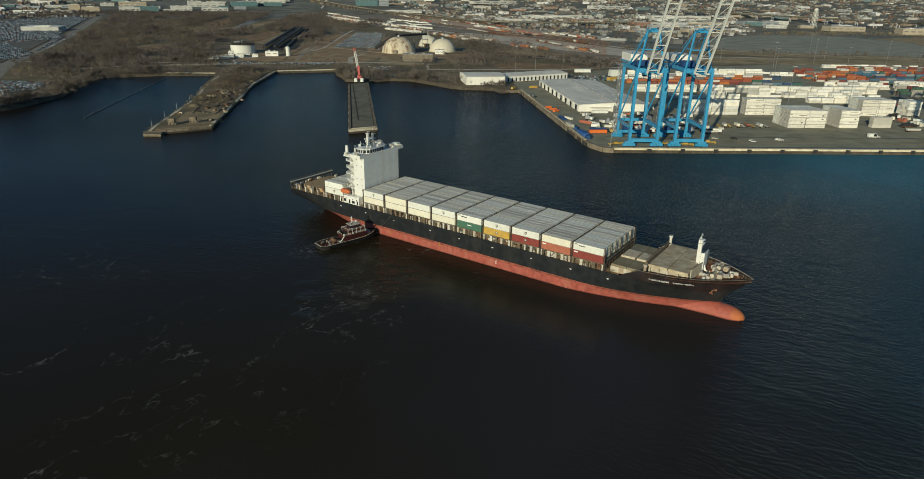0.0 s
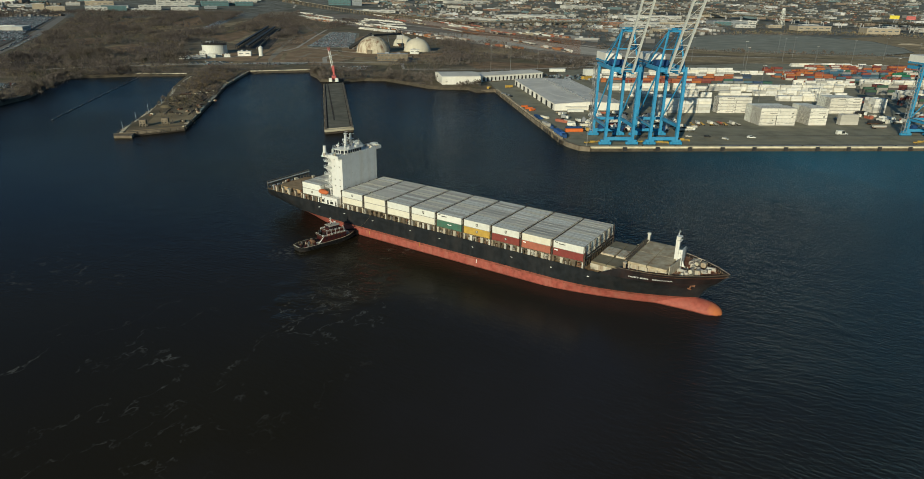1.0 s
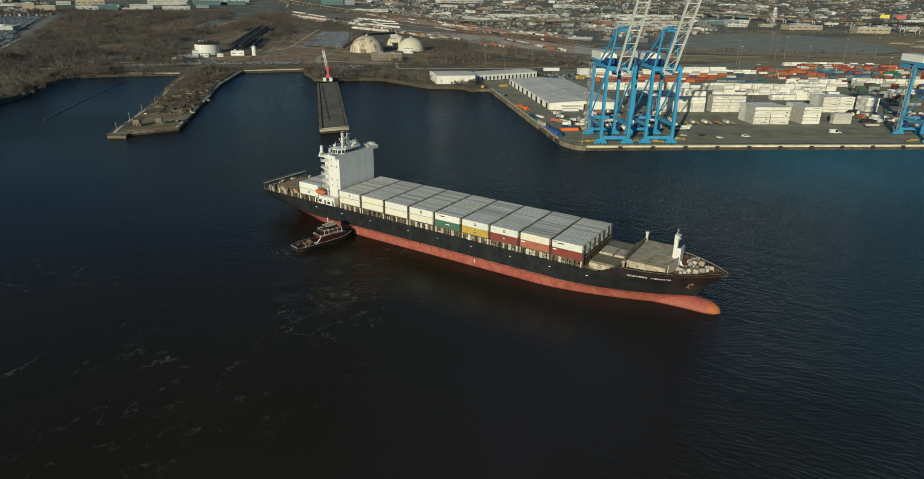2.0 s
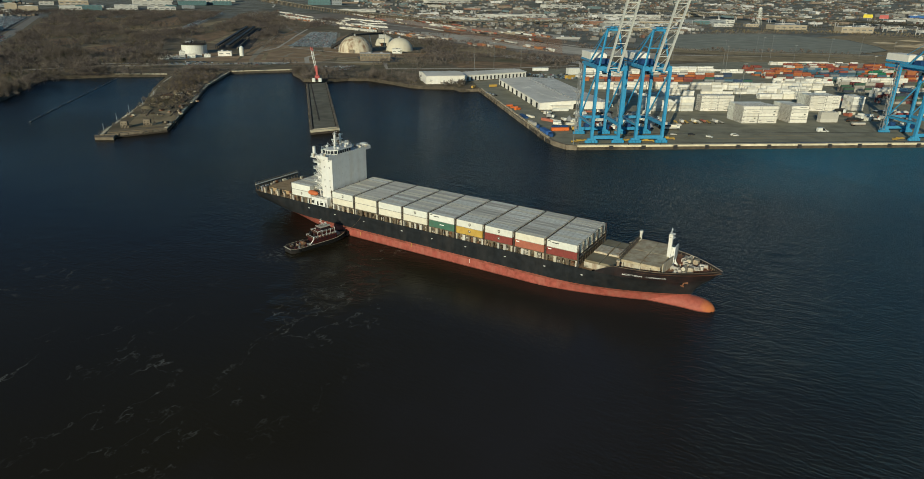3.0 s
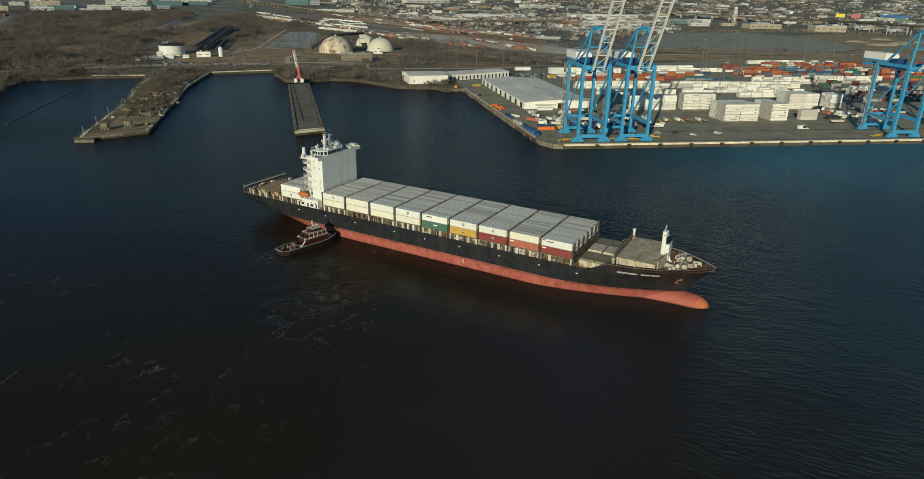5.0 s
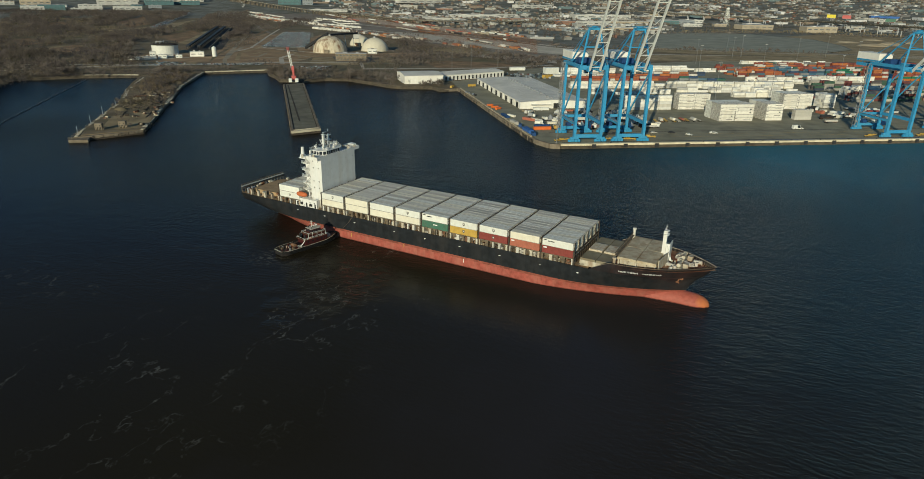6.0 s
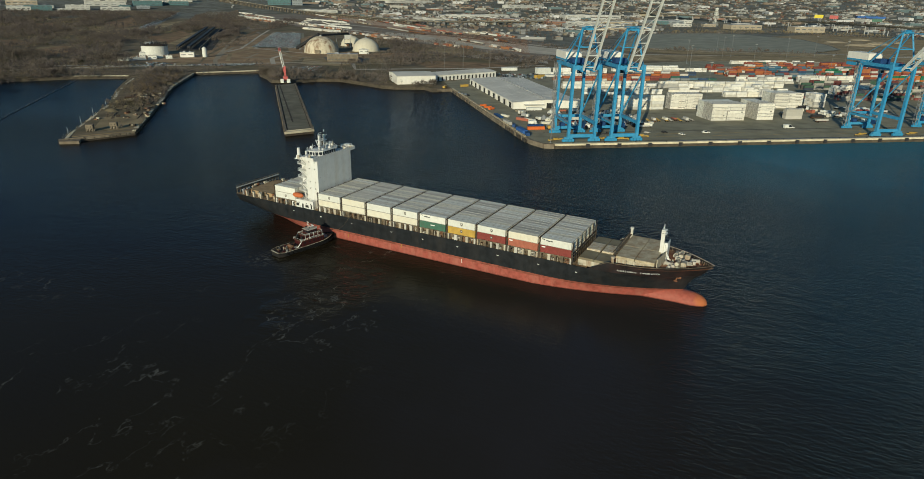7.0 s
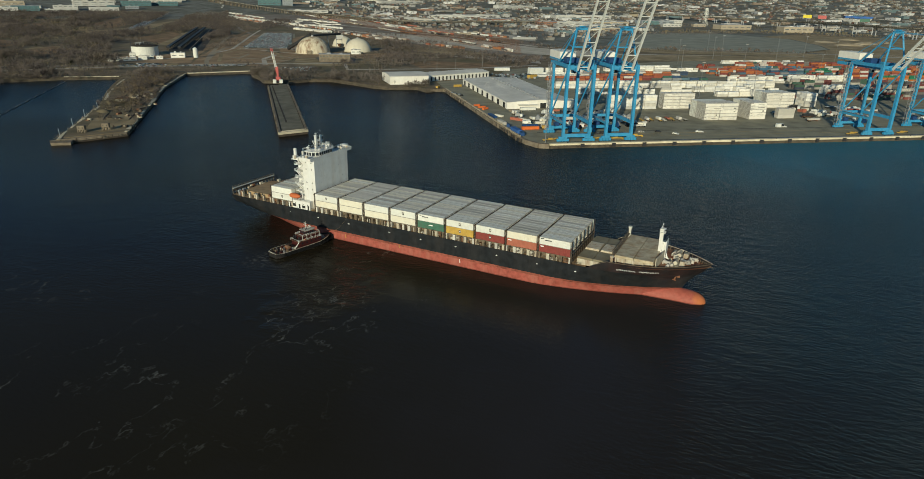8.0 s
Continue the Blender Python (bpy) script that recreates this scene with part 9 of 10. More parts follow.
car_lot([(-505, 440), (-455, 440), (-485, 500), (-515, 475)], 0.8, 7, 24, "cars parked behind the brush", 6, 0.6, 3.2)

# ---- rail yard ----
rng = random.Random(55)
tracks = Shape()
T0, T1 = Vector((-2750, 2720)), Vector((-330, 880))
T2 = Vector((-480, 1230))
for k in range(26):
    f = k / 25
    q = T1.lerp(T2, f)
    p = T0 + Vector((300, 10)) * f
    for off in (-0.75, 0.75):
        tracks.beam((p.x + off, p.y + off, GZ + 0.22), (q.x + off, q.y + off, GZ + 0.22), 0.16, 0.2)
tagged(part("rail_tracks", tracks, RUST), "many rusty parallel rail tracks", "tracks", kind="stuff")


def railcar(mt, label, style):
    c = thing("railcar", label, "railcar", group="railcars in the yard")
    part("underframe", Shape().box(-7.6, 7.6, -1.3, 1.3, 0.9, 1.3), BLACKSTEEL, c)
    if style == "tank":
        part("tank", Shape().tube((-7, 0, 2.8), (7, 0, 2.8), 1.5, n=14).tube((0, 0, 4.2), (0, 0, 4.8), 0.6, n=8), mt, c)
    elif style == "hopper":
        part("hopper", Shape().add([(-7.4, -1.5, 4.2), (7.4, -1.5, 4.2), (7.4, 1.5, 4.2), (-7.4, 1.5, 4.2), (-5, -1.2, 1.3), (5, -1.2, 1.3), (5, 1.2, 1.3), (-5, 1.2, 1.3)], [(0, 1, 2, 3), (7, 6, 5, 4), (0, 4, 5, 1), (1, 5, 6, 2), (2, 6, 7, 3), (3, 7, 4, 0)]), mt, c)
    else:
        part("box", Shape().cham(-7.5, 7.5, -1.5, 1.5, 1.3, 4.9, 0.25), mt, c)
        part("sliding_door", Shape().box(-1.3, 1.3, -1.58, -1.5, 1.5, 4.4), mt, c)
    for x in (-5.6, 5.6):
        part("truck", Shape().box(x - 1.2, x + 1.2, -1.0, 1.0, 0.25, 0.9), BLACKSTEEL, c)
    return c


protos = [railcar(BOX_BRICK, "rust red boxcar standing in the rail yard", "box"), railcar(BOX_GREY, "pale grey hopper car in the rail yard", "hopper"), railcar(BLACKSTEEL, "black tank car in the rail yard", "tank"),
          railcar(WALL_TAN, "tan boxcar standing in the rail yard", "box"), railcar(BOX_WHITE, "white boxcar standing in the rail yard", "box"), railcar(RUST, "rusty hopper car in the rail yard", "hopper")]
first = [True] * 6
for run in range(26):
    f = rng.random()
    p, q = T0 + Vector((300, 10)) * f, T1.lerp(T2, f)
    s0 = rng.uniform(0.25, 0.93)
    d = (q - p)
    ang = math.degrees(math.atan2(d.y, d.x))
    kind_i = rng.randrange(6)
    for k in range(rng.randint(4, 14)):
        w = p + d * s0 + d.normalized() * 16.2 * k
        if (w - p).length > d.length:
            break
        kk = kind_i if rng.random() < 0.75 else rng.randrange(6)
        m = pose(w.x, w.y, GZ + 0.3, 0, 0, ang)
        if first[kk]:
            protos[kk].matrix_basis, first[kk] = m, False
        else:
            copy_thing(protos[kk], m)


def viaduct(label, line, width, step, deep, girder_mt, pier_mt):
    """A raised roadway; each node of the line is x, y and the deck's height over the ground."""
    v = thing("viaduct", label, "viaduct", kind="structure")
    for (x0, y0, h0), (x1, y1, h1) in zip(line, line[1:]):
        z0, z1 = [far_level(math.hypot(x - HUB.x, y - HUB.y)) + h for x, y, h in ((x0, y0, h0), (x1, y1, h1))]
        d = Vector((x1 - x0, y1 - y0, 0)).normalized()
        nrm = Vector((-d.y, d.x, 0)) * (width / 2)
        part("deck", Shape().beam((x0, y0, z0), (x1, y1, z1), width, 0.7), ROADTOP, v)
        for s in (-1, 1):
            part("girder", Shape().beam((x0 + s * nrm.x * 0.85, y0 + s * nrm.y * 0.85, z0 - 0.4 - deep / 2), (x1 + s * nrm.x * 0.85, y1 + s * nrm.y * 0.85, z1 - 0.4 - deep / 2), 0.8, deep), girder_mt, v, "dark steel edge girder")
            part("parapet", Shape().beam((x0 + s * nrm.x, y0 + s * nrm.y, z0 + 0.8), (x1 + s * nrm.x, y1 + s * nrm.y, z1 + 0.8), 0.4, 1.1), girder_mt, v)
        n = max(1, int(math.hypot(x1 - x0, y1 - y0) / step))
        for k in range(n):
            f = (k + 0.5) / n
            px, py, pz = x0 + (x1 - x0) * f, y0 + (y1 - y0) * f, z0 + (z1 - z0) * f - deep
            pr = Shape().beam((px + nrm.x * 0.95, py + nrm.y * 0.95, pz - 1.4), (px - nrm.x * 0.95, py - nrm.y * 0.95, pz - 1.4), 2.2, 2.0)
            for s in (-0.6, 0.6):
                pr.box(px + s * nrm.x - 1.3, px + s * nrm.x + 1.3, py + s * nrm.y - 1.3, py + s * nrm.y + 1.3, far_level(math.hypot(px - HUB.x, py - HUB.y)) - 0.5, pz - 2)
            part("pier", pr, pier_mt, v)
    return v


viaduct("long rail viaduct on close-set piers across the yard", [(-2600, 2250, 18), (-2160, 2105, 17), (-1850, 2030, 14), (-1617, 1928, 13), (-1423, 1832, 12), (-1253, 1746, 12), (-1102, 1690, 11), (-1000, 1720, 10), (-908, 1849, 10), (-705, 2174, 10), (-560, 2420, 10)], 12, 26, 2.6, GIRDER, OLDSTONE)
viaduct("elevated expressway on concrete piers", [(-900, 2990, 19), (-546, 2904, 22), (-414, 2878, 22), (-263, 2840, 23), (-94, 2735, 24), (54, 2630, 26), (150, 2490, 28), (233, 2340, 30), (330, 2191, 31), (620, 1900, 32), (900, 1650, 32)], 22, 62, 4.2, GIRDER, ROOF_GREY)

# ---- city behind ----
rng = random.Random(123)
wt = thing("water_tower", "white water tower on slim legs", "water tower", pose(-247, 2594, GZ))
part("bowl", Shape().dome((0, 0, 60), 6.6, 6, 20, 6).tube((0, 0, 54), (0, 0, 60), 3, 6.6, 20), BOX_WHITE, wt)
part("riser", Shape().tube((0, 0, 0), (0, 0, 55), 1.1, n=10), BOX_WHITE, wt)
for k in range(6):
    a = math.pi / 3 * k
    part("leg", Shape().tube((11 * math.cos(a), 11 * math.sin(a), 0), (6 * math.cos(a), 6 * math.sin(a), 58), 0.5, n=6), BOX_WHITE, wt)
ch = thing("chimney", "dark slim factory chimney", "chimney", pose(1010, 4350, 80))
part("stack", Shape().tube((0, 0, 0), (0, 0, 85), 6, 4.5, 14), BLACKSTEEL, ch)
W4 = [(-1200, 900), (-1500, 1000), (-2400, 1560), (-3000, 2300), (-3150, 2780), (-2600, 2300), (-2000, 1790), (-1400, 1300)]
NOCITY = [W4, W1, W2, W3, [(-274, 1180), (-345, 1560), (-310, 1790), (-200, 1990), (-90, 1975), (150, 1900), (330, 2090), (900, 1900), (900, 1500), (300, 1280), (126, 1290), (-59, 1195), (-181, 1160)], [(-3050, 2800), (-2600, 2790), (-779, 1420), (-400, 1200), (-220, 760), (-458, 814), (-833, 1117), (-1234, 1254), (-1994, 1788)],
          [(-950, 150), (-2200, 560), (-2200, 1000), (-900, 200)], [(-660, 380), (-500, 400), (-500, 560), (-900, 800), (-1100, 1080), (-1200, 1080), (-830, 640), (-860, 420)], [(-1500, 1400), (-814, 1150), (-322, 930), (-82, 930), (130, 1090), (600, 1480), (600, 1540), (130, 1150), (-82, 985), (-322, 1000), (-627, 1170), (-1500, 1450)],
          [(-1752, 1527), (-1645, 1688), (-1058, 1291), (-625, 1027), (-451, 1079), (-339, 829), (-465, 762), (-825, 1038), (-1005, 1037), (-1206, 1035)],
          [(-310, 1790), (-480, 2600), (-600, 2990), (-60, 2830), (120, 2610), (270, 2400), (430, 2210), (900, 1780), (900, 1500), (330, 2090), (150, 1900), (-90, 1975), (-200, 1990)],
          [tuple(lw(u, v)[:2]) for u, v in ((-60, 270), (-30, 0), (1000, 0), (1000, 780), (560, 700), (60, 520))], [(-2300, 900), (-3400, 1500), (-3000, 2350), (-2250, 1500)]]


def free(x, y):
    return not in_any(x, y, NOCITY) and not in_any(x, y, CLEAR)


def city_spot(r0, r1, bias=1.0):
    while True:
        r = r0 + (r1 - r0) * rng.random() ** bias
        az = rng.uniform(64, 168)
        x, y, _ = polar(r, az, 0)
        if free(x, y):
            return x, y, r


# large single buildings
WALLS = (WALL_PALE, WALL_TAN, WALL_PALE, WALL_BRICK, WALL_GREY, WALL_TAN)
NAMES = {WALL_PALE: "white-walled", WALL_TAN: "tan masonry", WALL_BRICK: "red brick", WALL_GREY: "grey panelled", WALL_TEAL: "teal glazed"}
for k in range(46):
    x, y, r = city_spot(1450, 3600)
    wl = rng.choice(WALLS)
    rf = rng.choice((ROOF_PALE, ROOF_GREY, ROOF_PALE, ROOF_PALE))
    L, W, H = rng.uniform(40, 150), rng.uniform(20, 55), rng.uniform(5, 11)
    block_building("city_warehouse", NAMES[wl] + " flat-roofed warehouse in the city behind", pose(x, y, far_level(r), 0, 0, 37.7 + rng.choice((0, 0, 90)) + rng.gauss(0, 5)), L, W, H, wl, rf, 1, 3, category="warehouse")
for x, y, L, W, H, wl, rf, ang in ((-2390, 2800, 330, 60, 16, WALL_PALE, ROOF_PALE, 24), (-2720, 2830, 90, 60, 55, WALL_GREY, ROOF_GREY, 30), (-2560, 2900, 60, 50, 42, WALL_GREY, ROOF_GREY, 30), (-2625, 1125, 40, 62, 18, WALL_TAN, ROOF_PALE, 151), (-2660, 1080, 30, 40, 26, WALL_TAN, ROOF_PALE, 151), (-2800, 1395, 110, 40, 18, WALL_TAN, ROOF_PALE, 61), (-2590, 1264, 78, 40, 14, WALL_PALE, ROOF_PALE, 61), (-2562, 1320, 92, 40, 19, WALL_TEAL, ROOF_GREY, 61), (-2474, 1367, 46, 30, 11, WALL_PALE, ROOF_PALE, 61), (-2517, 1450, 85, 40, 19, WALL_PALE, ROOF_PALE, 60), (-2640, 1655, 158, 50, 20, WALL_PALE, ROOF_PALE, 60), (-2426, 1550, 106, 45, 14, WALL_PALE, ROOF_PALE, 59), (-2570, 1810, 120, 45, 20, WALL_TEAL, ROOF_GREY, 58), (-2510, 1930, 80, 40, 18, WALL_TEAL, ROOF_PALE, 57), (-2440, 1690, 50, 30, 12, WALL_GREY, ROOF_GREY, 58), (-2660, 2080, 80, 50, 22, WALL_PALE, ROOF_PALE, 56),
                                   (-1590, 505, 60, 78, 9, WALL_PALE, BOX_WHITE, 140), (82, 2275, 104, 45, 18, WALL_TAN, ROOF_PALE, 33), (-440, 2480, 60, 40, 13, WALL_TEAL, ROOF_GREY, 30), (-400, 2700, 90, 40, 12, WALL_PALE, ROOF_PALE, 30), (-330, 2330, 70, 30, 10, WALL_PALE, ROOF_PALE, 30), (-150, 2560, 60, 30, 12, WALL_PALE, ROOF_GREY, 30), (-250, 2440, 46, 26, 9, WALL_TAN, ROOF_GREY, 30), (-2270, 2330, 110, 50, 34, WALL_TEAL, ROOF_GREY, 45), (-2215, 2390, 60, 40, 28, WALL_GREY, ROOF_GREY, 45), (-1890, 2150, 190, 40, 11, WALL_PALE, ROOF_PALE, 48), (-1910, 2960, 280, 50, 14, WALL_PALE, ROOF_PALE, 66), (-1280, 3080, 230, 50, 14, WALL_PALE, ROOF_PALE, 63), (-1230, 2450, 300, 50, 12, WALL_PALE, ROOF_PALE, 60), (-620, 2080, 120, 40, 14, WALL_PALE, ROOF_PALE, 54), (-565, 3000, 180, 50, 14, WALL_TAN, ROOF_PALE, 60), (-790, 2700, 260, 70, 16, WALL_PALE, ROOF_PALE, 40), (-1250, 2350, 200, 60, 11, WALL_PALE, ROOF_PALE, 40), (-560, 2250, 180, 50, 12, WALL_TAN, ROOF_PALE, 42), (-120, 2330, 120, 50, 15, WALL_TAN, ROOF_GREY, 40), (-700, 2080, 120, 40, 12, WALL_BRICK, ROOF_GREY, 40), (-430, 2520, 140, 60, 14, WALL_GREY, ROOF_GREY, 40)):
    block_building("city_warehouse", NAMES[wl] + " long building beyond the rail yard", pose(x, y, far_level(math.hypot(x - HUB.x, y - HUB.y)), 0, 0, ang), L, W, H, wl, rf, 2 if H > 18 else 1, 5, category="building")
for k in range(44):
    a = Vector((-2810, 871)).lerp(Vector((-2378, 1876)), rng.random())
    q = rng.uniform(0.1, 1.0)
    x, y = a.x * (1 + 0.26 * q) + 40 * q, a.y * (1 + 0.30 * q)
    wl = rng.choice((WALL_PALE, WALL_PALE, WALL_TAN, WALL_TEAL, WALL_GREY, WALL_PALE))
    block_building("office_block", NAMES[wl] + " low building among trees beyond the woods", pose(x, y, far_level(math.hypot(x - HUB.x, y - HUB.y)), 0, 0, 66 + rng.gauss(0, 8)), rng.uniform(30, 85), rng.uniform(20, 45), rng.uniform(5, 13), wl, rng.choice((ROOF_PALE, ROOF_GREY, ROOF_PALE)), 1, 3, category="building")
# streets of small houses, joined
for g in range(3):
    sh = Shape()
    for k in range(1350):
        x, y, r = city_spot(1700, 5500, 0.8)
        z = far_level(r) - 0.3
        n = rng.randint(1, 5)
        a = radians(37.7 + rng.choice((0, 90)) + rng.gauss(0, 4))
        c, s = math.cos(a), math.sin(a)
        for j in range(n):
            L, W, H = rng.uniform(6, 13), rng.uniform(6, 12), rng.uniform(4, 8)
            ox, oy = x + c * j * 15, y + s * j * 15
            pts = [(ox + dx * c * L / 2 - dy * s * W / 2, oy + dx * s * L / 2 + dy * c * W / 2) for dx, dy in ((-1, -1), (1, -1), (1, 1), (-1, 1))]
            sh.prism(pts, z, z + H)
    tagged(part("city_houses", sh, CITY_MIX), "streets of small houses and workshops to the horizon", "houses", kind="stuff")
for g in range(2):
    sh = Shape()
    for k in range(420):
        x, y, r = city_spot(1500, 5400, 0.85)
        z, a = far_level(r) - 0.3, radians(37.7 + rng.choice((0, 0, 90)) + rng.gauss(0, 5))
        L, W, H = rng.uniform(18, 90), rng.uniform(12, 38), rng.uniform(5, 12)
        c, s = math.cos(a), math.sin(a)
        for f0, f1, h0, h1 in ((-1, 1, 0, H), (-0.6, -0.35, H, H + 2.4), (0.2, 0.5, H, H + 1.8)):
            k0 = 1.0 if h0 == 0 else 0.5
            sh.prism([(x + dx * c * L / 2 - dy * s * W / 2 * k0, y + dx * s * L / 2 + dy * c * W / 2 * k0) for dx, dy in ((f0, -1), (f1, -1), (f1, 1), (f0, 1))], z + h0, z + h1)
    tagged(part("city_workshops", sh, ROOF_MIX), "flat-roofed workshops and stores spread over the city", "buildings", kind="stuff")
street = [city_spot(1500, 4800, 0.8)[:2] for _ in range(7400)]
bare_trees("street_trees", "bare brown trees among the far streets", street, (5, 12), DARKBARK, 20, 12, 0.8, None)
w4 = scatter(W4, 4200, rng, -0.2, 0.006) + scatter([(-2250, 1500), (-3000, 2350), (-3400, 1500), (-2300, 900)], 2600, rng, -0.2, 0.004)
bare_trees("bare_brush", "brown brush between the rail lines", w4, (5, 11), BARK, 34, 14, 0.3)
field_edge = []
for (x0, y0), (x1, y1) in (((-330, 1700), (-20, 2080)), ((-20, 2080), (330, 2110)), ((-260, 1100), (130, 1290)), ((-700, 1230), (-240, 1020)), ((-900, 1500), (-350, 1750)), ((-1600, 1700), (-800, 1500)), ((-420, 760), (-230, 800)), ((-1500, 1330), (-700, 1110))):
    for _ in range(260):
        f = rng.random()
        field_edge.append((x0 + (x1 - x0) * f + rng.gauss(0, 22), y0 + (y1 - y0) * f + rng.gauss(0, 22)))
bare_trees("field_edge_brush", "brown brush lining the tarred field and tracks", field_edge, (3, 8), BARK, 30, 13, 0.5)
bare_trees("field_edge_brush", "tan brush between the tarred field and the expressway", scatter([(-300, 1760), (0, 2090), (330, 2130), (600, 1900), (560, 2180), (120, 2340), (-250, 2040)], 900, rng, -0.4), (3, 8), TANBRUSH, 30, 15, 0.35)
bare_trees("field_edge_brush", "russet scrub between the tarred field and the expressway", scatter([(-310, 1800), (-470, 2560), (-100, 2800), (110, 2580), (250, 2350), (-60, 1990)], 1500, rng, -0.3), (2.5, 7), RUSSET, 26, 18, 0.35)
trucks = Shape()
for run in range(46):
    f = rng.random()
    x, y = -1900 + 1500 * f + rng.gauss(0, 150), 1900 - 650 * f + rng.gauss(0, 110)
    a = radians(-36 + rng.gauss(0, 3))
    if inside(x, y, NOCITY[4]) or y > 1850 - 0.55 * (x + 1900):
        continue
    c, s = math.cos(a), math.sin(a)
    side_by_side = rng.random() < 0.5
    for k in range(rng.randint(4, 18)):
        L = rng.choice((12, 14))
        ox, oy = (-s * 3.4 * k, c * 3.4 * k) if side_by_side else (c * 15.5 * k, s * 15.5 * k)
        trucks.prism([(x + ox + dx * c * L / 2 - dy * s * 1.3, y + oy + dx * s * L / 2 + dy * c * 1.3) for dx, dy in ((-1, -1), (1, -1), (1, 1), (-1, 1))], GZ, GZ + 3.2)
tagged(part("parked_trailers", trucks, BOX_PALE), "pale trailers parked about the rail yard", "trailers", kind="stuff")

# strings of wagons and trailers standing in the yard
def wagon_rows(name, label, mt, runs, seed):
    rg = random.Random(seed)
    sh = Shape()
    for (x0, y0), (x1, y1), lanes in runs:
        a, b = Vector((x0, y0)), Vector((x1, y1))
        d = (b - a).normalized()
        nrm = Vector((-d.y, d.x))
        for q in range(lanes):
            p = rg.uniform(0, 12)
            while p < (b - a).length:
                if rg.random() < 0.88:
                    L, H = rg.choice((12.5, 15.0, 16.0)), rg.choice((2.6, 3.6, 4.0))
                    o = a + d * p + nrm * (5.4 * q + rg.gauss(0, 0.15))
                    for z0, z1, k in ((0.9, 1.3, 0.9), (1.3, 1.3 + H, 1.0)):
                        sh.prism([(o.x + dx * d.x * L / 2 * k + dy * nrm.x * 1.45 * k, o.y + dx * d.y * L / 2 * k + dy * nrm.y * 1.45 * k) for dx, dy in ((-1, -1), (1, -1), (1, 1), (-1, 1))], GZ + z0, GZ + z1)
                    for e in (-0.36, 0.36):
                        sh.prism([(o.x + d.x * (e * L + dx) + dy * nrm.x, o.y + d.y * (e * L + dx) + dy * nrm.y) for dx, dy in ((-1.2, -1), (1.2, -1), (1.2, 1), (-1.2, 1))], GZ + 0.2, GZ + 0.9)
                p += rg.choice((16.6, 17.2, 17.2, 40.0 if rg.random() < 0.2 else 17.0))
    return tagged(part(name, sh, mt), label, "wagons", kind="stuff")


wagon_rows("wagon_rows", "long strings of pale trailers and wagons in the rail yard", BOX_PALE, [((-2198, 1930), (-1970, 1828), 3), ((-1859, 1658), (-1526, 1445), 3), ((-1717, 1580), (-1394, 1416), 2), ((-1503, 1477), (-1172, 1299), 3), ((-1117, 1178), (-959, 1121), 4), ((-1377, 1439), (-1043, 1221), 1), ((-1062, 1537), (-927, 1444), 4), ((-1500, 1640), (-1250, 1540), 2), ((-400, 950), (-372, 920), 2), ((-660, 1380), (-620, 1350), 2), ((-1240, 1370), (-1040, 1290), 2)], 5)
wagon_rows("wagon_rows", "strings of brown and rust-coloured wagons in the rail yard", RAILCAR_MIX, [((-1340, 1400), (-1010, 1200), 3), ((-960, 1150), (-721, 1007), 3), ((-569, 950), (-467, 906), 2), ((-460, 985), (-380, 925), 3), ((-650, 1370), (-533, 1278), 2), ((-1900, 1740), (-1560, 1520), 3), ((-1650, 1500), (-1330, 1340), 2), ((-900, 1390), (-700, 1270), 2), ((-820, 1100), (-640, 1010), 2)], 6)


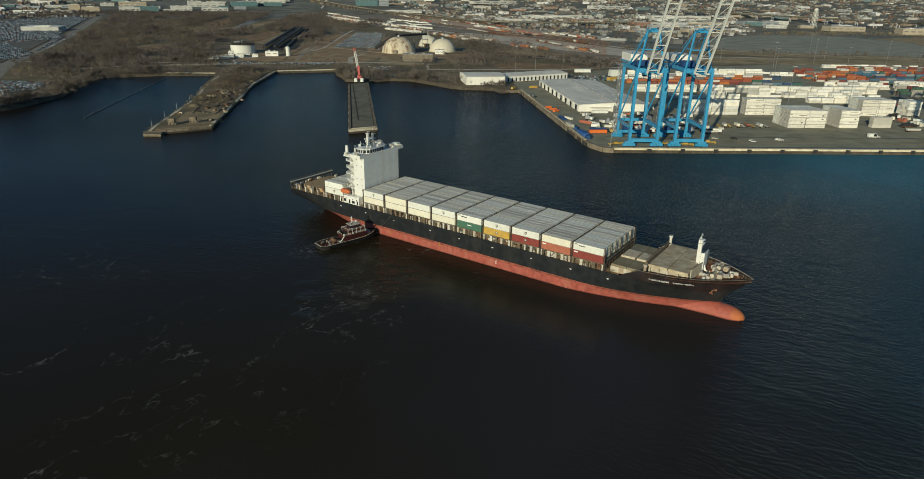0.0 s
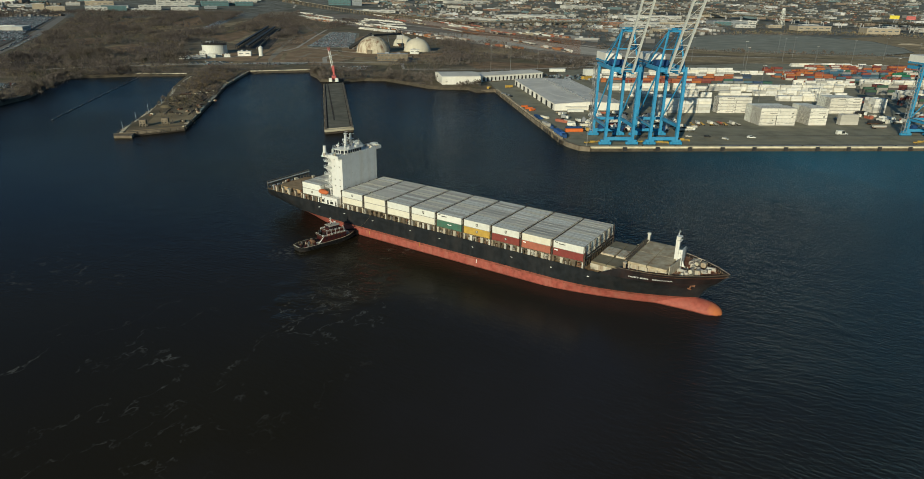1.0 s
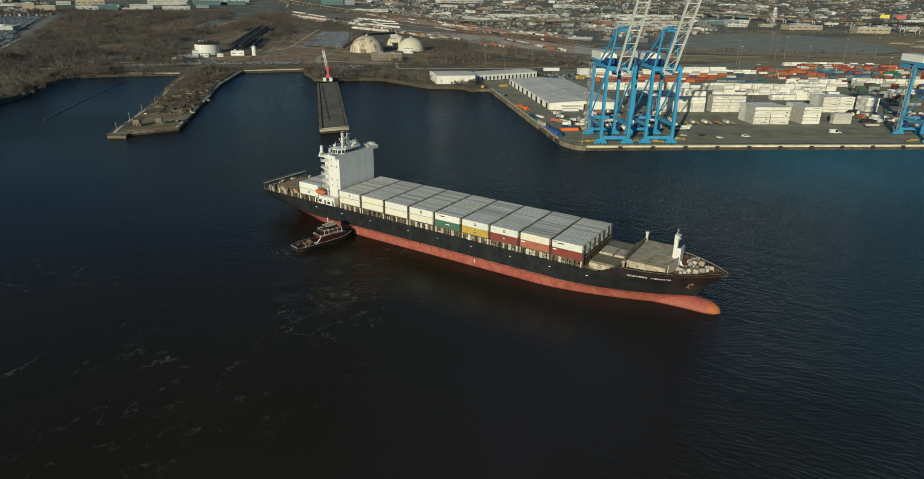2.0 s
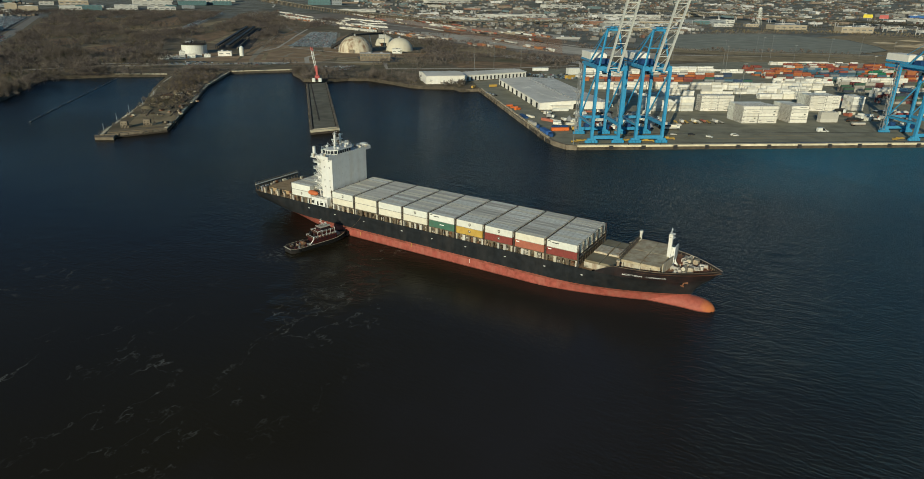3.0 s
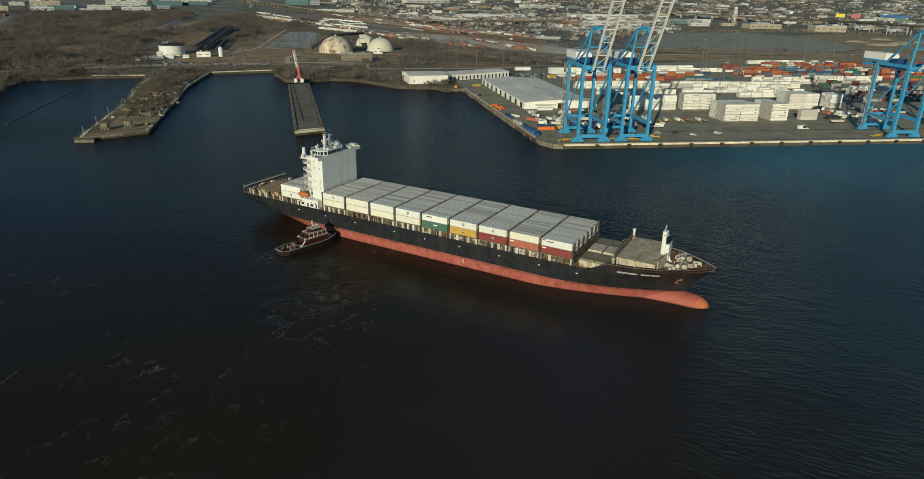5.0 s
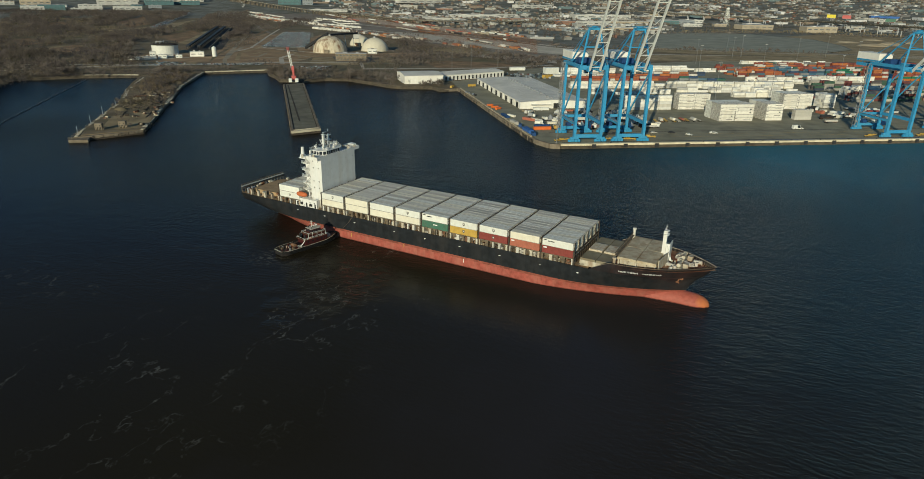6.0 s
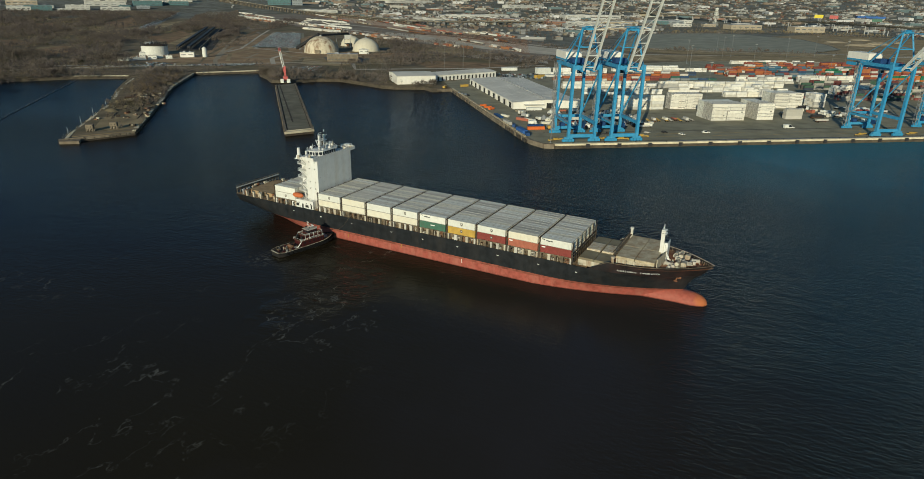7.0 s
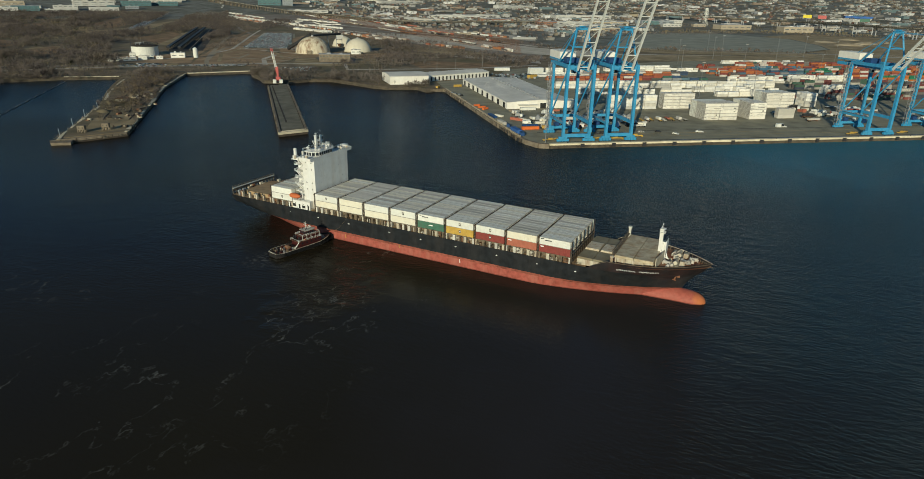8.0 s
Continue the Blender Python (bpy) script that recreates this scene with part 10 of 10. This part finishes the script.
def spoil_heap(x, y, L, W, H, turn, seed):
    """A heap of pale earth with an uneven crest."""
    rg = random.Random(seed)
    rows = []
    for k, f in enumerate((1.0, 0.86, 0.66, 0.42, 0.16)):
        z = H * (0, 0.35, 0.68, 0.9, 1.0)[k]
        rows.append([(L / 2 * f * math.cos(2 * math.pi * i / 18) * rg.uniform(0.88, 1.1), W / 2 * f * math.sin(2 * math.pi * i / 18) * rg.uniform(0.88, 1.1), z * (1 if k == 0 else rg.uniform(0.88, 1.1))) for i in range(18)])
    sh = Shape().loft(rows, close=True)
    sh.add(rows[-1], [tuple(range(18))])
    ob = part("spoil_heap", sh, SPOIL, m=pose(x, y, GZ - 0.1, 0, 0, turn))
    return tagged(ob, "long pale heap of spoil on waste ground", "spoil heap", "spoil heaps")


for k, (x, y, L, W, H, turn) in enumerate(((165, 1740, 60, 30, 4, 20), (215, 1640, 80, 34, 5, 15), (255, 1720, 70, 36, 6, 40), (225, 1900, 60, 26, 4, 0), (300, 1820, 55, 26, 5, 60))):
    spoil_heap(x, y, L, W, H, turn, 70 + k)


def billboard(x, y, w, h, top, mt, label):
    b = thing("billboard", label, "billboard", pose(x, y, far_level(math.hypot(x - HUB.x, y - HUB.y)), 0, 0, 4), "roadside billboards")
    part("panel", Shape().cham(-w / 2, w / 2, -0.5, 0.5, top - h, top, 0.1), mt, b)
    part("post", Shape().tube((0, 0.2, -0.5), (0, 0.2, top - h), 1.0, 0.9, 10), STEEL, b)
    part("catwalk", Shape().box(-w / 2, w / 2, -1.8, -0.5, top - h - 0.6, top - h - 0.3), STEEL, b)


billboard(110, 2800, 31, 12, 46, BILL_YELLOW, "yellow billboard beside the expressway")
billboard(162, 2740, 29, 12, 47, RED_WHITE_R, "red billboard beside the expressway")
billboard(300, 2640, 32, 11, 42, BOX_GREEN, "green billboard beside the expressway")
block_building("blue_store", "long store with a bright blue roof behind the expressway", pose(315, 3330, far_level(3550), 0, 0, 8), 112, 40, 8, BILL_BLUE, BILL_BLUE, 0)
